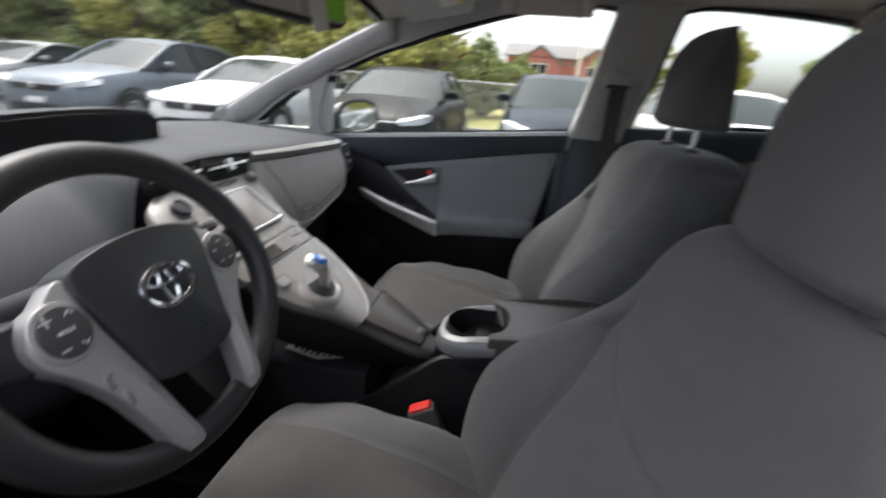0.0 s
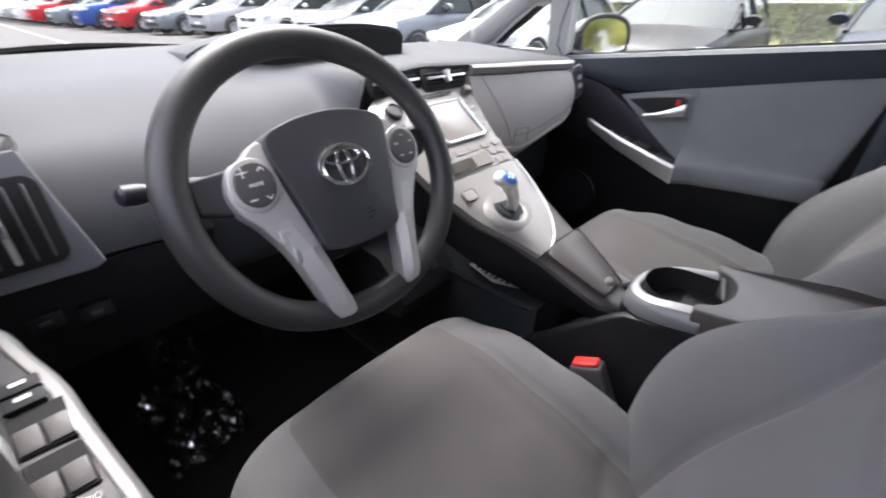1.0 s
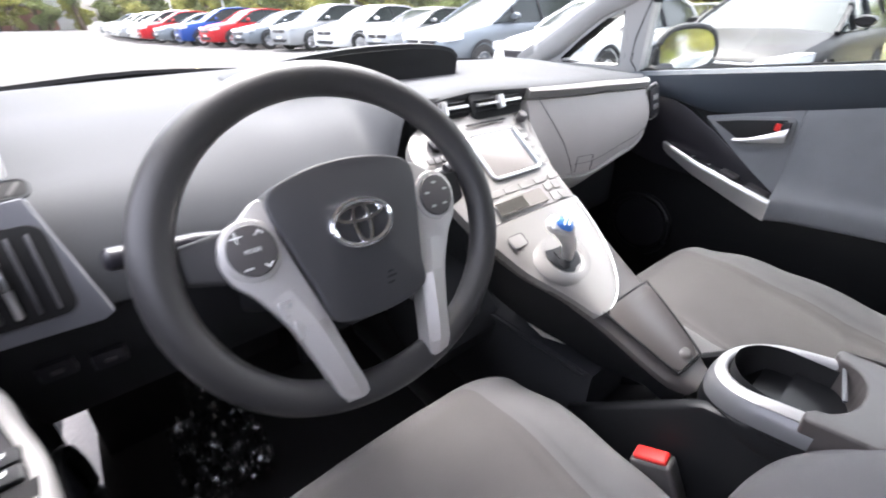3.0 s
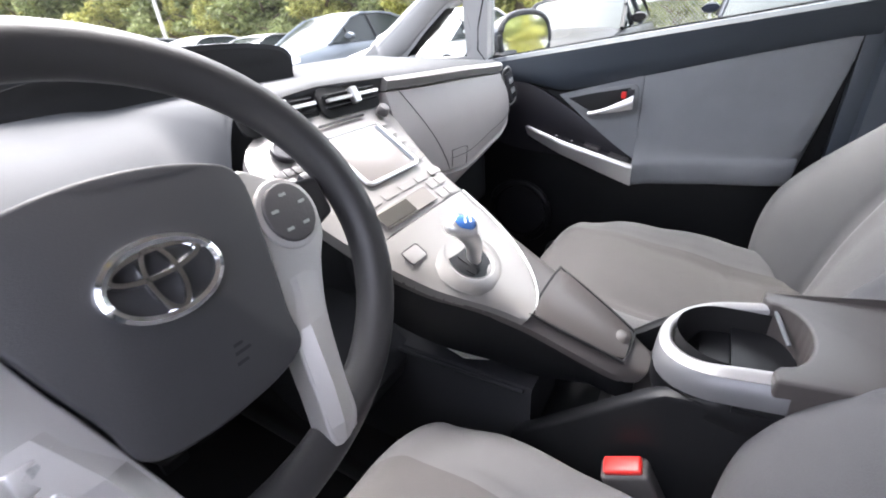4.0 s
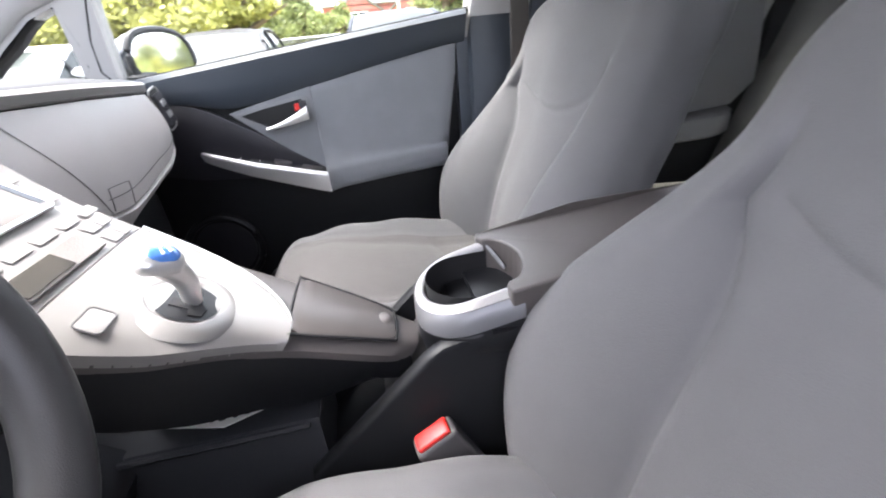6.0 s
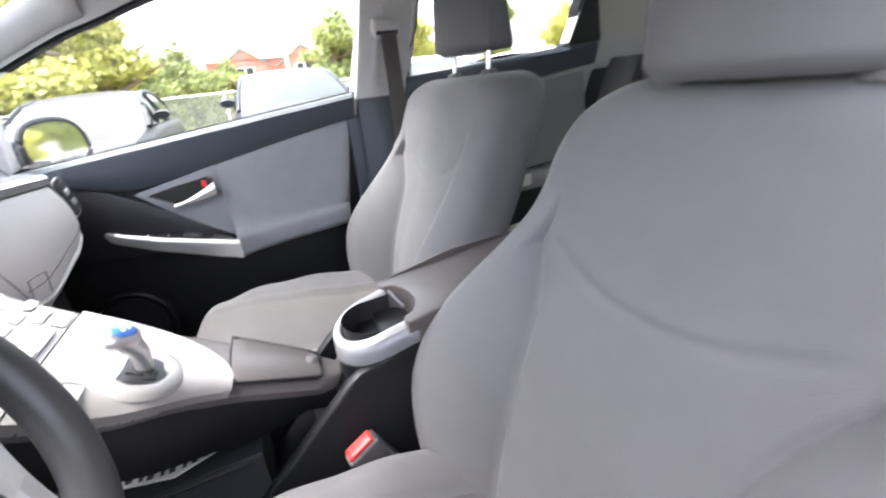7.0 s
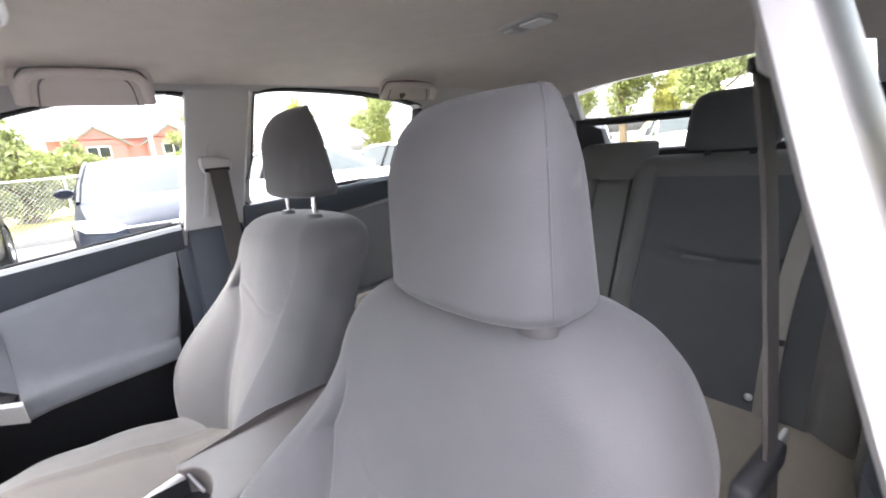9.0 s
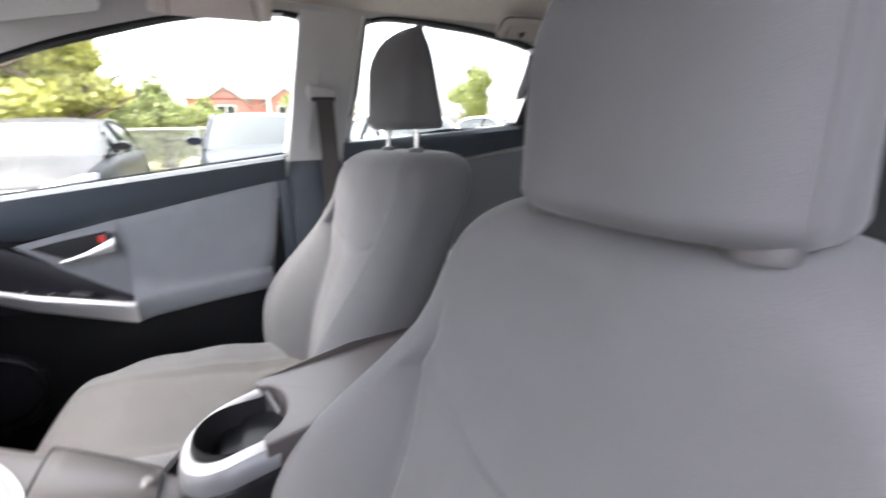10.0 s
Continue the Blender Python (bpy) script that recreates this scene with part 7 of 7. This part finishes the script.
# ---- trees ----
def leaves_mesh(name, blobs, count, size, seed, material, parent):
    """A crown of many small leaf clumps scattered through a few lobes."""
    rng = np.random.default_rng(seed)
    vol = np.array([b[3] ** 2 * b[4] for b in blobs])
    pick = rng.choice(len(blobs), count, p=vol / vol.sum())
    d = rng.normal(size=(count, 3))
    d /= np.linalg.norm(d, axis=1)[:, None]
    r = rng.uniform(0.45, 1.0, count) ** 0.5 * rng.uniform(0.82, 1.12, count)
    B = np.array(blobs)[pick]
    cen = B[:, :3] + d * r[:, None] * np.stack([B[:, 3], B[:, 3], B[:, 4]], 1)
    u = rng.normal(size=(count, 3))
    u /= np.linalg.norm(u, axis=1)[:, None]
    v = np.cross(u, rng.normal(size=(count, 3)))
    v /= np.linalg.norm(v, axis=1)[:, None]
    s_ = size * rng.uniform(0.5, 1.4, count)[:, None]
    quad = np.stack([cen - u * s_, cen + v * s_ * 0.55, cen + u * s_, cen - v * s_ * 0.55], 1).reshape(-1, 3)
    me = bpy.data.meshes.new(name)
    me.from_pydata(quad.tolist(), [], [tuple(range(4 * i, 4 * i + 4)) for i in range(count)])
    me.materials.append(material)
    ob = new(name, me)
    ob.parent = parent
    return ob


def leaf_material(m):
    """Leaves pass some light and differ clump by clump."""
    t = m.node_tree
    b = t.nodes["Principled BSDF"]
    geo = t.nodes.new("ShaderNodeNewGeometry")
    hs = t.nodes.new("ShaderNodeHueSaturation")
    mr_ = t.nodes.new("ShaderNodeMapRange")
    mr_.inputs["To Min"].default_value, mr_.inputs["To Max"].default_value = 0.55, 1.55
    t.links.new(geo.outputs["Random Per Island"], mr_.inputs["Value"])
    src = b.inputs["Base Color"].links[0].from_socket
    t.links.new(src, hs.inputs["Color"])
    t.links.new(mr_.outputs["Result"], hs.inputs["Value"])
    t.links.new(hs.outputs["Color"], b.inputs["Base Color"])
    tr = t.nodes.new("ShaderNodeBsdfTranslucent")
    t.links.new(hs.outputs["Color"], tr.inputs["Color"])
    mx = t.nodes.new("ShaderNodeMixShader")
    mx.inputs["Fac"].default_value = 0.3
    t.links.new(b.outputs[0], mx.inputs[1])
    t.links.new(tr.outputs[0], mx.inputs[2])
    t.links.new(mx.outputs[0], t.nodes["Material Output"].inputs["Surface"])


leaf_material(M_LEAF)
leaf_material(M_LEAF_LIGHT)


def tree(h, w, seed, material, label, bush=False):
    rng = random.Random(seed)
    t = thing("tree" if not bush else "bush", (0, 0, 0), label, "tree" if not bush else "bush", "trees" if not bush else "bushes")
    tb = tube([(0, 0, -0.1), (0.05 * w, 0, h * 0.3), (0.02 * w, 0.04 * w, h * 0.62), (0, 0, h * 0.85)], [0.05 * w + 0.05, 0.04 * w + 0.03, 0.03 * w, 0.01 * w], 8)
    for k in range(6):
        a = rng.uniform(0, math.tau)
        z = h * rng.uniform(0.25, 0.6)
        tube([(0.03 * w, 0, z), (math.cos(a) * w * 0.25, math.sin(a) * w * 0.25, z + h * 0.12), (math.cos(a) * w * 0.42, math.sin(a) * w * 0.42, z + h * 0.2)], [0.02 * w + 0.01, 0.012 * w + 0.008, 0.006], 5, tb)
    part("trunk", tb, M_BARK, t)
    blobs = []
    for k in range(16):
        f = k / 15
        z = h * ((0.10 if bush else 0.28) + (0.82 if bush else 0.64) * f)
        rad = w * 0.5 * math.sin(math.pi * (0.15 + 0.75 * f)) * rng.uniform(0.5, 0.8)
        a = rng.uniform(0, math.tau)
        off = rad * rng.uniform(0.3, 0.9)
        blobs.append((math.cos(a) * off, math.sin(a) * off, z, rad * 0.72, h * 0.10 * rng.uniform(0.8, 1.3)))
    leaves_mesh("crown", blobs, 12000 if not bush else 9000, 0.065 + 0.006 * h, seed, material, t)
    return t


kinds = [tree(9.0, 5.5, 3, M_LEAF, "tall broad green roadside tree"), tree(7.0, 4.6, 5, M_LEAF_LIGHT, "light green tree behind the fence"), tree(11.0, 6.0, 8, M_LEAF, "tall dark green wood-edge tree"), tree(3.6, 3.6, 13, M_LEAF_LIGHT, "rounded yellow-green bush at the fence", True), tree(3.2, 4.0, 17, M_LEAF, "dense grey-green bush at the fence", True)]
spots = []
rng = random.Random(4)
for k in range(26):
    y = 9 + 2.5 * k
    spots.append((k % 3 if k % 3 != 1 else 2, 15.5 + rng.uniform(-1, 2.5), y, rng.uniform(0.85, 1.2)))
    spots.append((2, 21 + rng.uniform(-1, 3), y + 1.2, rng.uniform(0.9, 1.2)))
for k in range(11):
    spots.append((3 + k % 2, 13.4 + rng.uniform(-0.3, 0.5), 10 + 5.5 * k, rng.uniform(0.7, 1.1)))
spots += [(1, 15.5, 4.4, 0.95), (3, 13.8, 3.4, 1.15), (3, 13.6, 5.6, 1.2), (1, 16.2, 7.2, 1.1), (3, 13.7, 7.8, 1.2), (4, 17.5, 1.7, 0.95), (4, 19.0, 0.2, 0.8), (4, 24.0, -5.2, 1.5), (1, 27.0, -6.2, 0.75), (4, 16.0, 2.9, 0.8), (1, 30.0, -12.0, 0.8), (0, 28, -17, 0.7), (1, 24, -20, 0.7)]
for k in range(24):
    spots.append((3 + k % 2, 14.6 + rng.uniform(-0.6, 1.6), 9 + 3.1 * k, rng.uniform(1.0, 1.5)))
for k in range(10):
    spots.append((3 + k % 2, -4 + 3.4 * k, 82 + rng.uniform(-1, 2), rng.uniform(1.2, 1.7)))
for k in range(9):
    spots.append(((0, 1, 2)[k % 3], 8.5 + 2.6 * k + rng.uniform(-0.6, 0.6), -25 - rng.uniform(0, 4) - (4 if k > 6 else 0), rng.uniform(0.55, 0.85)))
for k in range(7):
    spots.append((2, -6 + 4.5 * k, 84 + rng.uniform(-2, 3), 1.1))
for i, x, y, sc in spots:
    copy_thing(kinds[i], pose(x, y, 0.1, 0, 0, rng.uniform(0, 360)) @ Matrix.Diagonal((sc, sc, sc, 1)))
for t, at in zip(kinds, ((18, 12, 0.1), (17, 16, 0.1), (19, 24, 0.1), (13.6, 14, 0.1), (13.5, 18, 0.1))):
    t.location = at

# ---- house, poles, far building, barrier ----
house = thing("house", (46, -3.2, 0), "red two-storey timber house with white trim and two gables", "house")
part("wall", box((44.5, -9.0, 0), (54, 2.0, 5.2), 0.03), M_WHITEWALL, house, "white lower storey")
part("upper_wall", box((44.3, -9.1, 3.1), (54, 2.1, 5.6), 0.03), M_REDWALL, house, "red upper storey")
for yc in (-1.0, -6.2):
    part("gable", plate([(44.0, yc - 2.1, 4.9), (44.0, yc + 2.1, 4.9), (44.0, yc, 6.6)], (3.0, 0, 0), 0.02), M_REDWALL, house)
    part("gable_front", box((44.0, yc - 1.9, 2.9), (44.6, yc + 1.9, 5.0), 0.02), M_REDWALL, house)
    for sg in (-1, 1):
        part("barge_board", tube([(43.95, yc + sg * 2.35, 4.75), (43.95, yc, 6.72)], 0.10, 4), M_ROOF, house)
        part("roof", plate([(43.9, yc + sg * 2.35, 4.85), (43.9, yc, 6.82), (47.5, yc, 6.82), (47.5, yc + sg * 2.35, 4.85)], (0, 0, 0.12), 0.01), M_ROOF, house)
    w_ = part("window", box((43.93, yc - 0.8, 3.7), (44.02, yc + 0.8, 4.9), 0.02), M_WHITEWALL, house)
    for a in (-0.38, 0.38):
        part("pane", box((43.90, yc + a - 0.33, 3.8), (43.94, yc + a + 0.33, 4.8), 0.01), M_CARGLASS, w_)
part("main_roof", plate([(44.0, -9.4, 5.5), (49, -9.4, 7.4), (49, 2.4, 7.4), (44.0, 2.4, 5.5)], (0, 0, 0.15), 0.02), M_ROOF, house)
house.scale = (1, 1, 0.8)
part("porch_band", box((43.8, -9.2, 2.85), (44.6, 2.2, 3.1), 0.02), M_WHITEWALL, house)
for k in range(5):
    w_ = part("window", box((44.40, -8.2 + 2.1 * k, 0.9), (44.5, -7.2 + 2.1 * k, 2.3), 0.02), M_WHITEWALL, house)
    part("pane", box((44.37, -8.1 + 2.1 * k, 1.0), (44.41, -7.3 + 2.1 * k, 2.2), 0.01), M_CARGLASS, w_)


def lamp_post(x, y, h, r=0.09, label="pale painted steel lamp post"):
    lp = thing("street_lamp", (x, y, 0), label, "street lamp", "lamp posts")
    part("pole", tube([(x, y, 0), (x, y, h)], [r * 1.15, r * 0.8], 12), M_WHITEWALL, lp)
    part("base", tube([(x, y, 0), (x, y, 0.5)], [r * 2.2, r * 1.8], 12), M_KERB, lp)
    part("arm", tube([(x, y, h - 0.1), (x - 0.9, y, h + 0.15)], 0.05, 8), M_WHITEWALL, lp)
    part("head", box((x - 1.5, y - 0.16, h + 0.08), (x - 0.8, y + 0.16, h + 0.2), 0.04), M_STEEL, lp)


for x, y, h in ((13.0, 50.0, 9), (13.0, 75.0, 9), (13.0, 24.5, 9), (11.2, -20.5, 9), (31, -3.3, 10), (30, -13, 9)):
    lamp_post(x, y, h)
far = thing("building", (-6, 95, 0), "pale low commercial building with a terracotta wall", "building")
part("wall", box((-16, 88, 0), (0.5, 110, 3.0), 0.05), M_BRICKWALL, far, "terracotta wall")
part("upper_wall", box((-16, 87.9, 3.0), (0.8, 110, 8.0), 0.05), M_WHITEWALL, far, "white upper wall")
part("corner", box((0.5, 87.8, 0), (3.2, 109, 5.0), 0.05), M_WHITEWALL, far)
part("roof", box((-16.3, 87.6, 8.0), (1.1, 110.3, 8.3), 0.03), M_ROOF, far)
bar = thing("road_barrier", (2, -30, 2), "pale raised road barrier on a grassy bank", "barrier")
part("bank", loft([[Vector((x, y, z)) for y, z in ((-28, 0), (-32, 2.2), (-60, 2.4), (-60, 0))] for x in (-40, 0, 14)]), M_GRASS, bar)
part("rail", box((-40, -32.3, 3.0), (13, -32.15, 3.35), 0.03), M_WHITEWALL, bar)
part("rail_low", box((-40, -32.3, 2.45), (13, -32.15, 2.7), 0.03), M_WHITEWALL, bar)
for k in range(18):
    part("post", box((-39.5 + 3 * k, -32.4, 2.1), (-39.35 + 3 * k, -32.28, 3.4), 0.01), M_KERB, bar)
